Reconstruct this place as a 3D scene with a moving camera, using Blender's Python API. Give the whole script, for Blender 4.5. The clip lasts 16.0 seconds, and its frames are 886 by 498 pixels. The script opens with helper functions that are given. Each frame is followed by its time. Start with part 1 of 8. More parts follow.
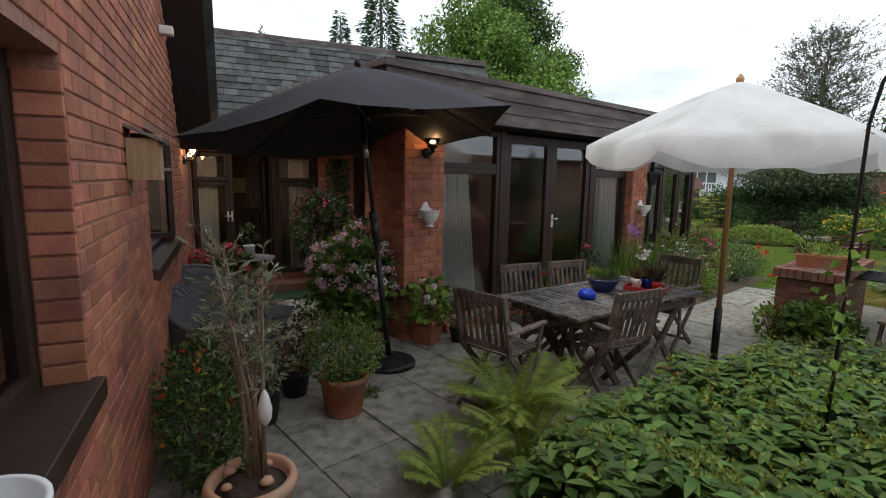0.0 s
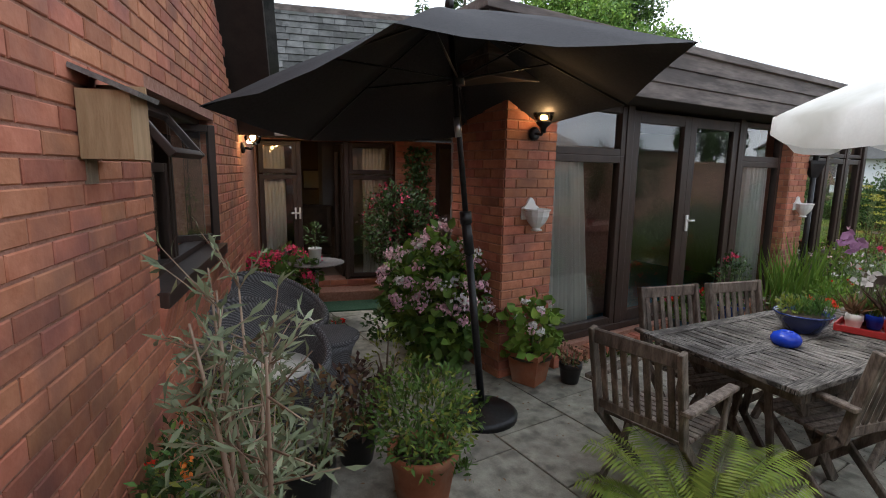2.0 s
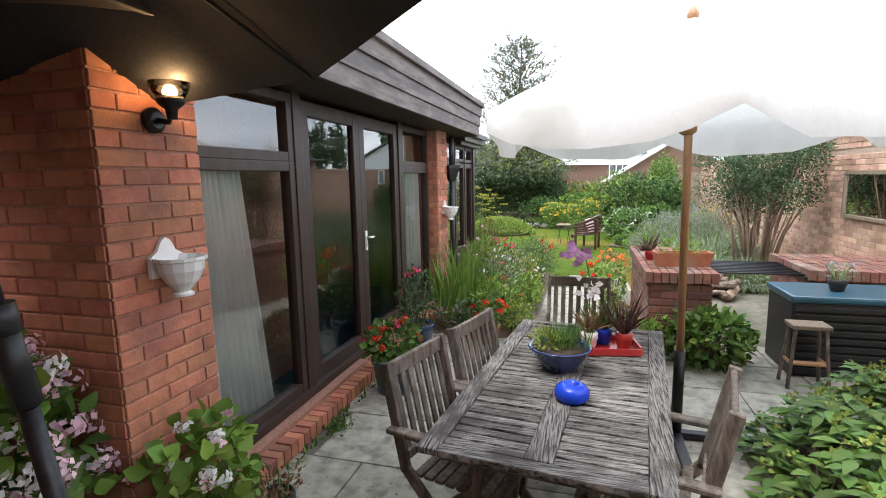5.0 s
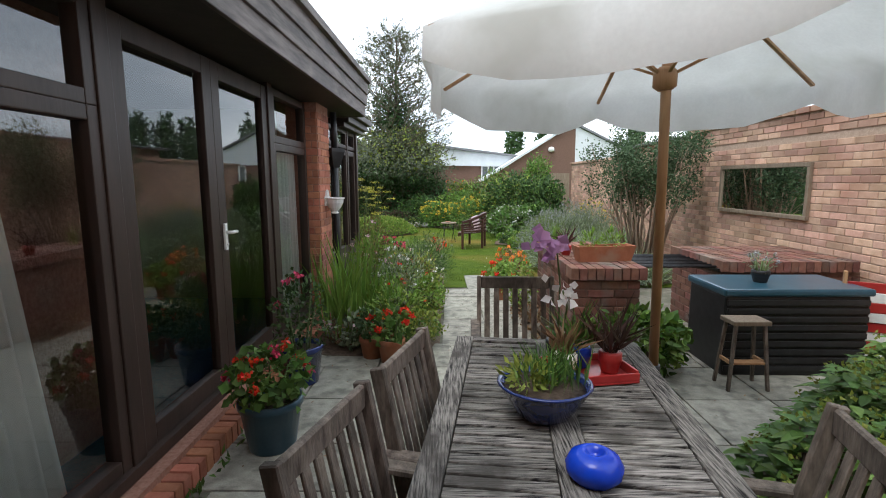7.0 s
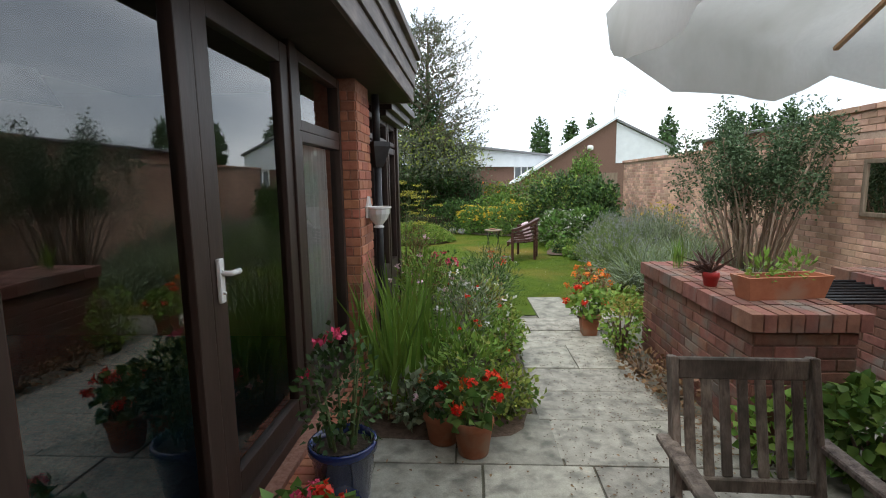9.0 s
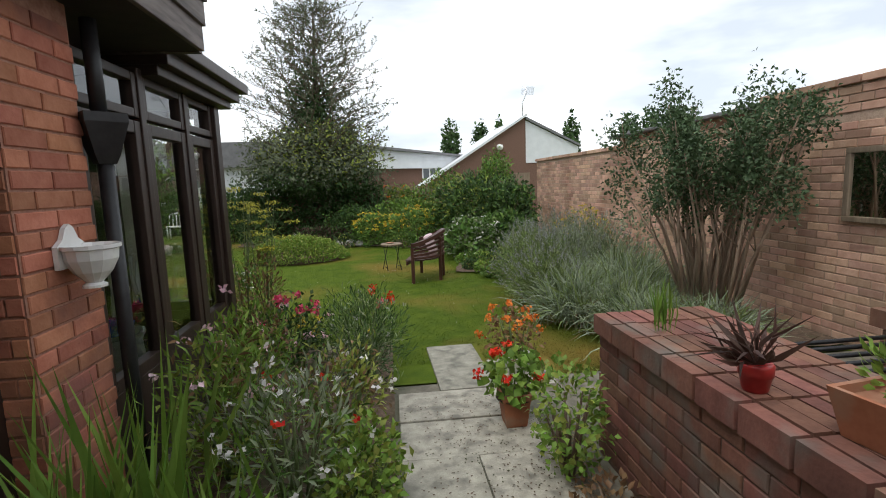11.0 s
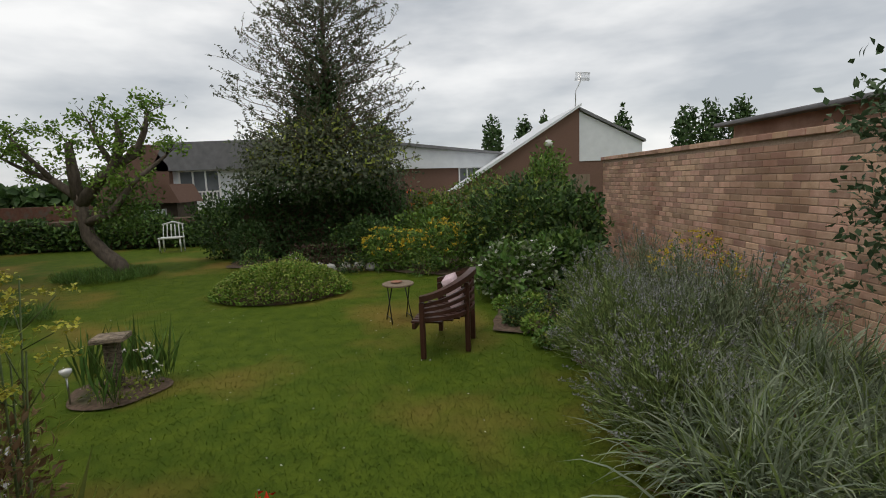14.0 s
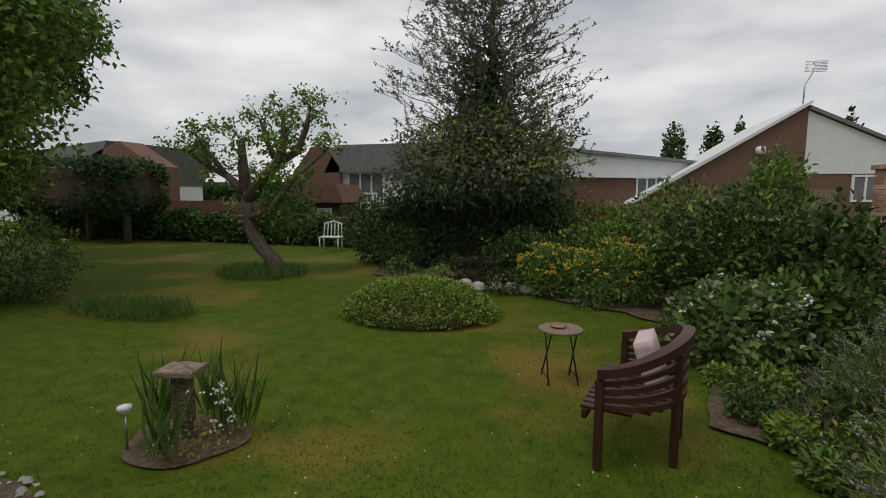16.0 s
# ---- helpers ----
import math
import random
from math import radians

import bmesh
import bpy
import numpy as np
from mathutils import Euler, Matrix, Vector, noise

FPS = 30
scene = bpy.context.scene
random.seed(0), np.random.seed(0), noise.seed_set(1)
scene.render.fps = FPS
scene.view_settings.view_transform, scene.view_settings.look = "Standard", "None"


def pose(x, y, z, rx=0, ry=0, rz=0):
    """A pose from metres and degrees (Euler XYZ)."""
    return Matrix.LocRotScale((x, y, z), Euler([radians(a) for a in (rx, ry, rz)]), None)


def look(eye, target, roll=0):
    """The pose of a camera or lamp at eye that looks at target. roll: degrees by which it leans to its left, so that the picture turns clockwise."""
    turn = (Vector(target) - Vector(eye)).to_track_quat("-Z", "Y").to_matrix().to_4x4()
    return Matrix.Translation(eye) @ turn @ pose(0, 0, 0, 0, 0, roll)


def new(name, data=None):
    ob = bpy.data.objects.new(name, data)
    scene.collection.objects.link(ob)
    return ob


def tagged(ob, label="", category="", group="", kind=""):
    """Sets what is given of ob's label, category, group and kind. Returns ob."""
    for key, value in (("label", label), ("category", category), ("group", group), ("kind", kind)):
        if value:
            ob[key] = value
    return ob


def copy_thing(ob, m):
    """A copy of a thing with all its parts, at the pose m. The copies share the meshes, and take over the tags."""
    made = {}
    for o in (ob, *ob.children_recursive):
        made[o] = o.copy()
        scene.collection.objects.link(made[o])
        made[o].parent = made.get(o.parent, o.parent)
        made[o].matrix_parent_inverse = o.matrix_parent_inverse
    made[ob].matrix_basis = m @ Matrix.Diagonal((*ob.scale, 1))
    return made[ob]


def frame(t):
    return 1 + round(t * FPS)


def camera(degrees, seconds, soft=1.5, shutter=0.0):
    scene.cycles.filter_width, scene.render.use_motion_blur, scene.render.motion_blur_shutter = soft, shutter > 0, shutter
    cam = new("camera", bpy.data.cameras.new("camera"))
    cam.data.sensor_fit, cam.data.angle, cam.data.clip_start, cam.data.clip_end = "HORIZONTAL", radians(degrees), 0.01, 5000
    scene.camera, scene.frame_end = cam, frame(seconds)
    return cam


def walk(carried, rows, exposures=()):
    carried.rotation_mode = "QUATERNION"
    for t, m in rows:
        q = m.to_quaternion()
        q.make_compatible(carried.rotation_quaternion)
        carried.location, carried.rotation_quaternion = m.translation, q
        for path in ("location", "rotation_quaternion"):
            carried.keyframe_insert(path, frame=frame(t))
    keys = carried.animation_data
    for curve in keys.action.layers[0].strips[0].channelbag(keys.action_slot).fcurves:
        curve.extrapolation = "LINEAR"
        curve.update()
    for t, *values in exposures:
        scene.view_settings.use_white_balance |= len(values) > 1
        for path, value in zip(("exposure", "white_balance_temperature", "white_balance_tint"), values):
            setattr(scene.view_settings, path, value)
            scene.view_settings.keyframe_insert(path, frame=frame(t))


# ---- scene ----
cam = camera(84.0, 16.0, 1.0)
PATH = [
    (0, pose(4.239, -3.560, 1.767, 81.57, -1.05, 49.24)),
    (0.5, pose(4.079, -3.421, 1.705, 81.44, -1.22, 53.57)),
    (1, pose(3.719, -3.296, 1.677, 81.24, -1.21, 55.80)),
    (1.5, pose(3.494, -3.173, 1.654, 81.18, -0.93, 58.11)),
    (2, pose(3.158, -2.986, 1.699, 80.96, -0.83, 58.13)),
    (2.5, pose(2.849, -2.856, 1.691, 80.76, -0.58, 56.09)),
    (3, pose(2.556, -2.555, 1.627, 81.60, -0.06, 48.49)),
    (3.5, pose(2.292, -2.290, 1.651, 81.37, 0.18, 43.29)),
    (4, pose(2.134, -2.089, 1.663, 81.88, 0.33, 39.84)),
    (4.5, pose(1.945, -1.993, 1.686, 81.78, 0.81, 28.64)),
    (5, pose(1.934, -2.018, 1.731, 81.77, 1.10, 15.88)),
    (5.2, pose(1.908, -2.128, 1.729, 81.80, 1.63, 9.82)),
    (7.3, pose(1.398, -0.942, 1.531, 82.00, 0.18, 0.90)),
    (7.5, pose(1.315, -0.851, 1.529, 82.12, -0.09, 2.94)),
    (8, pose(1.135, -0.527, 1.551, 82.14, 0.44, 3.66)),
    (8.5, pose(1.026, -0.117, 1.541, 82.05, 0.71, 3.72)),
    (9, pose(1.008, 0.263, 1.547, 82.20, 0.94, 3.42)),
    (9.5, pose(0.931, 0.690, 1.580, 81.94, 1.65, -2.56)),
    (10, pose(1.051, 1.222, 1.537, 82.02, 2.00, -6.71)),
    (10.2, pose(1.097, 1.432, 1.543, 82.08, 1.71, -7.16)),
    (12.3, pose(1.861, 3.670, 1.552, 82.42, 2.63, -5.14)),
    (12.5, pose(1.800, 3.929, 1.581, 82.04, 2.25, -5.76)),
    (13, pose(1.864, 4.325, 1.615, 82.15, 2.16, -4.05)),
    (13.5, pose(1.879, 4.732, 1.652, 82.13, 2.03, -2.22)),
    (14, pose(1.877, 5.150, 1.695, 82.20, 2.13, -1.68)),
    (14.5, pose(1.925, 5.637, 1.698, 82.19, 1.83, 0.84)),
    (15, pose(1.904, 6.077, 1.697, 82.42, 1.33, 3.40)),
    (15.5, pose(1.786, 6.489, 1.698, 82.78, 0.55, 7.59)),
    (16, pose(1.689, 6.773, 1.648, 83.58, -0.20, 16.97)),
]
walk(cam, PATH, exposures=[(0, 0.58, 6250, 10), (1.5, 0.85, 6200, 10), (2.5, 1.4, 6150, 10), (3.5, 2.0, 6150, 10), (5.2, 1.85, 6150, 10), (7.5, 1.05, 6100, 7),
                            (9, 1.0, 6250, 8), (10, 0.82, 6400, 9), (12.5, 0.1, 6650, 9), (16, -0.38, 6900, 12)])

# ---- light ----
world = bpy.data.worlds.new("overcast_sky")
scene.world = world
world.use_nodes = True
wn, wl = world.node_tree.nodes, world.node_tree.links
wn.clear()
w_out, w_bg = wn.new("ShaderNodeOutputWorld"), wn.new("ShaderNodeBackground")
w_sky = wn.new("ShaderNodeTexSky")
w_sky.sky_type, w_sky.sun_disc = "NISHITA", False
w_sky.sun_elevation, w_sky.sun_rotation = radians(64), radians(217)
w_co, w_map, w_noise, w_ramp, w_mix = (wn.new("ShaderNodeTexCoord"), wn.new("ShaderNodeMapping"), wn.new("ShaderNodeTexNoise"),
                                       wn.new("ShaderNodeValToRGB"), wn.new("ShaderNodeMix"))
w_map.inputs["Scale"].default_value = (1.0, 1.0, 3.2)
w_noise.inputs["Scale"].default_value, w_noise.inputs["Detail"].default_value = 2.6, 5
w_noise.inputs["Roughness"].default_value = 0.5
w_ramp.color_ramp.elements[0].position, w_ramp.color_ramp.elements[0].color = 0.36, (4.7, 5.1, 5.6, 1)
w_ramp.color_ramp.elements[1].position, w_ramp.color_ramp.elements[1].color = 0.68, (9.6, 9.8, 10.0, 1)
w_mix.data_type = "RGBA"
w_mix.inputs["Factor"].default_value = 0.88
wl.new(w_co.outputs["Generated"], w_map.inputs["Vector"])
wl.new(w_map.outputs["Vector"], w_noise.inputs["Vector"])
wl.new(w_noise.outputs["Fac"], w_ramp.inputs["Fac"])
wl.new(w_sky.outputs["Color"], w_mix.inputs["A"])
wl.new(w_ramp.outputs["Color"], w_mix.inputs["B"])
wl.new(w_mix.outputs["Result"], w_bg.inputs["Color"])
w_bg.inputs["Strength"].default_value = 0.125
wl.new(w_bg.outputs["Background"], w_out.inputs["Surface"])
sun = new("sun", bpy.data.lights.new("sun", "SUN"))
sun.data.energy, sun.data.angle, sun.data.color = 1.0, radians(25), (1.0, 0.96, 0.9)
sun.matrix_world = look((0, 0, 20), (2.6, 3.4, 11))


# ---- materials ----
def material(name, c1, c2, scale=8.0, rough=0.7, bump=0.2, metal=0.0, spread=0.0, fine=60.0, stretch=(1, 1, 1), spec=0.4, coat=0.0, sheen=0.0,
             island=False, c3=None, blotch=1.5, through_light=0.0, lo=0.45, hi=0.9):
    """Two-scale surface: c1 to c2 by grain, c3 by large blotches, spread: piece-to-piece change in value."""
    m = bpy.data.materials.new(name)
    m.use_nodes = True
    n, l = m.node_tree.nodes, m.node_tree.links
    b = n["Principled BSDF"]
    co = n.new("ShaderNodeTexCoord")
    mp = n.new("ShaderNodeMapping")
    mp.inputs["Scale"].default_value = stretch
    geo = n.new("ShaderNodeNewGeometry")
    l.new(geo.outputs["Position"], mp.inputs["Vector"])
    n1, n2 = n.new("ShaderNodeTexNoise"), n.new("ShaderNodeTexNoise")
    n1.inputs["Scale"].default_value, n1.inputs["Detail"].default_value = scale, 6
    n2.inputs["Scale"].default_value, n2.inputs["Detail"].default_value = fine, 3
    l.new(mp.outputs["Vector"], n1.inputs["Vector"])
    l.new(mp.outputs["Vector"], n2.inputs["Vector"])
    addn = n.new("ShaderNodeMath")
    addn.operation = "MULTIPLY_ADD"
    l.new(n2.outputs["Fac"], addn.inputs[0])
    addn.inputs[1].default_value = 0.35
    l.new(n1.outputs["Fac"], addn.inputs[2])
    mix = n.new("ShaderNodeMix")
    mix.data_type = "RGBA"
    mix.inputs["A"].default_value, mix.inputs["B"].default_value = (*c1, 1), (*c2, 1)
    rng = n.new("ShaderNodeMapRange")
    rng.inputs["From Min"].default_value, rng.inputs["From Max"].default_value = lo, hi
    l.new(addn.outputs[0], rng.inputs["Value"])
    l.new(rng.outputs["Result"], mix.inputs["Factor"])
    col = mix.outputs["Result"]
    if c3:
        n3 = n.new("ShaderNodeTexNoise")
        n3.inputs["Scale"].default_value, n3.inputs["Detail"].default_value = blotch, 4
        l.new(geo.outputs["Position"], n3.inputs["Vector"])
        r3 = n.new("ShaderNodeMapRange")
        r3.inputs["From Min"].default_value, r3.inputs["From Max"].default_value = 0.5, 0.68
        l.new(n3.outputs["Fac"], r3.inputs["Value"])
        m3 = n.new("ShaderNodeMix")
        m3.data_type = "RGBA"
        l.new(r3.outputs["Result"], m3.inputs["Factor"])
        l.new(col, m3.inputs["A"])
        m3.inputs["B"].default_value = (*c3, 1)
        col = m3.outputs["Result"]
    if spread or island:
        oi = n.new("ShaderNodeObjectInfo")
        sm = n.new("ShaderNodeMath")
        sm.operation = "ADD"
        l.new(oi.outputs["Random"], sm.inputs[0])
        l.new(geo.outputs["Random Per Island"], sm.inputs[1])
        fr = n.new("ShaderNodeMath")
        fr.operation = "FRACT"
        l.new(sm.outputs[0], fr.inputs[0])
        mr = n.new("ShaderNodeMapRange")
        mr.inputs["To Min"].default_value, mr.inputs["To Max"].default_value = 1 - spread, 1 + spread
        l.new(fr.outputs[0], mr.inputs["Value"])
        hsv = n.new("ShaderNodeHueSaturation")
        l.new(mr.outputs["Result"], hsv.inputs["Value"])
        hr = n.new("ShaderNodeMapRange")
        hr.inputs["To Min"].default_value, hr.inputs["To Max"].default_value = 0.5 + spread * 0.04, 0.5 - spread * 0.04
        wn2 = n.new("ShaderNodeTexWhiteNoise")
        wn2.noise_dimensions = "1D"
        l.new(fr.outputs[0], wn2.inputs["W"])
        l.new(wn2.outputs["Value"], hr.inputs["Value"])
        l.new(hr.outputs["Result"], hsv.inputs["Hue"])
        l.new(col, hsv.inputs["Color"])
        col = hsv.outputs["Color"]
    l.new(col, b.inputs["Base Color"])
    b.inputs["Roughness"].default_value, b.inputs["Metallic"].default_value = rough, metal
    b.inputs["Specular IOR Level"].default_value = spec
    b.inputs["Coat Weight"].default_value = coat
    b.inputs["Sheen Weight"].default_value = sheen
    if bump:
        bp = n.new("ShaderNodeBump")
        bp.inputs["Strength"].default_value, bp.inputs["Distance"].default_value = bump, 0.01
        l.new(addn.outputs[0], bp.inputs["Height"])
        l.new(bp.outputs["Normal"], b.inputs["Normal"])
    if through_light:
        tr, ms = n.new("ShaderNodeBsdfTranslucent"), n.new("ShaderNodeMixShader")
        l.new(col, tr.inputs["Color"])
        ms.inputs["Fac"].default_value = through_light
        l.new(b.outputs["BSDF"], ms.inputs[1])
        l.new(tr.outputs["BSDF"], ms.inputs[2])
        l.new(ms.outputs["Shader"], n["Material Output"].inputs["Surface"])
    return m


def glass_material(name, tint, gloss):
    m = bpy.data.materials.new(name)
    m.use_nodes = True
    n, l = m.node_tree.nodes, m.node_tree.links
    n.remove(n["Principled BSDF"])
    t, g, x, f = n.new("ShaderNodeBsdfTransparent"), n.new("ShaderNodeBsdfGlossy"), n.new("ShaderNodeMixShader"), n.new("ShaderNodeFresnel")
    t.inputs["Color"].default_value = (*tint, 1)
    g.inputs["Roughness"].default_value = 0.01
    f.inputs["IOR"].default_value = gloss
    l.new(f.outputs["Fac"], x.inputs["Fac"])
    l.new(t.outputs["BSDF"], x.inputs[1])
    l.new(g.outputs["BSDF"], x.inputs[2])
    l.new(x.outputs["Shader"], n["Material Output"].inputs["Surface"])
    return m


def glow(name, colour, strength):
    m = bpy.data.materials.new(name)
    m.use_nodes = True
    b = m.node_tree.nodes["Principled BSDF"]
    b.inputs["Base Color"].default_value = (*colour, 1)
    b.inputs["Emission Color"].default_value = (*colour, 1)
    b.inputs["Emission Strength"].default_value = strength
    return m


def leafmat(name, c1, c2, spread=0.35, rough=0.5):
    return material(name, c1, c2, 5, rough, 0.0, spread=spread, island=True, fine=25, through_light=0.22, spec=0.22)


BRICK = material("red_brick", (0.36, 0.13, 0.072), (0.47, 0.195, 0.118), 14, 0.85, 0.5, spread=0.24, c3=(0.25, 0.105, 0.075), blotch=3)
BRICK_TAN = material("weathered_tan_brick", (0.49, 0.295, 0.205), (0.64, 0.42, 0.31), 9, 0.9, 0.6, spread=0.30, c3=(0.40, 0.225, 0.15), blotch=1.2)
MORTAR_DULL = material("dull_brown_mortar", (0.13, 0.075, 0.055), (0.19, 0.115, 0.085), 30, 0.95, 0.5)
BRICK_DULL = material("dull_brown_brick", (0.135, 0.058, 0.042), (0.22, 0.098, 0.068), 12, 0.9, 0.5, spread=0.3, c3=(0.15, 0.12, 0.10), blotch=4)
MORTAR = material("red_mortar", (0.27, 0.13, 0.09), (0.38, 0.205, 0.15), 30, 0.95, 0.5)
MORTAR_PALE = material("pale_mortar", (0.40, 0.28, 0.205), (0.52, 0.38, 0.285), 30, 0.95, 0.5)
SLAB = material("worn_stone_slab", (0.20, 0.188, 0.155), (0.42, 0.396, 0.328), 11, 0.85, 0.6, spread=0.2, fine=110, c3=(0.16, 0.153, 0.128), blotch=8, lo=0.4, hi=0.95)
JOINT = material("dirty_joint_sand", (0.10, 0.092, 0.07), (0.21, 0.19, 0.15), 12, 0.95, 0.4, c3=(0.07, 0.08, 0.045))
DARKWOOD = material("dark_brown_stained_wood", (0.028, 0.017, 0.013), (0.05, 0.031, 0.024), 10, 0.45, 0.15, stretch=(1, 1, 0.2))
FASCIA = material("weathered_brown_boards", (0.05, 0.037, 0.032), (0.17, 0.135, 0.12), 14, 0.6, 0.3, stretch=(1, 0.12, 1), c3=(0.06, 0.046, 0.042), lo=0.5, hi=0.82)
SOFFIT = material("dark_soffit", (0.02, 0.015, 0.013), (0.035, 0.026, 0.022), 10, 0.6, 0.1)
SLATE = material("grey_roof_slate", (0.045, 0.047, 0.047), (0.10, 0.102, 0.10), 9, 0.9, 0.6, spread=0.45, spec=0.2, c3=(0.055, 0.06, 0.052), blotch=3)
GLASS = glass_material("window_glass", (0.95, 0.97, 0.97), 2.3)
CURTAIN = material("pale_curtain", (0.82, 0.84, 0.80), (0.88, 0.90, 0.86), 20, 0.9, 0.1, sheen=0.2)
CARPET = material("blue_carpet", (0.02, 0.16, 0.29), (0.04, 0.24, 0.40), 40, 0.95, 0.3)
PLASTER = material("dim_plaster", (0.50, 0.46, 0.40), (0.58, 0.54, 0.48), 3, 0.9, 0.05)
WHITE = material("white_paint", (0.68, 0.68, 0.66), (0.80, 0.80, 0.78), 8, 0.5, 0.08)
CERAMIC = material("white_glazed_ceramic", (0.72, 0.72, 0.70), (0.82, 0.82, 0.80), 10, 0.2, 0.02, coat=0.5)
BLACKCLOTH = material("charcoal_canopy_cloth", (0.020, 0.020, 0.024), (0.034, 0.034, 0.039), 60, 0.9, 0.1, fine=300)
WHITECLOTH = material("white_canopy_cloth", (0.70, 0.70, 0.68), (0.82, 0.82, 0.80), 4, 0.85, 0.05, through_light=0.3, c3=(0.58, 0.58, 0.54), blotch=2)
BLACKMETAL = material("black_metal", (0.014, 0.014, 0.015), (0.028, 0.028, 0.03), 30, 0.4, 0.05, metal=0.4)
STEEL = material("brushed_steel", (0.5, 0.5, 0.5), (0.62, 0.62, 0.62), 40, 0.3, 0.05, metal=1.0)
TEAK = material("weathered_grey_teak", (0.014, 0.012, 0.011), (0.28, 0.258, 0.232), 9, 0.85, 0.7, stretch=(1.0, 18, 3), spread=0.3, fine=30, c3=(0.06, 0.053, 0.046), blotch=6, lo=0.54, hi=0.80)
TEAKX = material("weathered_grey_teak_along", (0.014, 0.012, 0.011), (0.28, 0.258, 0.232), 9, 0.85, 0.7, stretch=(18, 1.0, 3), spread=0.2, fine=30, c3=(0.06, 0.053, 0.046), blotch=6, lo=0.54, hi=0.80)
CHAIRWOOD = material("weathered_chair_teak", (0.06, 0.045, 0.036), (0.24, 0.195, 0.16), 12, 0.8, 0.5, stretch=(3, 3, 0.7), spread=0.2, c3=(0.06, 0.05, 0.04), blotch=5)
BENCHWOOD = material("dark_red_hardwood", (0.045, 0.017, 0.012), (0.085, 0.035, 0.025), 14, 0.45, 0.2, stretch=(1, 1, 0.5), spread=0.15)
POLEWOOD = material("varnished_pole_wood", (0.36, 0.19, 0.09), (0.48, 0.28, 0.14), 12, 0.45, 0.1, stretch=(3, 3, 0.3))
BOXWOOD = material("plain_cedar_board", (0.30, 0.19, 0.10), (0.42, 0.28, 0.16), 12, 0.75, 0.25, stretch=(3, 3, 0.5))
FELT = material("grey_roofing_felt", (0.13, 0.12, 0.11), (0.22, 0.20, 0.19), 60, 0.9, 0.4)
TERRA = material("terracotta", (0.28, 0.095, 0.045), (0.40, 0.155, 0.08), 7, 0.8, 0.15, c3=(0.33, 0.19, 0.125), blotch=5)
TERRA_PALE = material("pale_terracotta", (0.52, 0.27, 0.15), (0.62, 0.36, 0.22), 7, 0.75, 0.12, c3=(0.50, 0.34, 0.24), blotch=6)
BLUEGLAZE = material("dark_blue_glaze", (0.010, 0.018, 0.085), (0.018, 0.035, 0.15), 6, 0.15, 0.03, coat=0.6)
TEALGLAZE = material("slate_blue_glaze", (0.02, 0.06, 0.09), (0.035, 0.09, 0.13), 6, 0.3, 0.05, coat=0.3)
BRIGHTBLUE = material("bright_blue_plastic", (0.008, 0.035, 0.40), (0.012, 0.06, 0.55), 6, 0.25, 0.02)
REDGLAZE = material("red_glaze", (0.30, 0.02, 0.02), (0.42, 0.04, 0.035), 6, 0.3, 0.03)
BLACKPLASTIC = material("black_plastic", (0.012, 0.012, 0.013), (0.025, 0.025, 0.026), 14, 0.45, 0.1)
WICKER = material("grey_woven_wicker", (0.10, 0.10, 0.105), (0.22, 0.22, 0.225), 30, 0.7, 0.4, fine=120)
wk, wkl = WICKER.node_tree.nodes, WICKER.node_tree.links
wk_pos, wk_a, wk_b, wk_mul, wk_mix = (wk.new("ShaderNodeNewGeometry"), wk.new("ShaderNodeTexWave"), wk.new("ShaderNodeTexWave"), wk.new("ShaderNodeMath"), wk.new("ShaderNodeMix"))
wk_a.bands_direction, wk_b.bands_direction = "Z", "DIAGONAL"
wk_a.inputs["Scale"].default_value, wk_b.inputs["Scale"].default_value = 48, 32
wk_a.inputs["Distortion"].default_value = wk_b.inputs["Distortion"].default_value = 0.6
wk_mul.operation = "MULTIPLY"
wk_mix.data_type = "RGBA"
wk_mix.inputs["A"].default_value, wk_mix.inputs["B"].default_value = (0.045, 0.045, 0.05, 1), (0.27, 0.27, 0.28, 1)
for node, slot in ((wk_a, 0), (wk_b, 1)):
    wkl.new(wk_pos.outputs["Position"], node.inputs["Vector"])
    wkl.new(node.outputs["Fac"], wk_mul.inputs[slot])
wkl.new(wk_mul.outputs[0], wk_mix.inputs["Factor"])
wkl.new(wk_mix.outputs["Result"], wk["Principled BSDF"].inputs["Base Color"])
CUSHION = material("off_white_cushion", (0.62, 0.60, 0.55), (0.74, 0.72, 0.67), 12, 0.9, 0.1)
PINKCUSHION = material("pale_pink_cushion", (0.58, 0.42, 0.45), (0.68, 0.53, 0.55), 14, 0.9, 0.1)
SOIL = material("dark_soil", (0.035, 0.024, 0.016), (0.085, 0.06, 0.042), 30, 0.95, 0.8)
BARK = material("grey_brown_bark", (0.075, 0.058, 0.045), (0.17, 0.135, 0.105), 18, 0.9, 0.7, stretch=(1, 1, 0.35))
BARK_PALE = material("pale_bare_stems", (0.21, 0.145, 0.10), (0.34, 0.25, 0.18), 18, 0.85, 0.5, stretch=(1, 1, 0.35))
TWIG = material("brown_twig", (0.09, 0.06, 0.04), (0.18, 0.13, 0.09), 20, 0.85, 0.3)
STEM = material("green_stem", (0.08, 0.12, 0.04), (0.15, 0.19, 0.07), 20, 0.6, 0.1)
DRYWOOD = material("grey_driftwood", (0.06, 0.043, 0.032), (0.30, 0.23, 0.175), 16, 0.9, 1.0, stretch=(1, 4, 4), spread=0.35, lo=0.5, hi=0.85)
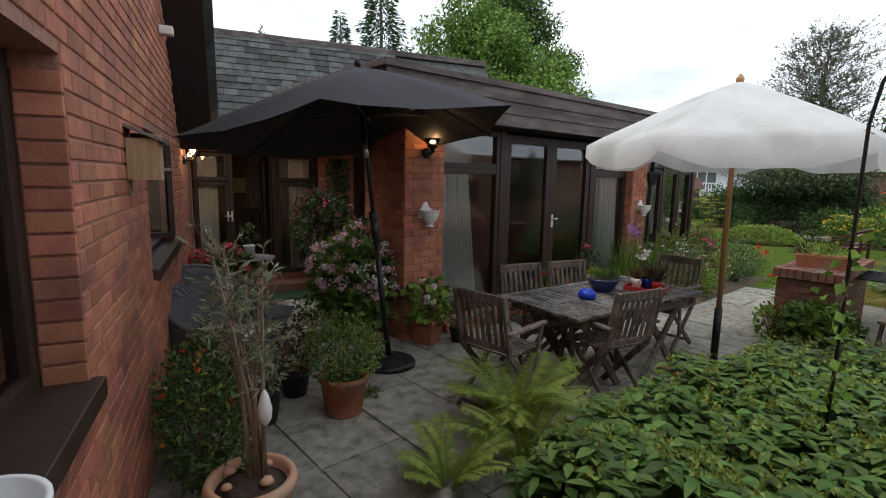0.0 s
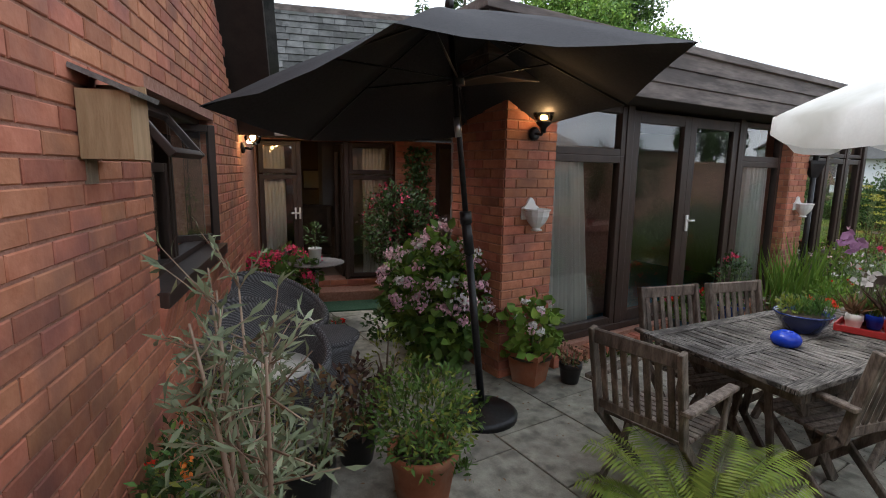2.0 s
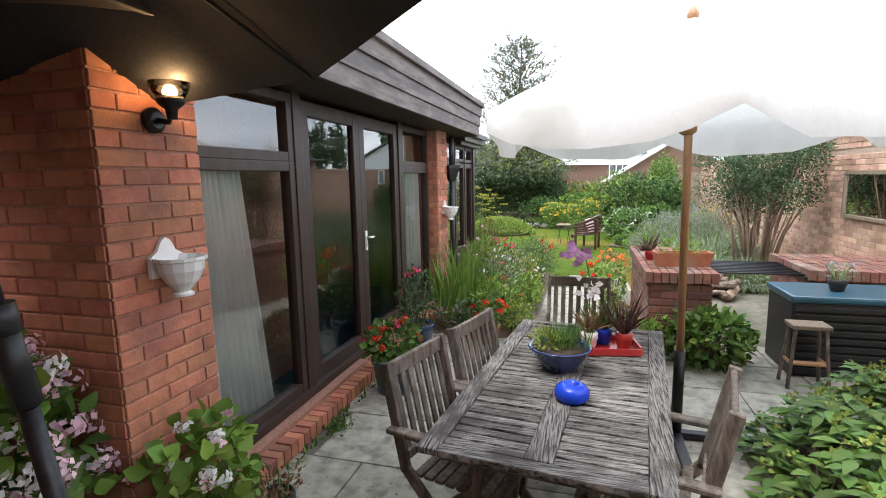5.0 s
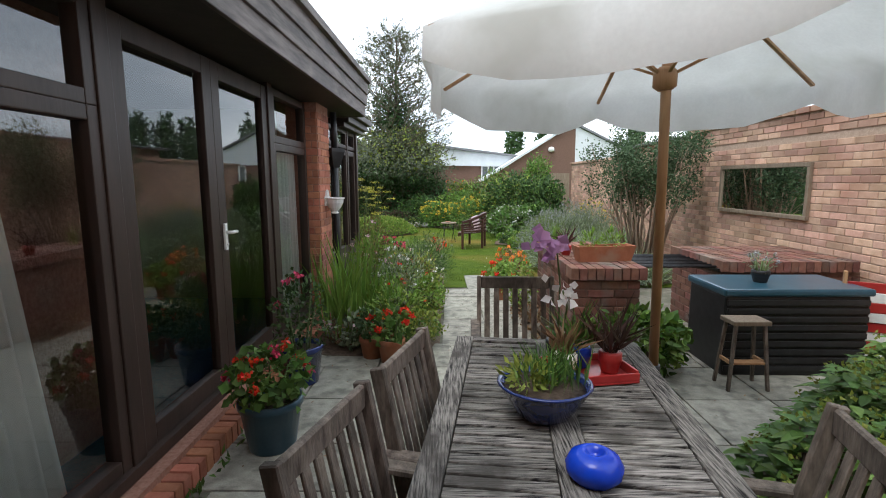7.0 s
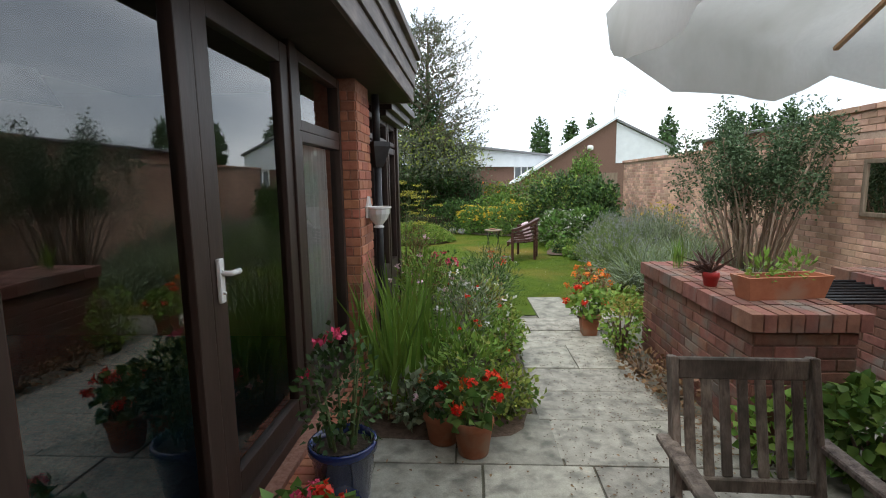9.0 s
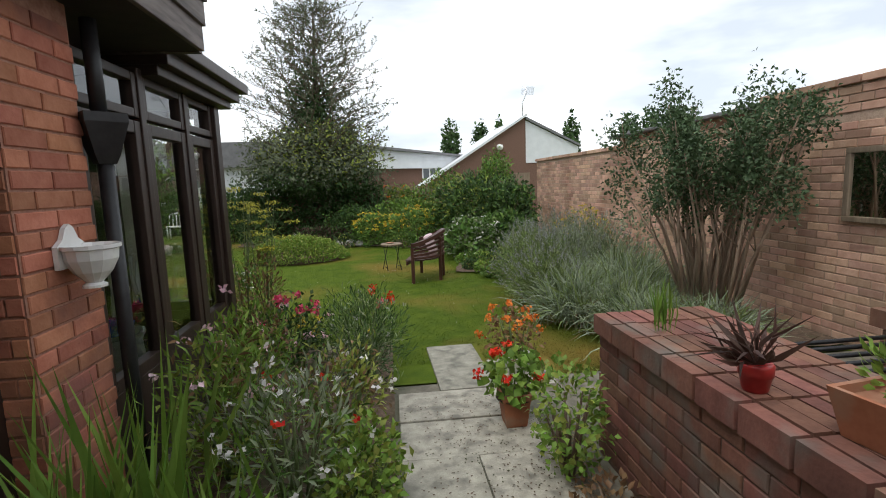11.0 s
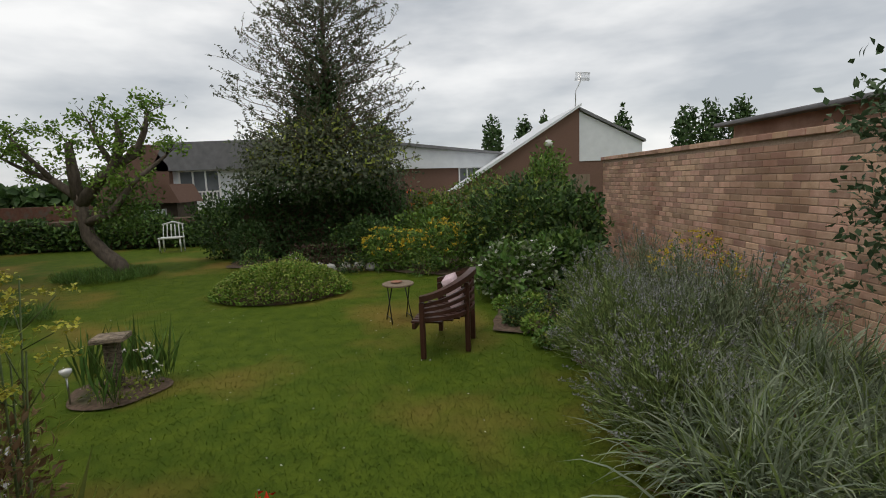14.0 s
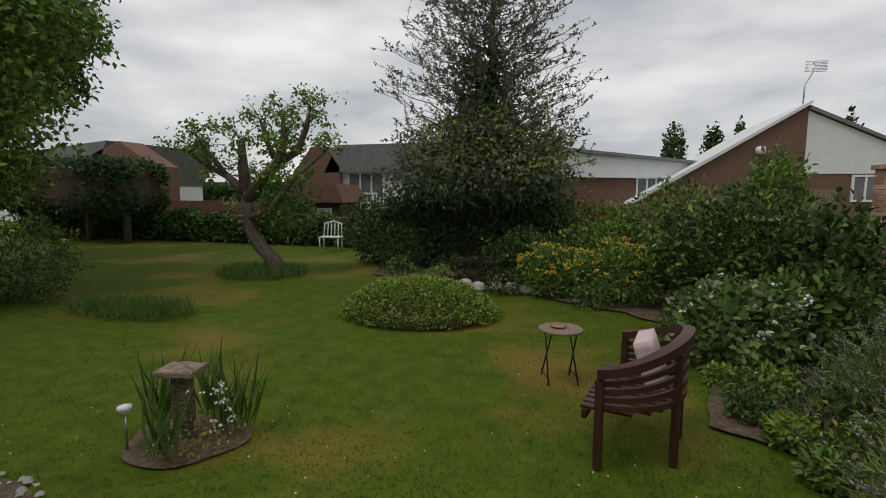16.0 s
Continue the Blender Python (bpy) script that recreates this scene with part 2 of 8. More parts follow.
STONE = material("pale_grey_stone", (0.30, 0.29, 0.27), (0.46, 0.45, 0.42), 9, 0.85, 0.4)
LAWN = material("mown_lawn", (0.052, 0.09, 0.007), (0.098, 0.138, 0.012), 5, 0.9, 0.6, fine=160, c3=(0.21, 0.15, 0.034), blotch=0.5, spec=0.12)
BED = material("bed_soil", (0.065, 0.042, 0.028), (0.17, 0.115, 0.08), 22, 0.95, 1.0, c3=(0.05, 0.06, 0.022), blotch=3)
GRASSBLADE = material("lawn_blade", (0.056, 0.10, 0.009), (0.105, 0.155, 0.017), 5, 0.6, 0.0, spread=0.15, island=True, fine=25, through_light=0.5, spec=0.15, c3=(0.205, 0.15, 0.036), blotch=0.5)
L_MID = leafmat("mid_green_leaf", (0.07, 0.145, 0.03), (0.135, 0.22, 0.05), 0.42)
L_DARK = leafmat("dark_green_leaf", (0.034, 0.072, 0.022), (0.072, 0.125, 0.038))
L_BRIGHT = leafmat("bright_green_leaf", (0.13, 0.235, 0.035), (0.21, 0.32, 0.06))
L_YELLOW = leafmat("yellow_green_leaf", (0.19, 0.24, 0.04), (0.28, 0.32, 0.07))
L_GREY = leafmat("grey_green_leaf", (0.15, 0.19, 0.105), (0.29, 0.33, 0.21))
L_SILVER = leafmat("silver_green_leaf", (0.18, 0.23, 0.14), (0.36, 0.41, 0.29))
L_SAGE = leafmat("sage_green_leaf", (0.13, 0.19, 0.055), (0.24, 0.30, 0.11))
L_TREE = leafmat("thin_grey_tree_leaf", (0.085, 0.105, 0.06), (0.15, 0.17, 0.10))
L_UMBEL = leafmat("yellow_umbel", (0.42, 0.40, 0.05), (0.60, 0.55, 0.09))
L_BROWN = leafmat("dead_brown_leaf", (0.15, 0.085, 0.045), (0.26, 0.16, 0.08))
L_PURPLE = leafmat("bronze_leaf", (0.05, 0.03, 0.025), (0.10, 0.055, 0.04))
P_PINK = leafmat("pink_petal", (0.74, 0.42, 0.52), (0.85, 0.66, 0.71), 0.2)
P_HOT = leafmat("deep_pink_petal", (0.62, 0.045, 0.13), (0.75, 0.10, 0.20), 0.2)
P_RED = leafmat("scarlet_petal", (0.62, 0.03, 0.012), (0.75, 0.06, 0.02), 0.2)
P_WHITE = leafmat("white_petal", (0.66, 0.64, 0.62), (0.80, 0.78, 0.76), 0.12)
P_YELLOW = leafmat("yellow_petal", (0.55, 0.38, 0.03), (0.70, 0.52, 0.06), 0.2)
P_ORANGE = leafmat("orange_petal", (0.70, 0.16, 0.02), (0.80, 0.26, 0.05), 0.2)
P_LILAC = leafmat("lilac_petal", (0.46, 0.22, 0.48), (0.60, 0.36, 0.60), 0.15)
P_MAUVE = leafmat("grey_mauve_flower", (0.25, 0.25, 0.255), (0.37, 0.37, 0.37), 0.25)
LAMP_GLOW = glow("lit_bulb", (1.0, 0.62, 0.25), 14)
LAMP_GLASS = glass_material("lamp_glass", (0.95, 0.9, 0.82), 1.4)
TILE = material("terracotta_floor_tile", (0.34, 0.13, 0.07), (0.44, 0.19, 0.11), 6, 0.5, 0.1)
RENDER = material("pale_house_render", (0.62, 0.64, 0.66), (0.72, 0.74, 0.76), 3, 0.85, 0.1)
ROOFGREY = material("grey_concrete_roof", (0.14, 0.14, 0.145), (0.21, 0.21, 0.215), 4, 0.8, 0.3)
HOUSEBRICK = material("brown_house_brick", (0.13, 0.075, 0.055), (0.20, 0.115, 0.085), 30, 0.9, 0.3, stretch=(1, 1, 3))
FENCEWOOD = material("fence_boards", (0.17, 0.125, 0.085), (0.27, 0.21, 0.15), 8, 0.85, 0.4, stretch=(4, 4, 0.5))
MIRROR = material("mirror_face", (0.75, 0.78, 0.77), (0.8, 0.82, 0.81), 3, 0.03, 0.0, metal=1.0)
# dark brown of furniture and shed; in the wing it stands in for indoor shade
DARKROOM = material("dark_brown_and_room_shade", (0.05, 0.035, 0.025), (0.10, 0.07, 0.05), 9, 0.6, 0.1)


# ---- building helpers ----
def part(name, bm, mat, parent, label="", kind=""):
    """Links a bmesh or a mesh as one mesh object under a thing or a part."""
    if isinstance(bm, bmesh.types.BMesh):
        me = bpy.data.meshes.new(name)
        bm.normal_update()
        bm.to_mesh(me)
        bm.free()
    else:
        me = bm
    if mat and not me.materials:
        me.materials.append(mat)
    ob = new(name, me)
    ob.parent = parent
    return tagged(ob, label=label, kind=kind)


def thing(name, m=None, label="", category="", group="", kind=""):
    ob = new(name)
    ob.empty_display_size = 0.1
    if m is not None:
        ob.matrix_world = m
    return tagged(ob, label, category, group, kind)


def single(name, bm, mat, m=None, label="", category="", group="", kind=""):
    ob = part(name, bm, mat, None)
    if m is not None:
        ob.matrix_world = m
    return tagged(ob, label, category, group, kind)


def B():
    return bmesh.new()


def box(bm, x0, x1, y0, y1, z0, z1, bev=0.0):
    vs = [bm.verts.new(c) for c in ((x0, y0, z0), (x1, y0, z0), (x1, y1, z0), (x0, y1, z0), (x0, y0, z1), (x1, y0, z1), (x1, y1, z1), (x0, y1, z1))]
    fs = [bm.faces.new([vs[i] for i in f]) for f in ((3, 2, 1, 0), (4, 5, 6, 7), (0, 1, 5, 4), (1, 2, 6, 5), (2, 3, 7, 6), (3, 0, 4, 7))]
    if bev:
        bmesh.ops.bevel(bm, geom=list({e for f in fs for e in f.edges}), offset=bev, segments=2, affect="EDGES", profile=0.6)
    return bm


def bar(bm, p0, p1, w, d, up=(0, 0, 1), bev=0.0):
    """A squared bar from p0 to p1, w across and d along up."""
    p0, p1 = Vector(p0), Vector(p1)
    z = (p1 - p0).normalized()
    y = (Vector(up) - z * z.dot(Vector(up))).normalized()
    x = y.cross(z)
    vs = [bm.verts.new(p + x * sx * w / 2 + y * sy * d / 2) for p in (p0, p1) for sx, sy in ((-1, -1), (1, -1), (1, 1), (-1, 1))]
    fs = [bm.faces.new([vs[i] for i in f]) for f in ((3, 2, 1, 0), (4, 5, 6, 7), (0, 1, 5, 4), (1, 2, 6, 5), (2, 3, 7, 6), (3, 0, 4, 7))]
    if bev:
        bmesh.ops.bevel(bm, geom=list({e for f in fs for e in f.edges}), offset=bev, segments=1, affect="EDGES")
    return bm


def tube(bm, pts, radii, n=8, cap=True):
    """A round tube along points with a radius at each."""
    pts = [Vector(p) for p in pts]
    rings = []
    for i, p in enumerate(pts):
        t = (pts[min(i + 1, len(pts) - 1)] - pts[max(i - 1, 0)]).normalized()
        a = t.orthogonal().normalized() if i == 0 else (a - t * a.dot(t)).normalized()
        b = t.cross(a)
        r = radii[i] if isinstance(radii, (list, tuple)) else radii
        rings.append([bm.verts.new(p + (a * math.cos(k * 2 * math.pi / n) + b * math.sin(k * 2 * math.pi / n)) * r) for k in range(n)])
    for r0, r1 in zip(rings, rings[1:]):
        for k in range(n):
            f = bm.faces.new((r0[k], r0[(k + 1) % n], r1[(k + 1) % n], r1[k]))
            f.smooth = True
    if cap:
        bm.faces.new(rings[0][::-1])
        bm.faces.new(rings[-1])
    return bm


def lathe(bm, profile, n=24, smooth=True, at=(0, 0, 0), sides=0):
    """Turns a profile of (radius, height) round the vertical axis."""
    n = sides or n
    rings = []
    for r, z in profile:
        rings.append([bm.verts.new((at[0] + r * math.cos(k * 2 * math.pi / n), at[1] + r * math.sin(k * 2 * math.pi / n), at[2] + z)) for k in range(n)])
    for r0, r1 in zip(rings, rings[1:]):
        for k in range(n):
            f = bm.faces.new((r0[k], r0[(k + 1) % n], r1[(k + 1) % n], r1[k]))
            f.smooth = smooth
    bm.faces.new(rings[0][::-1])
    bm.faces.new(rings[-1])
    return bm


def sheet(bm, pts):
    bm.faces.new([bm.verts.new(p) for p in pts])
    return bm


def mesh_of(name, verts, faces, mat):
    me = bpy.data.meshes.new(name)
    me.from_pydata([tuple(v) for v in verts], [], faces)
    me.materials.append(mat)
    return me


RNG = np.random.default_rng(7)


def leaf_mesh(name, P, D, up, length, width, mat, fold=0.18, droop=0.15):
    """Many folded leaves: bases P, directions D, face normals up, sizes."""
    n = len(P)
    P, D, up = np.asarray(P, float), np.asarray(D, float), np.asarray(up, float)
    D = D / (np.linalg.norm(D, axis=1, keepdims=True) + 1e-9)
    S = np.cross(D, up)
    S = S / (np.linalg.norm(S, axis=1, keepdims=True) + 1e-9)
    N = np.cross(S, D)
    L = (np.ones(n) * length * RNG.uniform(0.65, 1.2, n))[:, None]
    W = (np.ones(n) * width * RNG.uniform(0.75, 1.15, n))[:, None]
    if np.mean(length) > 0.078 and np.mean(width) > 0.3 * np.mean(length) and n < 12000:
        # broad leaves: an ovate outline folded along the midrib
        rows = ((0.20, 0.34), (0.50, 0.5), (0.80, 0.27))
        V = np.empty((n, 9, 3))
        V[:, 0], V[:, 8] = P, P + D * L - N * L * droop
        for i, (u, w) in enumerate(rows):
            V[:, 1 + i] = P + D * L * u - S * W * w + N * (W * fold * w * 2 - L * droop * u ** 2)
            V[:, 4 + i] = P + D * L * u + S * W * w + N * (W * fold * w * 2 - L * droop * u ** 2)
        V[:, 7] = P + D * L * 0.5 - N * L * droop * 0.25
        F = np.array([[0, 7, 1], [1, 7, 2], [2, 7, 3], [3, 7, 8], [0, 4, 7], [4, 5, 7], [5, 6, 7], [6, 8, 7]])
    else:
        V = np.empty((n, 5, 3))
        V[:, 0] = P
        V[:, 1] = P + D * L * 0.45 - S * W * 0.5 + N * W * fold
        V[:, 2] = P + D * L - N * L * droop
        V[:, 3] = P + D * L * 0.45 + S * W * 0.5 + N * W * fold
        V[:, 4] = P + D * L * 0.5
        F = np.array([[0, 4, 1], [1, 4, 2], [0, 3, 4], [3, 2, 4]])
    corners = V.shape[1]
    idx = (np.arange(n)[:, None, None] * corners + F[None]).reshape(-1, 3)
    me = bpy.data.meshes.new(name)
    me.vertices.add(n * corners)
    me.vertices.foreach_set("co", V.ravel())
    me.loops.add(len(idx) * 3)
    me.loops.foreach_set("vertex_index", idx.ravel().astype(np.int32))
    me.polygons.add(len(idx))
    me.polygons.foreach_set("loop_start", np.arange(0, len(idx) * 3, 3, dtype=np.int32))
    me.update(calc_edges=True)
    me.materials.append(mat)
    return me


def unit(n):
    v = RNG.normal(size=(n, 3))
    return v / np.linalg.norm(v, axis=1, keepdims=True)


def lumps(d, k=2.2, seed=0.0):
    return np.array([noise.noise(Vector((x * k + seed, y * k, z * k))) for x, y, z in d])


def crown(n, centre, radii, inner=0.55, seed=0.0, rough=0.3, flat=0.0):
    """Points in the outer part of a lumpy ellipsoid, with their outward directions."""
    d = unit(n)
    if flat:
        d[:, 2] = np.where(d[:, 2] < -flat, -d[:, 2], d[:, 2])
    r = (inner + (1 - inner) * RNG.random(n) ** 0.5) * (1 + rough * lumps(d, 2.4, seed) + rough * 0.5 * lumps(d, 6, seed + 5))
    return np.asarray(centre) + d * r[:, None] * np.asarray(radii), d


def shrub(name, at, radii, n, length, width, mat, label, category="shrub", group="", seed=0.0, height=None, flowers=(), stems=6, twig=None,
          inner=0.5, rough=0.3, lift=0.35, extra=(), rz=0.0, bare=0.0):
    """A bush: stems from the ground, leaves in a lumpy crown, flowers on its outside. flowers: (material, count, petals, size, cluster radius)."""
    t = thing(name, pose(*at, 0, 0, rz), label, category, group)
    h = height if height is not None else radii[2] * 0.95
    c = (0, 0, max(h, 0.02))
    bm = B()
    for k in range(stems):
        a = k * 2.4 + seed
        e = Vector((math.cos(a) * radii[0] * 0.6, math.sin(a) * radii[1] * 0.6, c[2] + radii[2] * RNG.uniform(-0.1, 0.6)))
        b = Vector((math.cos(a) * radii[0] * 0.1, math.sin(a) * radii[1] * 0.1, -0.02))
        tube(bm, [b, b.lerp(e, 0.5) + Vector((0, 0, radii[2] * 0.1)), e], [0.012 + 0.008 * radii[2], 0.009, 0.004], 5)
    part("stem", bm, twig or TWIG, t, kind="stuff")
    P, d = crown(n, c, radii, inner, seed, rough, 0.0)
    keep = P[:, 2] > bare
    P, d = P[keep], d[keep]
    D = d * 0.8 + unit(len(P)) * 0.7 + np.array([0, 0, lift])
    up = d + np.array([0, 0, 0.8]) + unit(len(P)) * 0.5
    part("foliage", leaf_mesh("foliage", P, D, up, length, width, mat), mat, t, kind="stuff")
    for j, (fm, share) in enumerate(extra):
        P, d = crown(int(n * share), c, radii, inner + 0.15, seed + 3 + j, rough)
        P = P[P[:, 2] > bare]
        part("foliage", leaf_mesh("foliage", P, unit(len(P)) + np.array([0, 0, 0.4]), unit(len(P)) + np.array([0, 0, 1]), length, width, fm), fm, t, kind="stuff")
    for fm, count, petals, size, rad in flowers:
        C, d = crown(count, c, np.asarray(radii) * 1.04, 0.92, seed, rough, 0.1)
        keep = C[:, 2] > max(bare, 0.05)
        blooms(t, C[keep], d[keep], petals, size, rad, fm)
    return t


def blooms(t, C, d, petals, size, rad, mat, name="bloom"):
    n = len(C)
    if not n:
        return
    q = unit(n * petals)
    q += np.repeat(d, petals, 0) * 0.8
    q /= np.linalg.norm(q, axis=1, keepdims=True)
    P = np.repeat(C, petals, 0) + q * rad * RNG.uniform(0.5, 1, (n * petals, 1)) * np.array([1, 1, 0.75])
    part(name, leaf_mesh(name, P, unit(n * petals), q, size, size * 0.9, mat, 0.1, 0.1), mat, t, kind="stuff")


def brick_mesh(l, h, d, c=0.004):
    """A brick with its outer face at y = -d, chamfered, its length along x from 0."""
    v = [(0, 0, 0), (l, 0, 0), (l, 0, h), (0, 0, h), (0, -d + c, 0), (l, -d + c, 0), (l, -d + c, h), (0, -d + c, h), (c, -d, c), (l - c, -d, c), (l - c, -d, h - c), (c, -d, h - c)]
    f = [(0, 1, 5, 4), (1, 2, 6, 5), (2, 3, 7, 6), (3, 0, 4, 7), (4, 5, 9, 8), (5, 6, 10, 9), (6, 7, 11, 10), (7, 4, 8, 11), (8, 9, 10, 11)]
    return v, f


def bricks(parent, m, length, z0, z1, openings, mat, near, count=0, top=None, bl=0.215, bh=0.065, gap=0.010, proud=0.004, shift=0.0, head=None, limit=1e9):
    """Stretcher bond on the plane of m (x along, y inward, z up): the count bricks nearest to the local point near are parts, the rest one mesh."""
    cells, row, z = [], 0, z0
    while z + bh <= z1 + 1e-6:
        s = shift - (bl + gap) * (0.5 if row % 2 else 0.0)
        while s < length:
            a, b = max(s, 0.0), min(s + bl, length)
            segs = [(a, b)]
            for o0, o1, oz0, oz1 in openings:
                if z + bh > oz0 + 0.005 and z < oz1 - 0.005:
                    segs = [q for a1, b1 in segs for q in ((a1, min(b1, o0 - 0.004)), (max(a1, o1 + 0.004), b1)) if q[1] - q[0] > 0.02]
            for a1, b1 in segs:
                if b1 - a1 > 0.02 and (top is None or z + bh < top((a1 + b1) / 2)):
                    cells.append((a1, b1, z))
            s += bl + gap
        z += bh + gap
        row += 1
    cells.sort(key=lambda q: ((q[0] + q[1]) / 2 - near[0]) ** 2 + (q[2] - near[1]) ** 2)
    full = mesh_of("brick", *brick_mesh(bl, bh, proud + 0.004), mat)
    for a, b, z in cells[:count]:
        ob = new("brick", full)
        ob.parent = parent
        ob.matrix_local = m @ Matrix.Translation((a, RNG.uniform(-0.0015, 0.0015), z)) @ Matrix.Diagonal(((b - a) / bl, 1, 1, 1))
    V, F = [], []
    for a, b, z in cells[count:]:
        v, f = brick_mesh(b - a, bh, proud + 0.004)
        k = len(V)
        V += [m @ Vector((a + x, y, z + zz)) for x, y, zz in v]
        F += [tuple(i + k for i in g) for g in f]
    if V:
        part("brickwork", mesh_of("brickwork", V, F, mat), mat, parent, kind="stuff")


def wall_body(bm, m, length, z0, z1, thick, openings, y0=-0.001):
    """A wall with openings through it, cut into blocks along its length and height."""
    xs = sorted({0.0, length, *[v for o in openings for v in o[:2] if 0 < v < length]})
    for a, b in zip(xs, xs[1:]):
        zs = sorted({z0, z1, *[v for o in openings for v in o[2:] if z0 < v < z1]})
        for c, d in zip(zs, zs[1:]):
            mx, mz = (a + b) / 2, (c + d) / 2
            if not any(o[0] < mx < o[1] and o[2] < mz < o[3] for o in openings):
                k = len(bm.verts)
                box(bm, a, b, y0, thick, c, d)
                bm.verts.ensure_lookup_table()
                for v in bm.verts[k:]:
                    v.co = m @ v.co
    return bm


def frame_of(origin, along):
    """The frame of a wall: x along it, z up, y into the wall."""
    x = Vector((*along, 0)).normalized()
    y = Vector((0, 0, 1)).cross(x)
    return Matrix.Translation(origin) @ Matrix((x, y, (0, 0, 1))).transposed().to_4x4()


def polyline_box(bm, m, pts, y0, y1):
    """A prism: the outline pts (x, z) in a wall's frame, from depth y0 to y1."""
    lo, hi = [bm.verts.new(m @ Vector((x, y0, z))) for x, z in pts], [bm.verts.new(m @ Vector((x, y1, z))) for x, z in pts]
    bm.faces.new(lo)
    bm.faces.new(hi[::-1])
    for i in range(len(pts)):
        j = (i + 1) % len(pts)
        bm.faces.new((lo[j], lo[i], hi[i], hi[j]))
    return bm


def sash(parent, m, x0, x1, z0, z1, w, d0, d1, mat=None, name="window_frame", glass=True):
    """A frame of four members round a pane, in a wall's frame."""
    bm = B()
    box(bm, x0, x0 + w, d0, d1, z0, z1, 0.006)
    box(bm, x1 - w, x1, d0, d1, z0, z1, 0.006)
    box(bm, x0 + w, x1 - w, d0 + 0.002, d1, z0, z0 + w, 0.006)
    box(bm, x0 + w, x1 - w, d0 + 0.002, d1, z1 - w, z1, 0.006)
    bm.transform(m)
    f = part(name, bm, mat or DARKWOOD, parent)
    if glass:
        d = (d0 + d1) / 2
        bm = sheet(B(), [(x0 + w, d, z0 + w), (x1 - w, d, z0 + w), (x1 - w, d, z1 - w), (x0 + w, d, z1 - w)])
        bm.transform(m)
        part("pane", bm, GLASS, parent).visible_shadow = False
    return f


# ---- the plan: garden room along the y axis, older wing turned by about 17 degrees ----
U, N = Vector((-0.955, 0.296, 0)), Vector((0.296, 0.955, 0))
P0 = Vector((2.25, -3.44, 0))
ML = frame_of(P0 - U * 4.0, U[:2])          # wing wall, 4 m behind its first window's edge
ME = frame_of(P0 + U * 5.93, N[:2])         # entrance front
MG = frame_of((0, 0, 0), (0, 1))            # garden room's glazed front
MR = frame_of((-0.62, -0.53, 0), (1, 0))    # garden room's return wall
MW = frame_of((5.45, 15.22, 0), (0, -1))     # boundary wall, seen from the garden


def on(m, x, y, z):
    return m @ Vector((x, y, z))


# ---- ground ----
bm = B()
box(bm, -300, 300, -300, 300, -0.6, -0.06)
single("ground", bm, LAWN, None, "rough green ground beyond the garden", "ground", kind="structure")
bm = B()
xs, ys = np.linspace(-16, 5.4, 60), np.linspace(5.9, 24, 60)
gv = [[bm.verts.new((x, y, -0.008 + 0.010 * noise.noise(Vector((x * 0.6, y * 0.6, 0))) - 0.006)) for y in ys] for x in xs]
for i in range(59):
    for j in range(59):
        bm.faces.new((gv[i][j], gv[i + 1][j], gv[i + 1][j + 1], gv[i][j + 1])).smooth = True
lawn = single("lawn", bm, LAWN, None, "mown green lawn with dry yellow patches", "lawn", kind="structure")
bm = B()
sheet(bm, [(-6, -9, -0.016), (6, -9, -0.016), (6, 2.95, -0.016), (-6, 2.95, -0.016)])
sheet(bm, [(0.0, 2.95, -0.016), (5.4, 2.95, -0.016), (5.4, 5.88, -0.016), (0.0, 5.88, -0.016)])
patio = single("patio", bm, JOINT, None, "worn stone paving with dirty joints", "paving", kind="structure")

# ---- older wing: wall, gable, windows ----
wing = thing("wall_wing", None, "red brick wall of the older wing under a steep verge", "wall", kind="structure")
VERGE = lambda s: 2.25 + 1.22 * (8.25 - s) if s > 5.3 else 5.85
LW = [(2.72, 4.06, 1.03, 2.13), (5.74, 7.30, 1.12, 2.04)]
bm = B()
wall_body(bm, ML, 9.93, -0.05, 2.2, 0.3, LW)
polyline_box(bm, ML, [(0, 2.2), (8.25, 2.2), (5.3, 5.8), (0, 5.8)], -0.001, 0.3)
part("masonry", bm, MORTAR, wing)
bricks(wing, ML, 9.93, 0.0, 5.8, LW, BRICK, (4.9, 1.5), 300, top=VERGE)
bm = B()
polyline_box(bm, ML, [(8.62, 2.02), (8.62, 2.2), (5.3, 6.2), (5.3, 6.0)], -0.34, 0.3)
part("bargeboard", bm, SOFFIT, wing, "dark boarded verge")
bm = B()
polyline_box(bm, ML, [(8.70, 2.21), (8.70, 2.25), (5.25, 6.4), (5.25, 6.34)], -0.42, 0.3)
part("verge_tiles", bm, SLATE, wing)
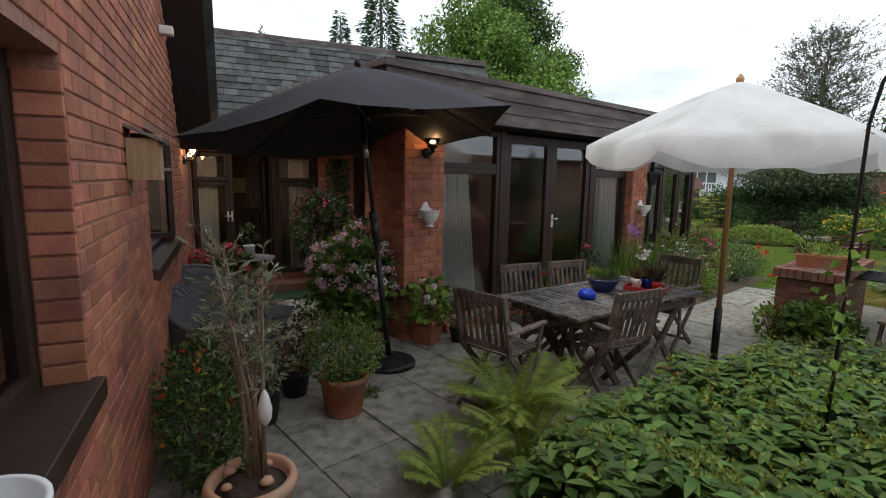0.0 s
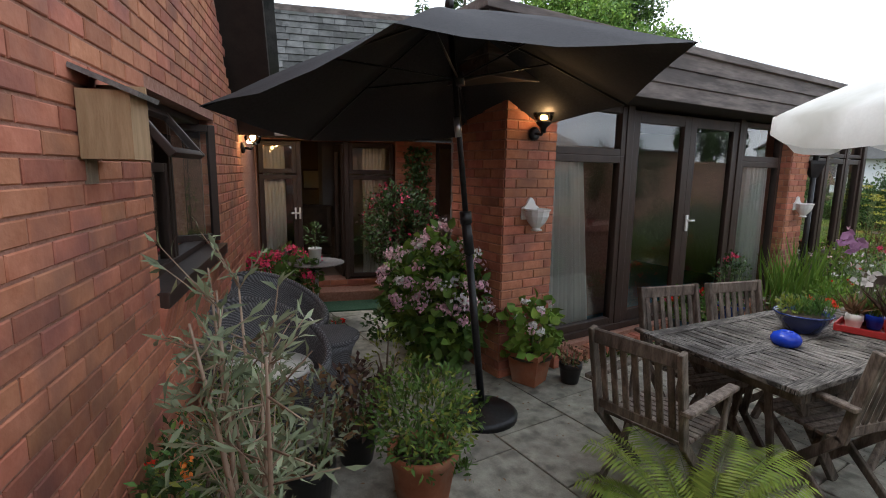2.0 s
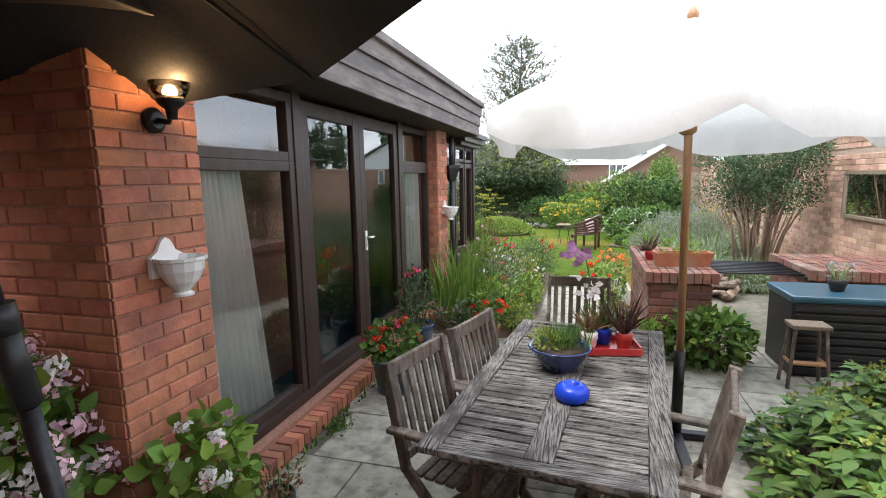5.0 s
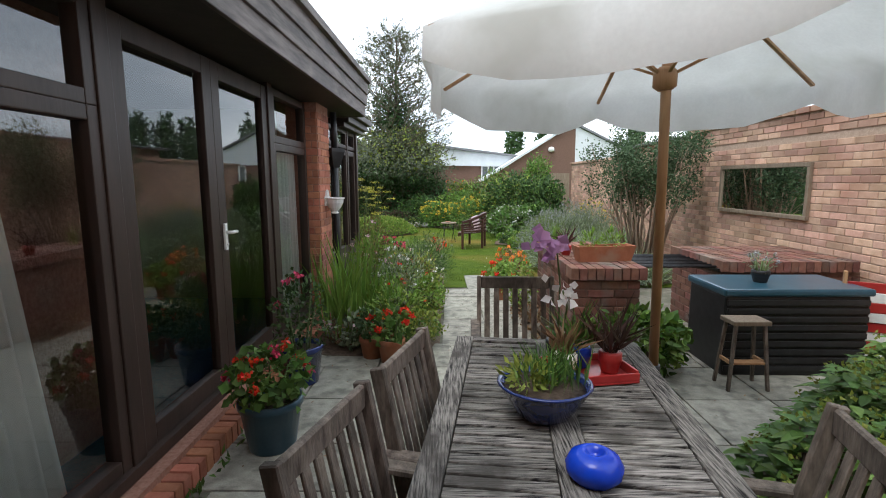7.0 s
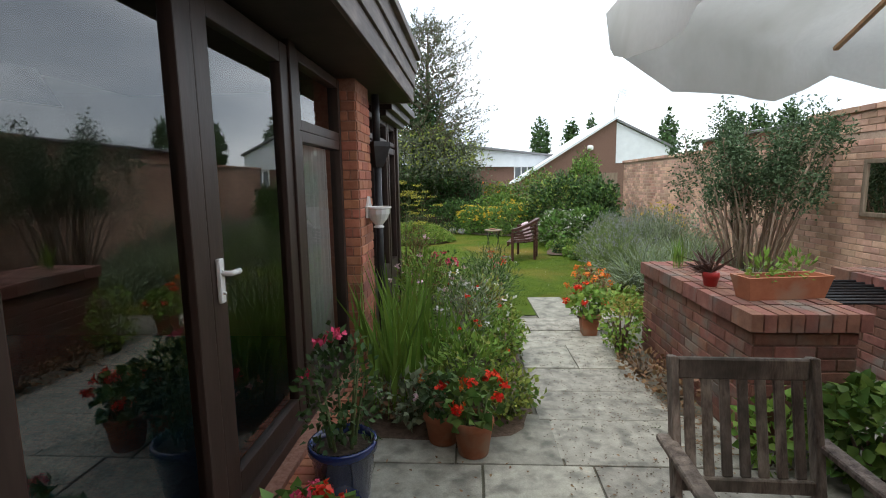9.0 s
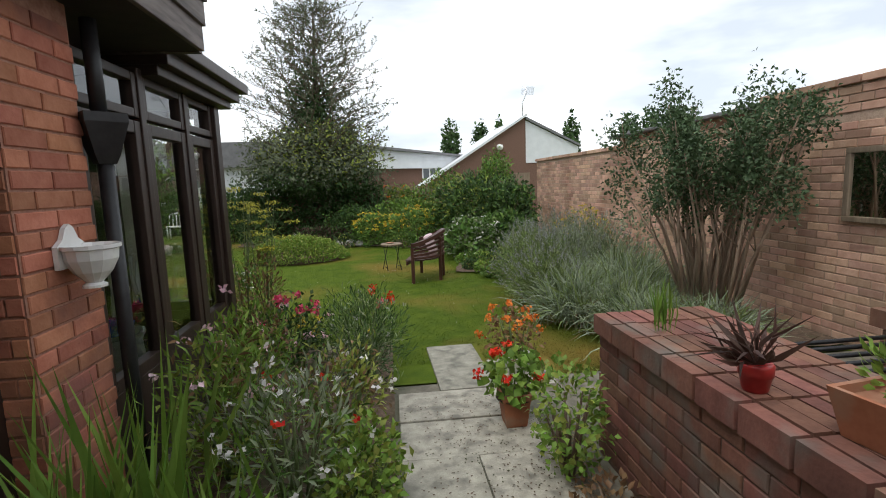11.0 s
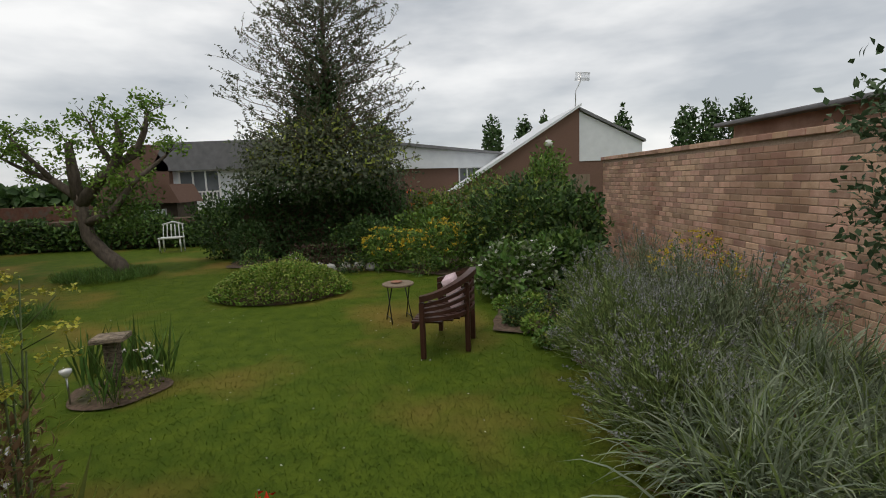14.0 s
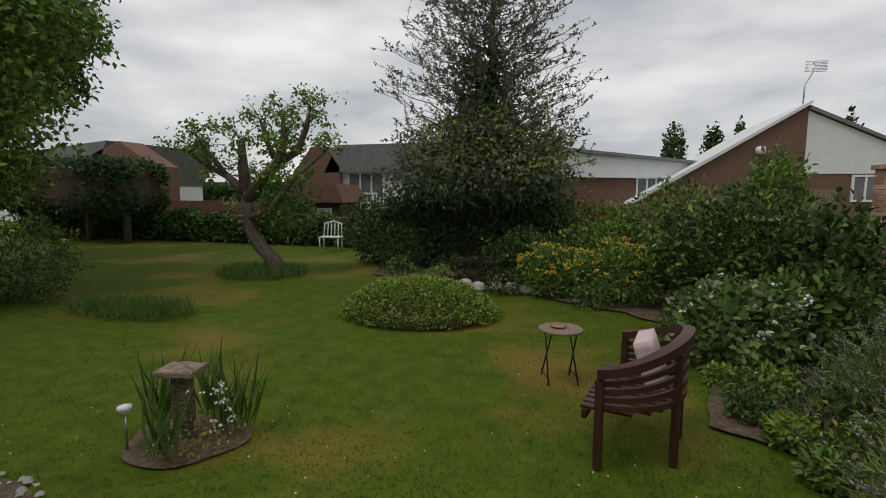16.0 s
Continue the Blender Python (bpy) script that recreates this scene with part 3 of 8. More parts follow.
for k, (a, b, c, d) in enumerate(LW):
    win = thing("window_%d" % (k + 1), None, "dark brown timber casement window in the brick wing", "window", kind="structure")
    if k == 0:
        sash(win, ML, a, (a + b) / 2, c, d, 0.07, 0.13, 0.2)
        sash(win, ML, (a + b) / 2, b, c, d, 0.07, 0.13, 0.2)
    else:
        sash(win, ML, a, a + 0.72, c, d - 0.32, 0.05, 0.11, 0.17)
        sash(win, ML, a + 0.72, a + 0.80, c, d, 0.03, 0.10, 0.18, glass=False)
        sash(win, ML, a, b, c - 0.0, d, 0.045, 0.09, 0.21, glass=False)
        # opened casement, hinged on the far side
        H = ML @ Matrix.Translation((b - 0.04, -0.01, 0)) @ Matrix.Rotation(radians(118), 4, "Z")
        sash(win, H, 0, 0.66, c + 0.04, d - 0.04, 0.05, -0.03, 0.02, name="casement")
        T = ML @ Matrix.Translation((a + 0.06, 0.10, d - 0.05)) @ Matrix.Rotation(radians(-38), 4, "X")
        sash(win, T, 0, 0.64, -0.30, 0, 0.035, -0.02, 0.02, name="top_light")
    bm = box(B(), a - 0.03, b + 0.03, -0.05, 0.2, c - 0.07, c + 0.007, 0.006)
    bm.transform(ML)
    part("window_sill", bm, DARKWOOD, win)
    for i in range(int((d - c) / 0.075)):
        for xx in (a, b):
            ob = part("brick", box(B(), -0.012, 0.012, -0.004, 0.125, 0.0, 0.065, 0.004), BRICK, win)
            ob.matrix_local = ML @ Matrix.Translation((xx, 0, c + 0.005 + i * 0.075))
    for i in range(int((b - a + 0.1) / 0.075)):
        bm = box(B(), 0, 0.066, -0.045, 0.1, -0.14, 0, 0.006)
        ob = part("brick", bm, BRICK, win)
        ob.matrix_local = ML @ Matrix.Translation((a - 0.04 + i * 0.075, 0, c - 0.06)) @ Matrix.Rotation(radians(14), 4, "X")
    bm = B()
    for i in range(7):
        x = a + 0.05 + i * 0.028
        box(bm, x, x + 0.02, 0.24 + 0.02 * (i % 2), 0.27 + 0.02 * (i % 2), c + 0.05, d - 0.03)
    bm.transform(ML)
    part("curtain", bm, CURTAIN, win, "pale drawn-back curtain")
bm = box(B(), 0, 9.9, 0.3, 3.3, -0.05, 0)
box(bm, 0, 9.9, 3.3, 3.4, 0, 2.6)
box(bm, 0, 9.9, 0.3, 3.3, 2.6, 2.7)
box(bm, -0.1, 0, 0.3, 3.4, 0, 2.6)
box(bm, 4.5, 4.6, 0.3, 3.3, 0, 2.6)
bm.transform(ML)
single("room_wing", bm, PLASTER, None, "dim plastered room behind the wing windows", "room", kind="structure")

# ---- entrance front ----
ent = thing("wall_entrance", None, "brick and dark timber entrance front under a slate roof", "wall", kind="structure")
bm = B()
EW = [(0.02, 1.78, 0.22, 2.06), (2.34, 2.86, 0.22, 2.06)]
wall_body(bm, ME, 4.6, -0.05, 2.12, 0.3, EW)
part("masonry", bm, MORTAR, ent)
bricks(ent, ME, 3.2, 0.0, 2.1, EW, BRICK, (2.0, 1.0), 90)
front = thing("door_entrance", None, "dark glazed entrance doors with pale curtains inside", "door", kind="structure")
for a, b in ((0.04, 0.50), (1.16, 1.76)):
    for c, d in ((0.24, 1.62), (1.64, 2.04)):
        sash(front, ME, a, b, c, d, 0.055, 0.02, 0.09)
sash(front, ME, 2.34, 2.86, 0.22, 2.06, 0.06, 0.02, 0.09)
for px in (0.50, 1.10):
    bm = box(B(), px, px + 0.06, 0.0, 0.10, 0.22, 2.05, 0.006)
    bm.transform(ME)
    part("door_post", bm, DARKWOOD, front)
# open leaf swung into the hall
HD = ME @ Matrix.Translation((1.095, 0.12, 0)) @ Matrix.Rotation(radians(98), 4, "Z")
sash(front, HD, 0.0, 0.56, 0.24, 2.03, 0.09, -0.02, 0.03, name="door_leaf")
for hx in (0.475, 0.53):
    bm = box(B(), hx - 0.012, hx + 0.012, -0.01, 0.02, 1.05, 1.2, 0.004)
    box(bm, hx - 0.05, hx + 0.012, -0.05, -0.03, 1.12, 1.14, 0.004)
    bm.transform(ME)
    part("door_handle", bm, CERAMIC, front, "white lever handle")
bm = B()
for x0, folds in ((0.10, 6), (1.38, 7)):
    for i in range(folds):
        x = x0 + i * 0.045
        tube(bm, [(x, 0.16 + 0.015 * (i % 2), 0.25), (x, 0.16 + 0.015 * (i % 2), 1.98)], 0.026, 6)
bm.transform(ME)
part("curtain", bm, CURTAIN, front, "pale hanging curtains")
bm = box(B(), -0.05, 1.9, -0.32, 0.0, -0.02, 0.13, 0.01)
bm.transform(ME)
single("doorstep", bm, MORTAR, None, "brick entrance step", "step", kind="structure")
mb = B()
box(mb, 0.35, 1.75, -0.80, -0.36, 0.0, 0.02, 0.006)
mb.transform(ME)
single("doormat", mb, material("green_mat", (0.02, 0.06, 0.035), (0.04, 0.09, 0.05), 60, 0.95, 0.5), None, "dark green doormat before the entrance step", "doormat")
bm = box(B(), 0, 4.5, 0.3, 4.0, 0.1, 0.2)
box(bm, 0, 4.5, 3.2, 3.3, 0.2, 2.4)
box(bm, 0, 4.5, 0.3, 3.3, 2.4, 2.5)
box(bm, -0.1, 0, 0.3, 3.3, 0.2, 2.4)
box(bm, 4.5, 4.6, 0.3, 3.3, 0.2, 2.4)
bm.transform(ME)
single("room_hall", bm, material("brown_hall_paint", (0.16, 0.12, 0.09), (0.21, 0.16, 0.12), 3, 0.9, 0.05), None, "dim hall behind the entrance doors", "room", kind="structure")
hl = thing("table_lamp", ME @ Matrix.Translation((1.03, 2.5, 0.98)), "lit table lamp with a small yellow shade in the hall", "lamp")
part("stem", lathe(B(), [(0.07, 0), (0.06, 0.02), (0.02, 0.05), (0.03, 0.12), (0.012, 0.2), (0.012, 0.3)], 16), BRICK_DULL, hl)
part("shade", lathe(B(), [(0.12, 0.24), (0.115, 0.25), (0.075, 0.42), (0.07, 0.42), (0.11, 0.25)], 20), glow("lit_lampshade", (0.9, 0.50, 0.10), 0.55), hl, "glowing yellow cloth shade")
hs = thing("side_table", ME @ Matrix.Translation((1.03, 2.5, 0.2)), "dark wooden side table under the hall lamp", "table")
part("tabletop", box(B(), -0.3, 0.3, -0.2, 0.2, 0.74, 0.778, 0.006), DARKROOM, hs)
for sx in (-0.26, 0.26):
    for sy in (-0.16, 0.16):
        part("leg", box(B(), sx - 0.02, sx + 0.02, sy - 0.02, sy + 0.02, 0, 0.74, 0.004), DARKROOM, hs)
pic = thing("framed_picture", ME @ Matrix.Translation((0.75, 3.17, 1.50)), "small pale framed picture on the hall wall", "picture")
part("picture_frame", box(B(), -0.26, 0.26, 0.0, 0.028, -0.2, 0.2, 0.004), DARKROOM, pic)
part("print", box(B(), -0.22, 0.22, -0.006, -0.002, -0.16, 0.16), PLASTER, pic)
hc = thing("hall_armchair", ME @ Matrix.Translation((0.86, 1.55, 0.2)) @ Matrix.Rotation(radians(150), 4, "Z"), "dark upholstered armchair inside the hall", "armchair")
part("seat", box(B(), -0.3, 0.3, -0.3, 0.28, 0.16, 0.44, 0.05), DARKROOM, hc)
part("backrest", box(B(), -0.3, 0.3, 0.2, 0.34, 0.3, 0.95, 0.06), DARKROOM, hc)
for sx in (-0.36, 0.28):
    part("armrest", box(B(), sx, sx + 0.09, -0.3, 0.3, 0.12, 0.6, 0.03), DARKROOM, hc)
for sx in (-0.27, 0.27):
    for sy in (-0.26, 0.26):
        part("leg", box(B(), sx - 0.02, sx + 0.02, sy - 0.02, sy + 0.02, 0, 0.16, 0.004), DARKROOM, hc)
roof = thing("roof_main", None, "steep grey slate roof of the main house", "roof", kind="structure")
bm = B()
sl0, sl1 = (-0.16, 2.12), (1.42, 4.02)
for a, b in ((-0.6, 5.4),):
    vs = [bm.verts.new(on(ME, x, y, z)) for x, y, z in ((a, sl0[0], sl0[1] - 0.05), (b, sl0[0], sl0[1] - 0.05), (b, sl1[0], sl1[1] - 0.05), (a, sl1[0], sl1[1] - 0.05))]
    bm.faces.new(vs)
    vs2 = [bm.verts.new(on(ME, x, y, z)) for x, y, z in ((a, 5.0, 4.0), (b, 5.0, 4.0))]
    bm.faces.new((vs[3], vs[2], vs2[1], vs2[0]))
part("roof_deck", bm, SLATE, roof)
bm = B()
box(bm, -0.6, 5.4, sl1[0] - 0.06, sl1[0] + 0.2, sl1[1] - 0.04, sl1[1] + 0.06, 0.01)
bm.transform(ME)
part("ridge_capping", bm, FASCIA, roof)
bm = B()
box(bm, -0.3, 2.0, -0.26, -0.16, 2.085, 2.125, 0.015)
bm.transform(ME)
part("gutter", bm, FELT, roof, "grey plastic gutter")
slope = math.hypot(sl1[0] - sl0[0], sl1[1] - sl0[1])
ang = math.atan2(sl1[1] - sl0[1], sl1[0] - sl0[0])
slm = mesh_of("slate", [(0, 0, 0), (1, 0, 0), (1, 0.26, 0.004), (0, 0.26, 0.004), (0, 0, 0.03), (1, 0, 0.03), (1, 0.26, 0.008), (0, 0.26, 0.008)],
              [(4, 5, 6, 7), (0, 1, 5, 4), (1, 2, 6, 5), (3, 0, 4, 7)], SLATE)
for r in range(17):
    x = -0.3 - 0.13 * (r % 2)
    while x < 3.3:
        w = RNG.uniform(0.17, 0.30)
        ob = new("slate", slm)
        ob.parent = roof
        ob.matrix_local = ME @ Matrix.Translation((x, sl0[0], sl0[1])) @ Matrix.Rotation(ang, 4, "X") @ Matrix.Translation((0, r * slope / 17, RNG.uniform(0, 0.008))) @ Matrix.Diagonal((w - 0.008, 1, 1, 1))
        x += w

# added lining within the wing room, its dark colour replaces the shade behind the windows
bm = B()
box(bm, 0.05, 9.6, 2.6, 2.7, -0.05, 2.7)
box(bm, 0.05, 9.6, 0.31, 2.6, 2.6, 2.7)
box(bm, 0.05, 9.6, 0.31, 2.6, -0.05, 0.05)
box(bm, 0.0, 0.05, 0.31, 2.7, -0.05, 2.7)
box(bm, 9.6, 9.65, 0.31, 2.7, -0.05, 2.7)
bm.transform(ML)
single("wall_wing_inside", bm, DARKROOM, None, "plain lining inside the brick wing, coloured dark to stand in for indoor shade", "wall", kind="structure")

# ---- garden room ----
room = thing("wall_garden_room", None, "red brick piers of the garden room", "wall", kind="structure")
bm = B()
box(bm, -0.3, 0.12, -0.53, -0.004, -0.05, 2.34)
box(bm, -0.3, 0.12, 4.091, 4.556, -0.05, 2.34)
box(bm, -0.62, -0.3, -0.53, -0.3, -0.05, 2.34)
box(bm, -0.62, -0.4, -0.3, 1.6, -0.05, 2.34)
part("masonry", bm, MORTAR, room)
bricks(room, frame_of((0.12, -0.53, 0), (0, 1)), 0.53, 0.0, 2.3, [], BRICK, (0.2, 1.2), 90, bl=0.215)
bricks(room, MR, 0.735, 0.0, 2.3, [], BRICK, (0.4, 1.2), 110, shift=-0.1)
bricks(room, frame_of((0.12, 4.09, 0), (0, 1)), 0.47, 0.0, 2.3, [], BRICK, (0.2, 1.2), 60, shift=-0.1)
MPS = frame_of((-0.05, 4.09, 0), (1, 0))
bricks(room, MPS, 0.165, 0.0, 2.3, [], BRICK, (0.1, 1.2), 30)
glz = thing("window_3", None, "dark brown timber window wall with glazed double doors", "window", kind="structure")
for a, b in ((0.0, 1.03), (3.13, 4.09)):
    sash(glz, MG, a, b, 1.86, 2.32, 0.065, 0.0, 0.08)
    sash(glz, MG, a, b, 0.20, 1.86, 0.065, 0.0, 0.08)
bm = B()
box(bm, 1.03, 1.13, -0.01, 0.09, 0.16, 2.34, 0.006)
box(bm, 3.03, 3.13, -0.01, 0.09, 0.16, 2.34, 0.006)
box(bm, 0, 4.09, -0.03, 0.09, 0.14, 0.20, 0.006)
bm.transform(MG)
part("mullion", bm, DARKWOOD, glz)
for k, (a, b) in enumerate(((1.13, 2.08), (2.08, 3.03))):
    door = thing("door_%d" % (k + 1), None, "dark brown glazed garden door", "door", kind="structure")
    f = sash(door, MG, a, b, 0.20, 2.30, 0.11, 0.005, 0.065, name="door_frame")
    if k:
        hx = 2.13
        bm = box(B(), hx - 0.018, hx + 0.018, -0.014, 0.004, 1.08, 1.26, 0.006)
        tube(bm, [(hx, -0.01, 1.2), (hx, -0.05, 1.2), (hx + 0.06, -0.055, 1.2)], 0.012, 8)
        lathe(bm, [(0.004, -0.006), (0.008, -0.004), (0.008, 0.004), (0.004, 0.006)], 8, True, (hx, -0.018, 1.12))
        bm.transform(MG)
        part("door_handle", bm, CERAMIC, door, "white lever handle on a long plate")
sill = thing("doorstep_garden_room", None, "red brick step under the garden room windows", "step", kind="structure")
bm = box(B(), 0.0, 0.10, 0.0, 4.09, -0.02, 0.135)
part("bed", bm, MORTAR, sill)
for i in range(54):
    bm = box(B(), 0.02, 0.215, 0, 0.066, 0.0, 0.105, 0.008) if i == 0 else None
    if i == 0:
        first = part("brick", bm, BRICK, sill)
        first.matrix_local = Matrix.Translation((0, 0.01, 0.0))
    else:
        ob = new("brick", first.data)
        ob.parent = sill
        ob.matrix_local = Matrix.Translation((0, 0.01 + i * 0.0757, RNG.uniform(-0.004, 0.004)))
for a, b in ((0.08, 0.80), (3.42, 4.04)):
    bm = B()
    n = 60
    ring = []
    for i in range(n + 1):
        x = a + (b - a) * i / n
        y = 0.13 + 0.03 * math.sin(i * 0.75) + 0.015 * math.sin(i * 1.9)
        ring.append((bm.verts.new(on(MG, x, y, 0.22)), bm.verts.new(on(MG, a + (x - a) * (0.72 if a < 1 else 0.95), y, 1.86))))
    for p, q in zip(ring, ring[1:]):
        bm.faces.new((p[0], q[0], q[1], p[1])).smooth = True
    single("curtain", bm, CURTAIN, None, "long cream pleated curtain hanging inside the window", "curtain", "curtains of the garden room")
bm = box(B(), -0.4, -0.12, -0.3, 1.6, 0.10, 0.16)
box(bm, -5.0, -0.12, 1.601, 4.6, 0.10, 0.16)
single("floor_garden_room", bm, CARPET, None, "blue carpet of the garden room", "floor", kind="structure")
bm = box(B(), -5.2, -5.0, -0.3, 7.2, 0.1, 2.6)
box(bm, -5.0, -0.4, 4.56, 4.62, 0.1, 2.5)
box(bm, -5.0, -0.62, 1.5, 1.6, 0.1, 2.5)
single("wall_inside", bm, PLASTER, None, "dim inner walls of the garden room", "wall", kind="structure")
bm = box(B(), -0.6, -0.1, -0.4, 1.6, 2.37, 2.42)
box(bm, -5.0, -0.1, 1.6, 6.6, 2.37, 2.42)
single("ceiling", bm, PLASTER, None, "plain dim ceiling of the garden room", "ceiling", kind="structure")
eaves = thing("roof_garden_room", None, "flat roof with weathered brown board fascia", "roof", kind="structure")
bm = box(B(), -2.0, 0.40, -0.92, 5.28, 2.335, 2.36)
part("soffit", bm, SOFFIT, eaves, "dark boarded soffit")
for k, (o, c, d) in enumerate(((0.43, 2.33, 2.47), (0.45, 2.465, 2.60), (0.47, 2.595, 2.73), (0.51, 2.725, 2.79))):
    bm = B()
    box(bm, 0.40, o, -0.92 - (o - 0.4), 5.28, c, d, 0.006)
    part("fascia_board", bm, FASCIA, eaves)
    bm = B()
    box(bm, -2.0, 0.398, -0.92 - (o - 0.4), -0.92, c, d, 0.006)
    part("fascia_board", bm, FASCIA, eaves)
bm = box(B(), -2.0, 0.40, -0.92, 5.28, 2.70, 2.77)
part("roof_felt", bm, FELT, eaves)
bm = box(B(), -2.0, 0.40, 5.281, 5.33, 2.33, 2.78)
part("fascia_board", bm, FASCIA, eaves)

# ---- paving slabs ----
slab_mesh = {}


def slab(w, d):
    key = (w, d)
    if key not in slab_mesh:
        slab_mesh[key] = box(B(), 0.006, w - 0.006, 0.006, d - 0.006, -0.05, 0.0, 0.006)
        me = bpy.data.meshes.new("slab")
        slab_mesh[key].to_mesh(me)
        me.materials.append(SLAB)
        slab_mesh[key] = me
    return slab_mesh[key]


y, row = -5.0, 0
rs = random.Random(4)
while y < 2.85:
    d = rs.choice((0.45, 0.6, 0.6))
    x = -3.8 - rs.choice((0, 0.2, 0.4))
    while x < 5.3:
        w = rs.choice((0.45, 0.6, 0.6, 0.9))
        c = Vector((x + w / 2, y + d / 2, 0))
        if (c - P0).dot(N) > 0.0 and (c - P0).dot(U) < 6.3 and not (c.x < -0.75 and c.y > 0.9) and not (c.x < 0.1 and c.y > -0.3 and c.x > -0.75):
            ob = new("slab", slab(w, d))
            ob.parent = patio
            ob.matrix_local = Matrix.Translation((x, y, rs.uniform(-0.003, 0.003))) @ Matrix.Rotation(rs.uniform(-0.006, 0.006), 4, "Z")
        x += w
    y += d
y = 2.86
while y < 5.6:
    d = rs.choice((0.45, 0.6, 0.6))
    for x, w in ((1.42, 0.45), (1.87, 0.45)) if rs.random() < 0.6 else ((1.42, 0.9),):
        ob = new("slab", slab(w, d))
        ob.parent = patio
        ob.matrix_local = Matrix.Translation((x, y, rs.uniform(0.0, 0.006))) @ Matrix.Rotation(rs.uniform(-0.012, 0.012), 4, "Z")
    y += d
ob = new("slab", slab(0.45, round(6.72 - y, 2)))
ob.parent = patio
ob.matrix_local = Matrix.Translation((1.74, y, 0.004)) @ Matrix.Rotation(0.03, 4, "Z")
ob = new("slab", slab(0.45, 0.6))
ob.parent = patio
ob.matrix_local = Matrix.Translation((2.2, 5.68, 0.004))

# ---- boundary wall ----
bw = thing("wall_boundary", None, "long weathered tan brick boundary wall with brick coping", "wall", kind="structure")
bm = B()
wall_body(bm, MW, 21.3, -0.1, 2.0, 0.22, [])
box(bm, 5.454, 5.67, -4.0, 7.2, 2.0, 2.26)
part("masonry", bm, MORTAR_PALE, bw)
MW2 = frame_of((5.45, 15.2, 0), (0, -1))
bricks(bw, MW2, 21.0, 0.0, 2.0, [], BRICK_TAN, (9.0, 1.2), 300, top=lambda s: 9)
bricks(bw, frame_of((5.45, 7.2, 0), (0, -1)), 11.0, 2.025, 2.24, [], BRICK_TAN, (3.0, 2.1), 0)
bm = B()
for k in range(35):
    box(bm, 5.41, 5.70, 7.22 + k * 0.23, 7.44 + k * 0.23, 2.0, 2.065, 0.006)
for k in range(48):
    box(bm, 5.41, 5.70, 7.0 - k * 0.23, 7.21 - k * 0.23, 2.26, 2.325, 0.006)
part("coping", bm, BRICK_TAN, bw, "brick-on-edge coping")
mir = thing("garden_mirror", None, "large framed outdoor mirror hung on the brick wall", "mirror")
bm = B()
for a, b, c, d in ((4.35, 6.15, 1.08, 1.13), (4.35, 6.15, 1.67, 1.72), (4.35, 4.40, 1.13, 1.67), (6.10, 6.15, 1.13, 1.67)):
    box(bm, 5.40, 5.44, a, b, c, d, 0.006)
part("mirror_frame", bm, FENCEWOOD, mir)
part("mirror_glass", box(B(), 5.42, 5.43, 4.40, 6.10, 1.13, 1.67), MIRROR, mir)

# ---- sunroom past the second pier ----
MS = frame_of((0.04, 4.56, 0), (0, 1))
sunroom = thing("window_4", None, "dark timber glazed sunroom front", "window", kind="structure")
for a, b in ((0.10, 0.72), (0.78, 1.36), (1.42, 1.92)):
    sash(sunroom, MS, a, b, 0.55, 1.95, 0.07, 0.0, 0.07)
    sash(sunroom, MS, a, b, 1.97, 2.22, 0.05, 0.0, 0.07)
bm = B()
box(bm, 0, 0.10, -0.02, 0.09, 0, 2.25, 0.006)
box(bm, 0.72, 0.78, -0.01, 0.08, 0, 2.25, 0.006)
box(bm, 1.36, 1.42, -0.01, 0.08, 0, 2.25, 0.006)
box(bm, 1.92, 2.03, -0.03, 0.09, 0, 2.25, 0.008)
box(bm, 0, 2.0, 0.0, 0.07, 0.02, 0.55, 0.006)
bm.transform(MS)
part("post", bm, DARKWOOD, sunroom)
MSE = frame_of((0.04, 6.59, 0), (-1, 0))
for k in range(3):
    sash(sunroom, MSE, 0.08 + k * 0.85, 0.88 + k * 0.85, 0.55, 2.2, 0.07, 0.0, 0.07)
bm = box(B(), 0.0, 2.6, 0.0, 0.07, 0.02, 0.55, 0.006)
bm.transform(MSE)
part("apron", bm, DARKWOOD, sunroom)
bm = B()
for o, c, d in ((0.10, 2.22, 2.28), (0.16, 2.28, 2.36), (0.22, 2.36, 2.44)):
    box(bm, -2.6, 0.04 + o, 5.34, 6.6 + o, c, d, 0.008)
part("cornice", bm, DARKWOOD, sunroom, "dark moulded cornice")
single("floor_sunroom", box(B(), -2.6, 0.0, 4.64, 6.55, 0.02, 0.09), TILE, None, "terracotta tiled sunroom floor", "floor", kind="structure")
seat = thing("wicker_armchair", pose(-0.75, 6.0, 0.09), "white wicker armchair with a blue cushion in the sunroom", "armchair")
bm = lathe(B(), [(0.26, 0), (0.3, 0.05), (0.28, 0.36), (0.31, 0.42), (0.27, 0.42), (0.25, 0.3)], 18)
part("seat", bm, CERAMIC, seat)
bm = B()
for k in range(13):
    a = radians(80 + k * 17)
    tube(bm, [(0.3 * math.cos(a), 0.3 * math.sin(a), 0.4), (0.36 * math.cos(a), 0.36 * math.sin(a), 0.7), (0.33 * math.cos(a), 0.33 * math.sin(a), 0.86)], 0.02, 6)
part("backrest", bm, CERAMIC, seat)
part("cushion", lathe(B(), [(0.02, 0.42), (0.23, 0.44), (0.24, 0.5), (0.02, 0.54)], 16), BRIGHTBLUE, seat, "blue cushion")
pipe = thing("downpipe", None, "black plastic downpipe with a square hopper head", "downpipe")
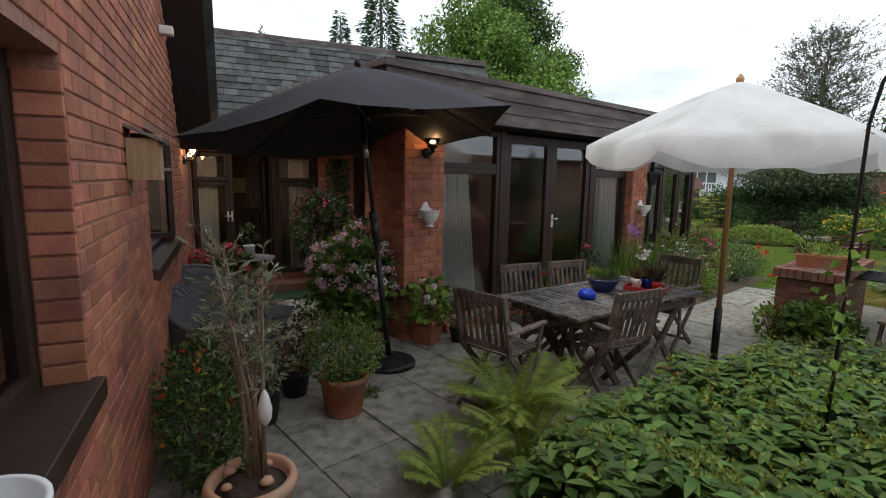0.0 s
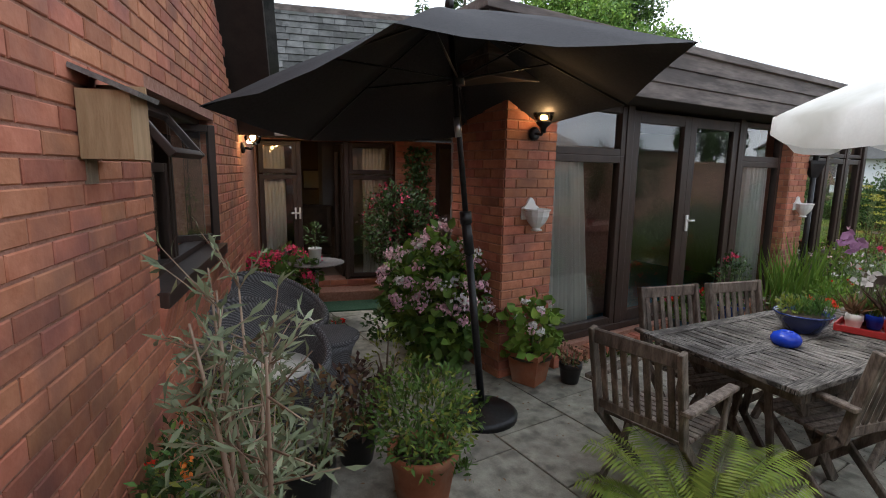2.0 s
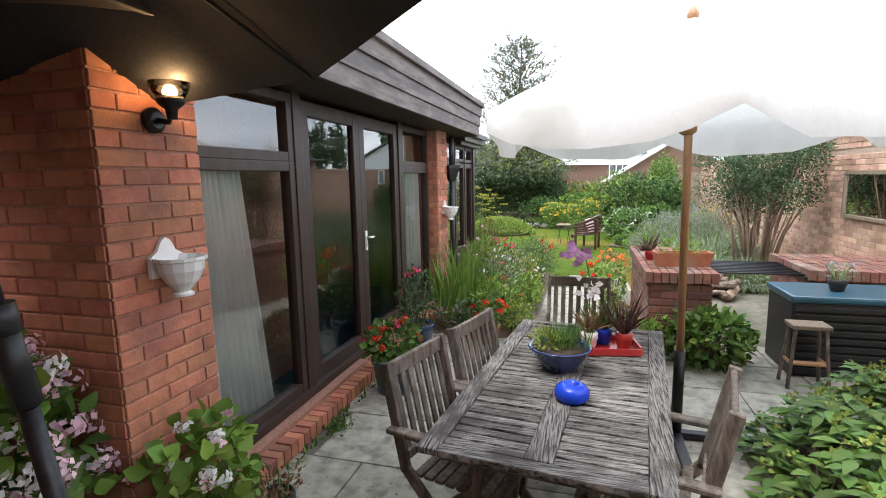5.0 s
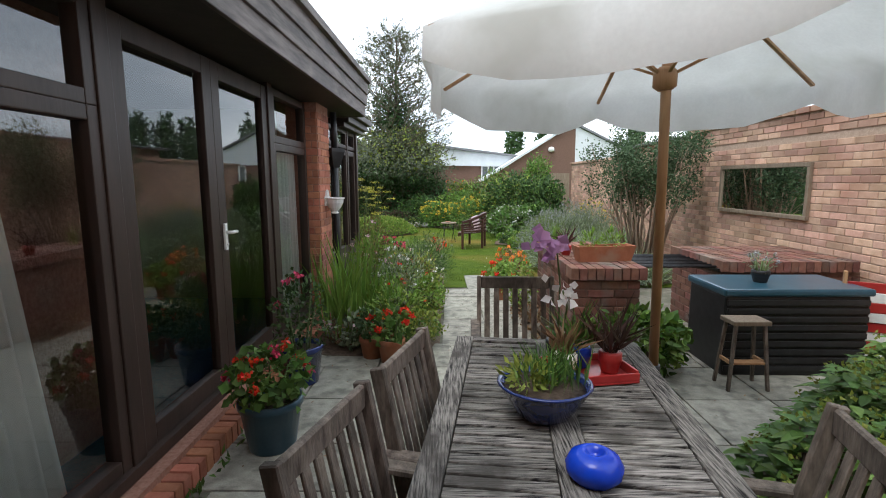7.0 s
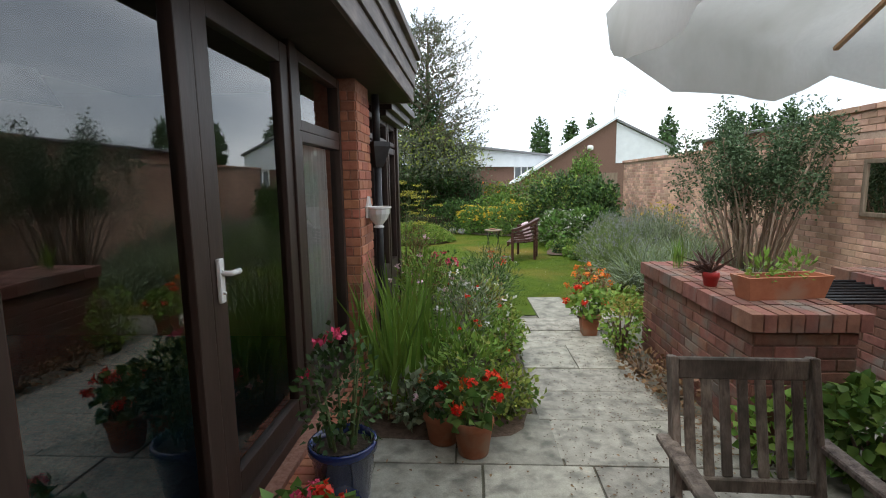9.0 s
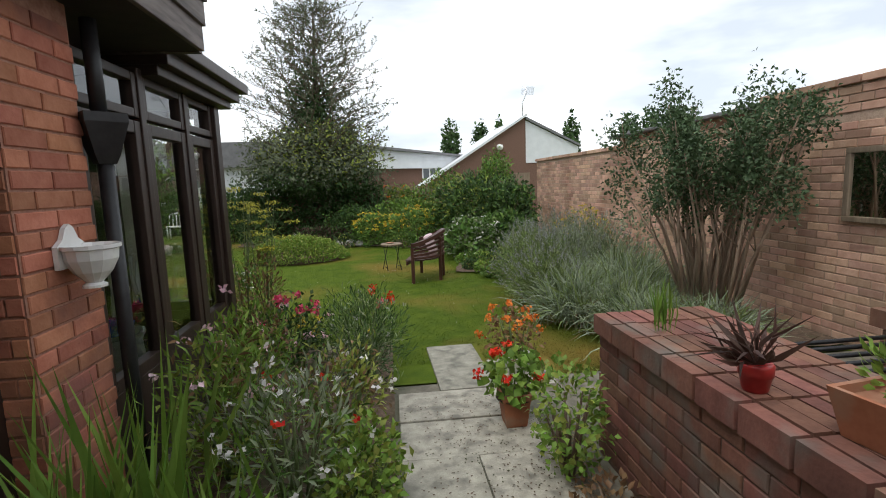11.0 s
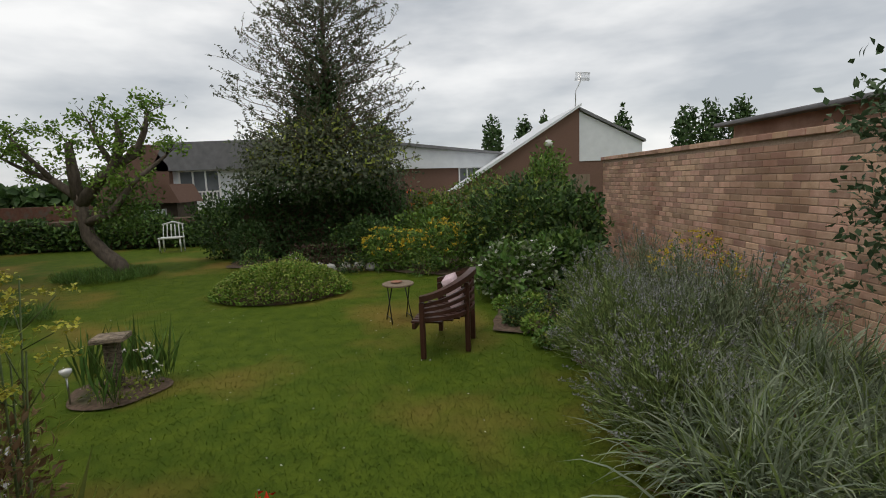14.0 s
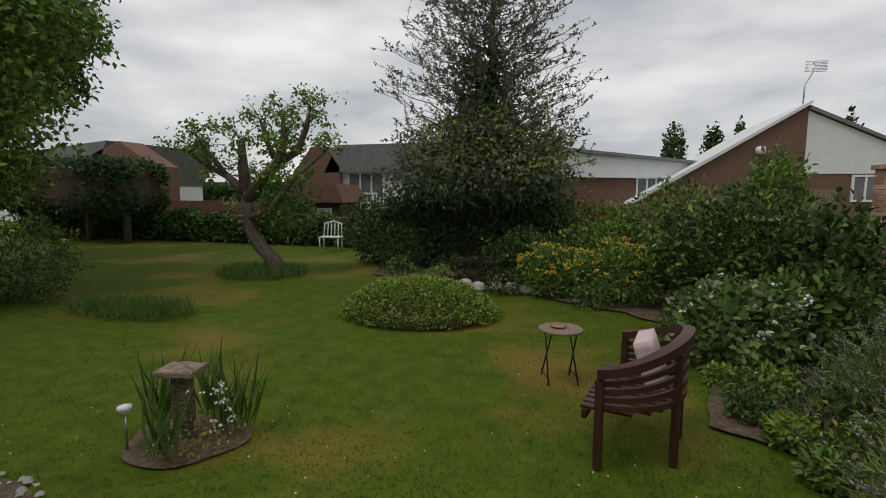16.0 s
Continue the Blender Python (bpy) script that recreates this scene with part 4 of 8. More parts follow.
part("pipe", tube(B(), [(0.17, 4.62, 0.0), (0.17, 4.62, 1.72)], 0.034, 10), BLACKPLASTIC, pipe)
part("pipe", tube(B(), [(0.17, 4.62, 1.86), (0.17, 4.62, 2.3)], 0.034, 10), BLACKPLASTIC, pipe)
part("hopper", lathe(B(), [(0.05, 1.68), (0.07, 1.72), (0.12, 1.86), (0.12, 1.90)], 4, False, (0.17, 4.62, 0)), BLACKPLASTIC, pipe)
pipe2 = thing("downpipe", None, "grey plastic downpipe in the brick corner", "downpipe")
part("pipe", tube(B(), [(-0.72, -0.44, 0.0), (-0.72, -0.44, 2.33)], 0.04, 10), FELT, pipe2)


# ---- umbrellas ----
def canopy_mesh(n, r, rise, offset, tilt=(0, 0), sag=0.05, steps=6, valance=0.0, scallop=0.04):
    """A ribbed canopy round the origin: panels sag between ribs."""
    bm, grid = B(), []
    for j in range(n * steps):
        a = offset + 2 * math.pi * j / (n * steps)
        ph = (j % steps) / steps
        s = math.sin(math.pi * ph)
        rad = r * math.cos(math.pi / n) / math.cos(math.pi / n - 2 * math.pi / n * ph) * (1 - scallop * s)
        ring = []
        for i in range(1, 9):
            q = i / 8
            x, y = math.cos(a) * rad * q, math.sin(a) * rad * q
            ring.append(bm.verts.new((x, y, -rise * q ** 1.15 - sag * s * q * (1 - 0.4 * q) + 0.012 * q * noise.noise(Vector((x * 5, y * 5, r))) + tilt[0] * x + tilt[1] * y)))
        if valance:
            v = ring[-1].co
            ring.append(bm.verts.new((v.x * (1.005 + 0.02 * math.sin(j * 1.7)), v.y * (1.005 + 0.02 * math.sin(j * 1.7)), v.z - valance * (0.6 + 0.5 * min(1.0, 1.6 * s)))))
        grid.append(ring)
    top = bm.verts.new((0, 0, 0))
    m = len(grid)
    for j in range(m):
        a, b = grid[j], grid[(j + 1) % m]
        bm.faces.new((top, a[0], b[0])).smooth = True
        for i in range(len(a) - 1):
            bm.faces.new((a[i], a[i + 1], b[i + 1], b[i])).smooth = True
    return bm


TILT = (0.122, 0.045)
UMBRELLA_RISE = 0.56
um = thing("patio_umbrella", pose(0.56, -1.02, 0), "open charcoal hexagonal patio umbrella on a black pole", "umbrella")
part("base_plate", lathe(B(), [(0.25, 0.0), (0.25, 0.03), (0.22, 0.05), (0.08, 0.07), (0.045, 0.09)], 28), BLACKMETAL, um, "round cast base")
part("pole", tube(B(), [(0, 0, 0.05), (-0.03, -0.12, 1.15)], 0.026, 12), BLACKMETAL, um)
part("pole", tube(B(), [(-0.03, -0.12, 1.15), (-0.075, -0.275, 2.64)], 0.019, 12), BLACKMETAL, um)
part("collar", tube(B(), [(-0.027, -0.118, 1.16), (-0.036, -0.148, 1.38)], 0.034, 12), BLACKPLASTIC, um, "black plastic height clamp")
part("clip", tube(B(), [(-0.055, -0.205, 1.91), (-0.059, -0.218, 2.03)], 0.022, 10), STEEL, um, "bright metal sleeve")
part("crank_box", tube(B(), [(-0.035, -0.145, 1.36), (-0.038, -0.152, 1.44)], 0.04, 10), BLACKPLASTIC, um)
top = Vector((-0.075, -0.275, 2.66))
cm = canopy_mesh(6, 1.40, UMBRELLA_RISE, radians(20), TILT)
cm.transform(Matrix.Translation(top))
part("canopy", cm, BLACKCLOTH, um, "charcoal cloth canopy")
part("finial", lathe(B(), [(0.01, 0.0), (0.03, 0.02), (0.025, 0.06), (0.005, 0.08)], 10, True, top), BLACKPLASTIC, um)
for k in range(6):
    a = radians(20 + 60 * k)
    d = Vector((math.cos(a), math.sin(a), 0))
    end = top + d * 1.38 + Vector((0, 0, 0.005 - UMBRELLA_RISE + (TILT[0] * d.x + TILT[1] * d.y) * 1.38))
    mid = top.lerp(end, 0.52) + Vector((0, 0, 0.01))
    rib = part("rib", tube(B(), [top + Vector((0, 0, -0.03)), mid + Vector((0, 0, -0.012)), end + Vector((0, 0, -0.005))], 0.008, 6), BLACKMETAL, um)
    part("strut", tube(B(), [top + Vector((0.02, 0.06, -0.40)), mid + Vector((0, 0, -0.02))], 0.007, 6), BLACKMETAL, rib)
part("runner", tube(B(), [top + Vector((0.018, 0.055, -0.36)), top + Vector((0.022, 0.07, -0.44))], 0.036, 10), BLACKPLASTIC, um)

pa = thing("garden_parasol", pose(2.55, 1.33, 0), "open white cloth parasol with a valance on a wooden pole", "parasol")
part("base_cross", box(box(B(), -0.45, 0.45, -0.03, 0.03, 0.004, 0.05, 0.006), -0.03, 0.03, -0.45, 0.45, 0.005, 0.045, 0.006), BLACKMETAL, pa, "black steel cross base")
part("sleeve", tube(B(), [(0, 0, 0.05), (0, 0, 0.60)], 0.034, 12), BLACKMETAL, pa)
part("pole", tube(B(), [(0, 0, 0.60), (-0.02, 0.01, 2.62)], 0.024, 12), POLEWOOD, pa)
cm = canopy_mesh(6, 1.27, 0.55, radians(208), (0, 0), 0.04, 8, 0.19, 0.015)
cm.transform(Matrix.Translation((-0.02, 0.01, 2.64)))
part("canopy", cm, WHITECLOTH, pa, "white cloth canopy with hanging valance")
for k in range(6):
    a = radians(208 + 60 * k)
    e = Vector((math.cos(a) * 1.25 - 0.02, math.sin(a) * 1.25, 2.085))
    t0 = Vector((-0.02, 0.01, 2.60))
    rib = part("rib", bar(B(), t0, e, 0.02, 0.014), POLEWOOD, pa)
    part("strut", bar(B(), (-0.02, 0.01, 2.02), t0.lerp(e, 0.55), 0.016, 0.012), POLEWOOD, rib)
part("hub", lathe(B(), [(0.03, 1.96), (0.055, 1.98), (0.055, 2.05), (0.03, 2.07)], 12, True, (-0.02, 0.01, 0)), POLEWOOD, pa)
part("finial", lathe(B(), [(0.03, 2.62), (0.035, 2.66), (0.012, 2.70)], 10, True, (-0.02, 0.01, 0)), POLEWOOD, pa)
bk = box(B(), -0.11, 0.11, -0.05, 0.05, 0, 0.065, 0.006)
single("loose_brick", bk, BRICK, pose(2.36, 0.86, 0.005, 0, 0, 30), "loose red brick lying by the parasol base", "brick")


# ---- table and chairs ----
TM = pose(1.79, -0.44, 0, 0, 0, -6.4)
tb = thing("garden_table", TM, "weathered grey slatted teak garden table", "table")
TL, TW, TZ = 1.78, 0.90, 0.735
for x0, x1 in ((-TW / 2, -TW / 2 + 0.085), (TW / 2 - 0.085, TW / 2), (-0.05, 0.05)):
    part("board", box(B(), x0, x1, 0 if abs(x0) > 0.1 else 0.06, TL if abs(x0) > 0.1 else TL - 0.06, TZ - 0.028, TZ + (0.0 if abs(x0) > 0.1 else 0.002), 0.005), TEAKX, tb)
for y0 in (0.0, TL - 0.06):
    part("board", box(B(), -TW / 2 + 0.086, TW / 2 - 0.086, y0, y0 + 0.058, TZ - 0.028, TZ - 0.001, 0.005), TEAK, tb)
for x0, x1 in ((-TW / 2 + 0.088, -0.052), (0.052, TW / 2 - 0.088)):
    me = None
    k = 0
    y = 0.063
    while y + 0.05 < TL - 0.06:
        if me is None:
            ob = part("slat", box(B(), x0, x1, 0, 0.046, TZ - 0.026, TZ - 0.002, 0.005), TEAK, tb)
            me = ob.data
        else:
            ob = new("slat", me)
            ob.parent = tb
        ob.matrix_local = Matrix.Translation((0, y, RNG.uniform(-0.003, 0.002))) @ Matrix.Rotation(RNG.uniform(-0.006, 0.006), 4, "Z")
        y += 0.0562
for a, b, c, d in ((-0.4, 0.4, 0.12, 0.15), (-0.4, 0.4, TL - 0.15, TL - 0.12), (-0.4, -0.37, 0.151, TL - 0.151), (0.37, 0.4, 0.151, TL - 0.151)):
    part("apron", box(B(), a, b, c, d, 0.62, 0.706, 0.004), CHAIRWOOD, tb)
for sx in (-1, 1):
    for y0, y1 in ((0.2, 0.75), (0.75, 0.2), (TL - 0.2, TL - 0.75), (TL - 0.75, TL - 0.2)):
        part("leg", bar(B(), (sx * (0.34 if y0 < y1 else 0.30), y0, 0.0), (sx * (0.34 if y0 < y1 else 0.30), y1, 0.68), 0.03, 0.06, (0, 1, 0), 0.004), CHAIRWOOD, tb)

ch = thing("garden_chair", pose(1.75, -0.78, 0, 0, 0, 6), "weathered teak folding armchair with slatted back", "chair", "chairs round the garden table")
for sx in (-1, 1):
    part("leg", bar(bar(B(), (sx * 0.225, -0.30, 0.945), (sx * 0.225, -0.20, 0.47), 0.026, 0.05, (0, 1, 0), 0.004), (sx * 0.225, -0.205, 0.49), (sx * 0.225, 0.24, 0.0), 0.026, 0.05, (0, 1, 0), 0.004), CHAIRWOOD, ch)
    part("leg", bar(B(), (sx * 0.195, 0.22, 0.46), (sx * 0.195, -0.28, 0.0), 0.024, 0.045, (0, 1, 0), 0.004), CHAIRWOOD, ch)
    part("armrest", bar(B(), (sx * 0.25, -0.27, 0.665), (sx * 0.25, 0.22, 0.665), 0.055, 0.024, (0, 0, 1), 0.005), CHAIRWOOD, ch)
    part("arm_post", bar(B(), (sx * 0.25, 0.17, 0.655), (sx * 0.24, 0.10, 0.16), 0.022, 0.04, (0, 1, 0), 0.004), CHAIRWOOD, ch)
part("top_rail", bar(B(), (-0.212, -0.293, 0.905), (0.212, -0.293, 0.905), 0.024, 0.075, (0, 0, 1), 0.006), CHAIRWOOD, ch)
part("back_rail", bar(B(), (-0.212, -0.215, 0.53), (0.212, -0.215, 0.53), 0.022, 0.05, (0, 0, 1), 0.005), CHAIRWOOD, ch)
part("front_rail", bar(B(), (-0.20, 0.21, 0.435), (0.20, 0.21, 0.435), 0.022, 0.045, (0, 0, 1), 0.004), CHAIRWOOD, ch)
part("stretcher", bar(B(), (-0.19, -0.25, 0.05), (0.19, -0.25, 0.05), 0.02, 0.03), CHAIRWOOD, ch)
sl = None
for k in range(7):
    x = -0.174 + k * 0.058
    if sl is None:
        sl = part("back_slat", bar(B(), (0, -0.288, 0.87), (0, -0.22, 0.555), 0.034, 0.012, (0, 1, 0.1), 0.003), CHAIRWOOD, ch)
        sl.matrix_local = Matrix.Translation((x, 0, 0))
    else:
        o = new("back_slat", sl.data)
        o.parent, o.matrix_local = ch, Matrix.Translation((x, 0, 0))
ss = None
for k in range(8):
    y = -0.17 + k * 0.052
    if ss is None:
        ss = part("seat_slat", box(B(), -0.215, 0.215, 0, 0.042, 0.455, 0.472, 0.004), CHAIRWOOD, ch)
        ss.matrix_local = Matrix.Translation((0, y, 0))
    else:
        o = new("seat_slat", ss.data)
        o.parent, o.matrix_local = ch, Matrix.Translation((0, y, 0))
for x, y, r in ((1.47, 0.0, -105), (1.62, 0.54, -105), (2.20, 0.0, 76), (1.90, 1.62, 178)):
    copy_thing(ch, pose(x, y, 0, 0, 0, r))


# ---- pots ----
def pot_profile(r, h, wall=0.018, lip=0.045, taper=0.7):
    return [(r * taper, 0.0), (r * taper + 0.004, 0.01), (r * 0.93, h - lip), (r, h - lip + 0.004), (r, h - 0.006), (r - 0.006, h), (r - wall, h), (r - wall - 0.006, h - lip), (r * 0.8, h - lip - 0.02)]


def pot(parent, r, h, mat, square=False, label="", taper=0.7):
    bm = lathe(B(), pot_profile(r, h, taper=taper), 4 if square else 28, not square)
    if square:
        bm.transform(Matrix.Rotation(radians(45), 4, "Z"))
    part("pot", bm, mat, parent, label)
    bm = B()
    c = bm.verts.new((0, 0, h - 0.03))
    ring = [bm.verts.new((math.cos(a) * r * 0.9, math.sin(a) * r * 0.9, h - 0.045)) for a in np.linspace(0, 2 * math.pi, 20, endpoint=False)]
    for i in range(20):
        bm.faces.new((c, ring[i], ring[(i + 1) % 20]))
    part("soil", bm, SOIL, parent)


def potted(name, at, r, h, mat, label, radii, n, L, W, leaf, flowers=(), square=False, lift=0.4, category="potted plant", taper=0.7, rz=0, seed=1.0, inner=0.3, extra=(), top=None, group=""):
    t = shrub(name, at, radii, n, L, W, leaf, label, category, group, seed=seed, height=(top if top is not None else h + radii[2] * 0.7), flowers=flowers, stems=7, twig=STEM, inner=inner, lift=lift, rz=rz, bare=h - 0.05, extra=extra)
    pot(t, r, h, mat, square, taper=taper)
    return t


potted("potted_geranium", (0.29, -0.34, 0.0), 0.20, 0.27, TERRA, "square terracotta planter of white and pink geraniums", (0.26, 0.26, 0.24), 260, 0.085, 0.085, L_BRIGHT,
       ((P_WHITE, 7, 26, 0.028, 0.045), (P_PINK, 5, 16, 0.025, 0.035)), True, rz=20)
potted("potted_succulent", (0.47, -0.06, 0.0), 0.095, 0.17, BLACKPLASTIC, "small black pot with a dark dried plant", (0.12, 0.12, 0.08), 120, 0.05, 0.02, L_BROWN)
potted("potted_shrub", (1.13, -1.82, 0.0), 0.185, 0.30, TERRA, "terracotta pot with a bushy small-leaved plant", (0.30, 0.30, 0.26), 1500, 0.045, 0.016, L_MID, ((P_YELLOW, 10, 5, 0.012, 0.015),), extra=((L_YELLOW, 0.25),))
potted("potted_geranium", (0.46, 1.58, 0.0), 0.185, 0.30, TEALGLAZE, "slate blue glazed pot of red geraniums", (0.22, 0.22, 0.17), 420, 0.06, 0.06, L_MID, ((P_RED, 8, 26, 0.026, 0.035), (P_HOT, 6, 22, 0.026, 0.035)))
potted("potted_rose", (0.36, 2.50, 0.0), 0.17, 0.30, BLUEGLAZE, "dark blue glazed pot with a pink climbing rose", (0.20, 0.18, 0.34), 420, 0.05, 0.03, L_DARK, ((P_HOT, 5, 20, 0.032, 0.032),))
potted("potted_geranium", (1.0, 2.92, 0.0), 0.12, 0.21, TERRA, "terracotta pot of scarlet geraniums", (0.16, 0.16, 0.16), 170, 0.06, 0.06, L_MID, ((P_RED, 9, 26, 0.03, 0.04),))
potted("potted_geranium", (0.82, 3.05, 0.0), 0.12, 0.19, TERRA, "terracotta pot with trailing green leaves", (0.15, 0.15, 0.14), 170, 0.05, 0.05, L_DARK, ((P_ORANGE, 4, 14, 0.025, 0.03),), seed=4.0)
potted("potted_geranium", (2.16, 5.14, 0.0), 0.13, 0.22, TERRA, "square terracotta pot of scarlet geraniums", (0.19, 0.19, 0.16), 260, 0.06, 0.06, L_BRIGHT, ((P_RED, 8, 28, 0.028, 0.04),), True, seed=6.0)
potted("potted_hydrangea", (2.40, 6.02, 0.0), 0.13, 0.14, CERAMIC, "white pot with a dried orange-brown hydrangea", (0.22, 0.22, 0.24), 260, 0.05, 0.035, L_BROWN, ((P_ORANGE, 12, 22, 0.03, 0.045),), seed=8.0, extra=((L_YELLOW, 0.3),))
potted("potted_succulent", (-1.24, -1.49, 0.0), 0.12, 0.17, BLUEGLAZE, "dark blue round pot with red-tipped succulents", (0.13, 0.13, 0.07), 160, 0.05, 0.02, L_GREY, ((P_RED, 5, 10, 0.03, 0.03),), taper=0.8)
potted("potted_hydrangea", (-2.15, -1.68, 0.0), 0.22, 0.32, BLACKPLASTIC, "dark tub of deep pink hydrangea", (0.42, 0.36, 0.30), 420, 0.10, 0.07, L_MID, ((P_HOT, 19, 60, 0.034, 0.095),), seed=2.0)
potted("potted_shrub", (0.62, -1.98, 0.0), 0.13, 0.22, BLACKPLASTIC, "black nursery pot with brown-leaved plant", (0.20, 0.20, 0.22), 260, 0.06, 0.03, L_PURPLE, seed=3.0, extra=((L_BROWN, 0.5),))
potted("potted_shrub", (0.90, -2.35, 0.0), 0.14, 0.26, BLACKPLASTIC, "black nursery pot with a twiggy plant", (0.24, 0.24, 0.28), 320, 0.055, 0.02, L_GREY, seed=5.0, extra=((L_BROWN, 0.6),))
shrub("sedum_clump", (-1.22, -0.92, 0), (0.24, 0.2, 0.15), 220, 0.07, 0.045, L_DARK, "low clump of dark fleshy leaves on the paving", "plant", stems=4)
shrub("weed", (-0.25, -1.38, 0), (0.18, 0.15, 0.22), 90, 0.06, 0.02, L_YELLOW, "thin yellow-green self-sown plant on the paving", "plant", stems=5)
shrub("weed", (0.75, -1.45, 0), (0.12, 0.12, 0.12), 26, 0.11, 0.03, L_GREY, "small grey-green weed in a paving joint", "plant", stems=2)
shrub("hydrangea", (-0.50, -0.76, 0), (0.58, 0.42, 0.52), 1000, 0.115, 0.075, L_MID, "tall bush of pale pink lacecap hydrangea against the brick", "hydrangea", height=0.56, seed=2.2,
      flowers=((P_PINK, 62, 44, 0.034, 0.08), (P_WHITE, 20, 18, 0.038, 0.08)), stems=9, inner=0.45, lift=-0.1, extra=((L_BRIGHT, 0.9),))
t = shrub("fuchsia", tuple(on(ME, 1.75, -0.55, 0)), (0.62, 0.42, 0.58), 2400, 0.06, 0.035, L_DARK, "dark red-flowered fuchsia bush by the entrance", "shrub", height=0.95, seed=7.0, flowers=((P_HOT, 70, 4, 0.03, 0.022),), stems=8, extra=((L_PURPLE, 0.3),))
iv = thing("ivy", None, "ivy climbing the brick pier by the entrance", "climber")
P = np.array([tuple(on(ME, RNG.uniform(1.92, 2.2) + 0.06 * math.sin(k), RNG.uniform(-0.09, -0.015), RNG.uniform(0.3, 2.0))) for k in range(900)])
part("foliage", leaf_mesh("foliage", P, unit(900) + np.array([0, 0, -0.3]), unit(900) * 0.4 + np.array([0.9, -0.3, 0.2]), 0.055, 0.045, L_DARK), L_DARK, iv, kind="stuff")
part("stem", tube(B(), [on(ME, 2.05, -0.02, 0), on(ME, 2.0, -0.02, 1.0), on(ME, 2.1, -0.02, 1.9)], 0.012, 6), TWIG, iv, kind="stuff")

# olive in its pot
ol = thing("potted_olive", pose(2.02, -2.82, 0), "sparse olive tree in a wide pale terracotta pot", "potted plant")
bm = lathe(B(), [(0.15, 0), (0.158, 0.02), (0.186, 0.27), (0.208, 0.28), (0.213, 0.31), (0.203, 0.335), (0.176, 0.335), (0.17, 0.30), (0.16, 0.27)], 36)
part("pot", bm, TERRA_PALE, ol, "pale terracotta pot with a rolled rim")
bm = lathe(B(), [(0.172, 0.28), (0.10, 0.31), (0.01, 0.32)], 24)
part("soil", bm, SOIL, ol)
bs, ends = B(), []
ro = random.Random(12)
for k, (dx, dy) in enumerate(((-0.25, 0.0), (-0.5, 0.0), (0.0, 0.06), (-0.35, 0.1), (-0.12, -0.12), (-0.62, 0.06), (0.12, -0.02), (-0.3, -0.08))):
    b = Vector((-0.02 + 0.03 * k / 7, 0.01 * k, 0.31))
    h = ro.uniform(0.85, 1.3)
    pts = [b, b + Vector((dx * 0.25, dy * 0.25, h * 0.4)), b + Vector((dx * 0.65, dy * 0.65, h * 0.75)), b + Vector((dx, dy, h))]
    tube(bs, pts, [0.014, 0.010, 0.006, 0.003], 6)
    for q in range(14):
        u = ro.uniform(0.35, 1.0)
        i = min(int(u * 3), 2)
        p = pts[i].lerp(pts[i + 1], u * 3 - i)
        e = p + Vector((ro.uniform(-0.18, 0.18), ro.uniform(-0.15, 0.12), ro.uniform(-0.02, 0.18)))
        tube(bs, [p, e], [0.003, 0.0015], 4)
        ends.append((p, e))
part("stem", bs, BARK_PALE, ol, "pale bare stems", kind="stuff")
P, D = [], []
for p, e in ends:
    for q in range(8):
        u = ro.uniform(0.1, 1.05)
        P.append(tuple(p.lerp(e, u)))
        v = (e - p).normalized() + Vector((ro.gauss(0, 0.6), ro.gauss(0, 0.6), ro.gauss(0, 0.6)))
        D.append(tuple(v))
part("foliage", leaf_mesh("foliage", P, D, unit(len(P)), 0.06, 0.0135, L_GREY), L_GREY, ol, kind="stuff")
for q, (x, y, r) in enumerate(((-0.10, -0.07, 0.03), (0.09, 0.04, 0.035), (0.02, -0.12, 0.026), (-0.05, 0.10, 0.026))):
    part("pebble", lathe(B(), [(0.005, -r * 0.5), (r, 0), (r * 0.7, r * 0.55), (0.004, r * 0.7)], 10, True, (x, y, 0.335)), TERRA_PALE, ol)
bm = tube(B(), [(0.08, 0.02, 0.32), (0.07, 0.05, 0.62)], 0.006, 6)
part("stake", bm, TWIG, ol)
orn = lathe(B(), [(0.008, 0.60), (0.03, 0.64), (0.034, 0.69), (0.02, 0.75), (0.006, 0.78)], 12, True, (0.07, 0.05, 0))
part("ornament", orn, CERAMIC, ol, "small white bird ornament on a stake")
shrub("wall_shrub", (1.35, -2.86, 0), (0.55, 0.22, 0.38), 1700, 0.05, 0.022, L_DARK, "low dark mixed planting along the wing wall", "shrub", height=0.36, seed=9.0, flowers=((P_RED, 9, 8, 0.022, 0.02), (P_ORANGE, 5, 8, 0.02, 0.02)), extra=((L_MID, 0.5), (L_YELLOW, 0.12)))
shrub("wall_shrub", (0.45, -2.55, 0), (0.40, 0.2, 0.32), 800, 0.05, 0.02, L_MID, "low straggling plants by the wing wall", "shrub", height=0.3, seed=10.0, extra=((L_YELLOW, 0.4), (L_BROWN, 0.2)), flowers=((P_WHITE, 10, 4, 0.012, 0.012),))


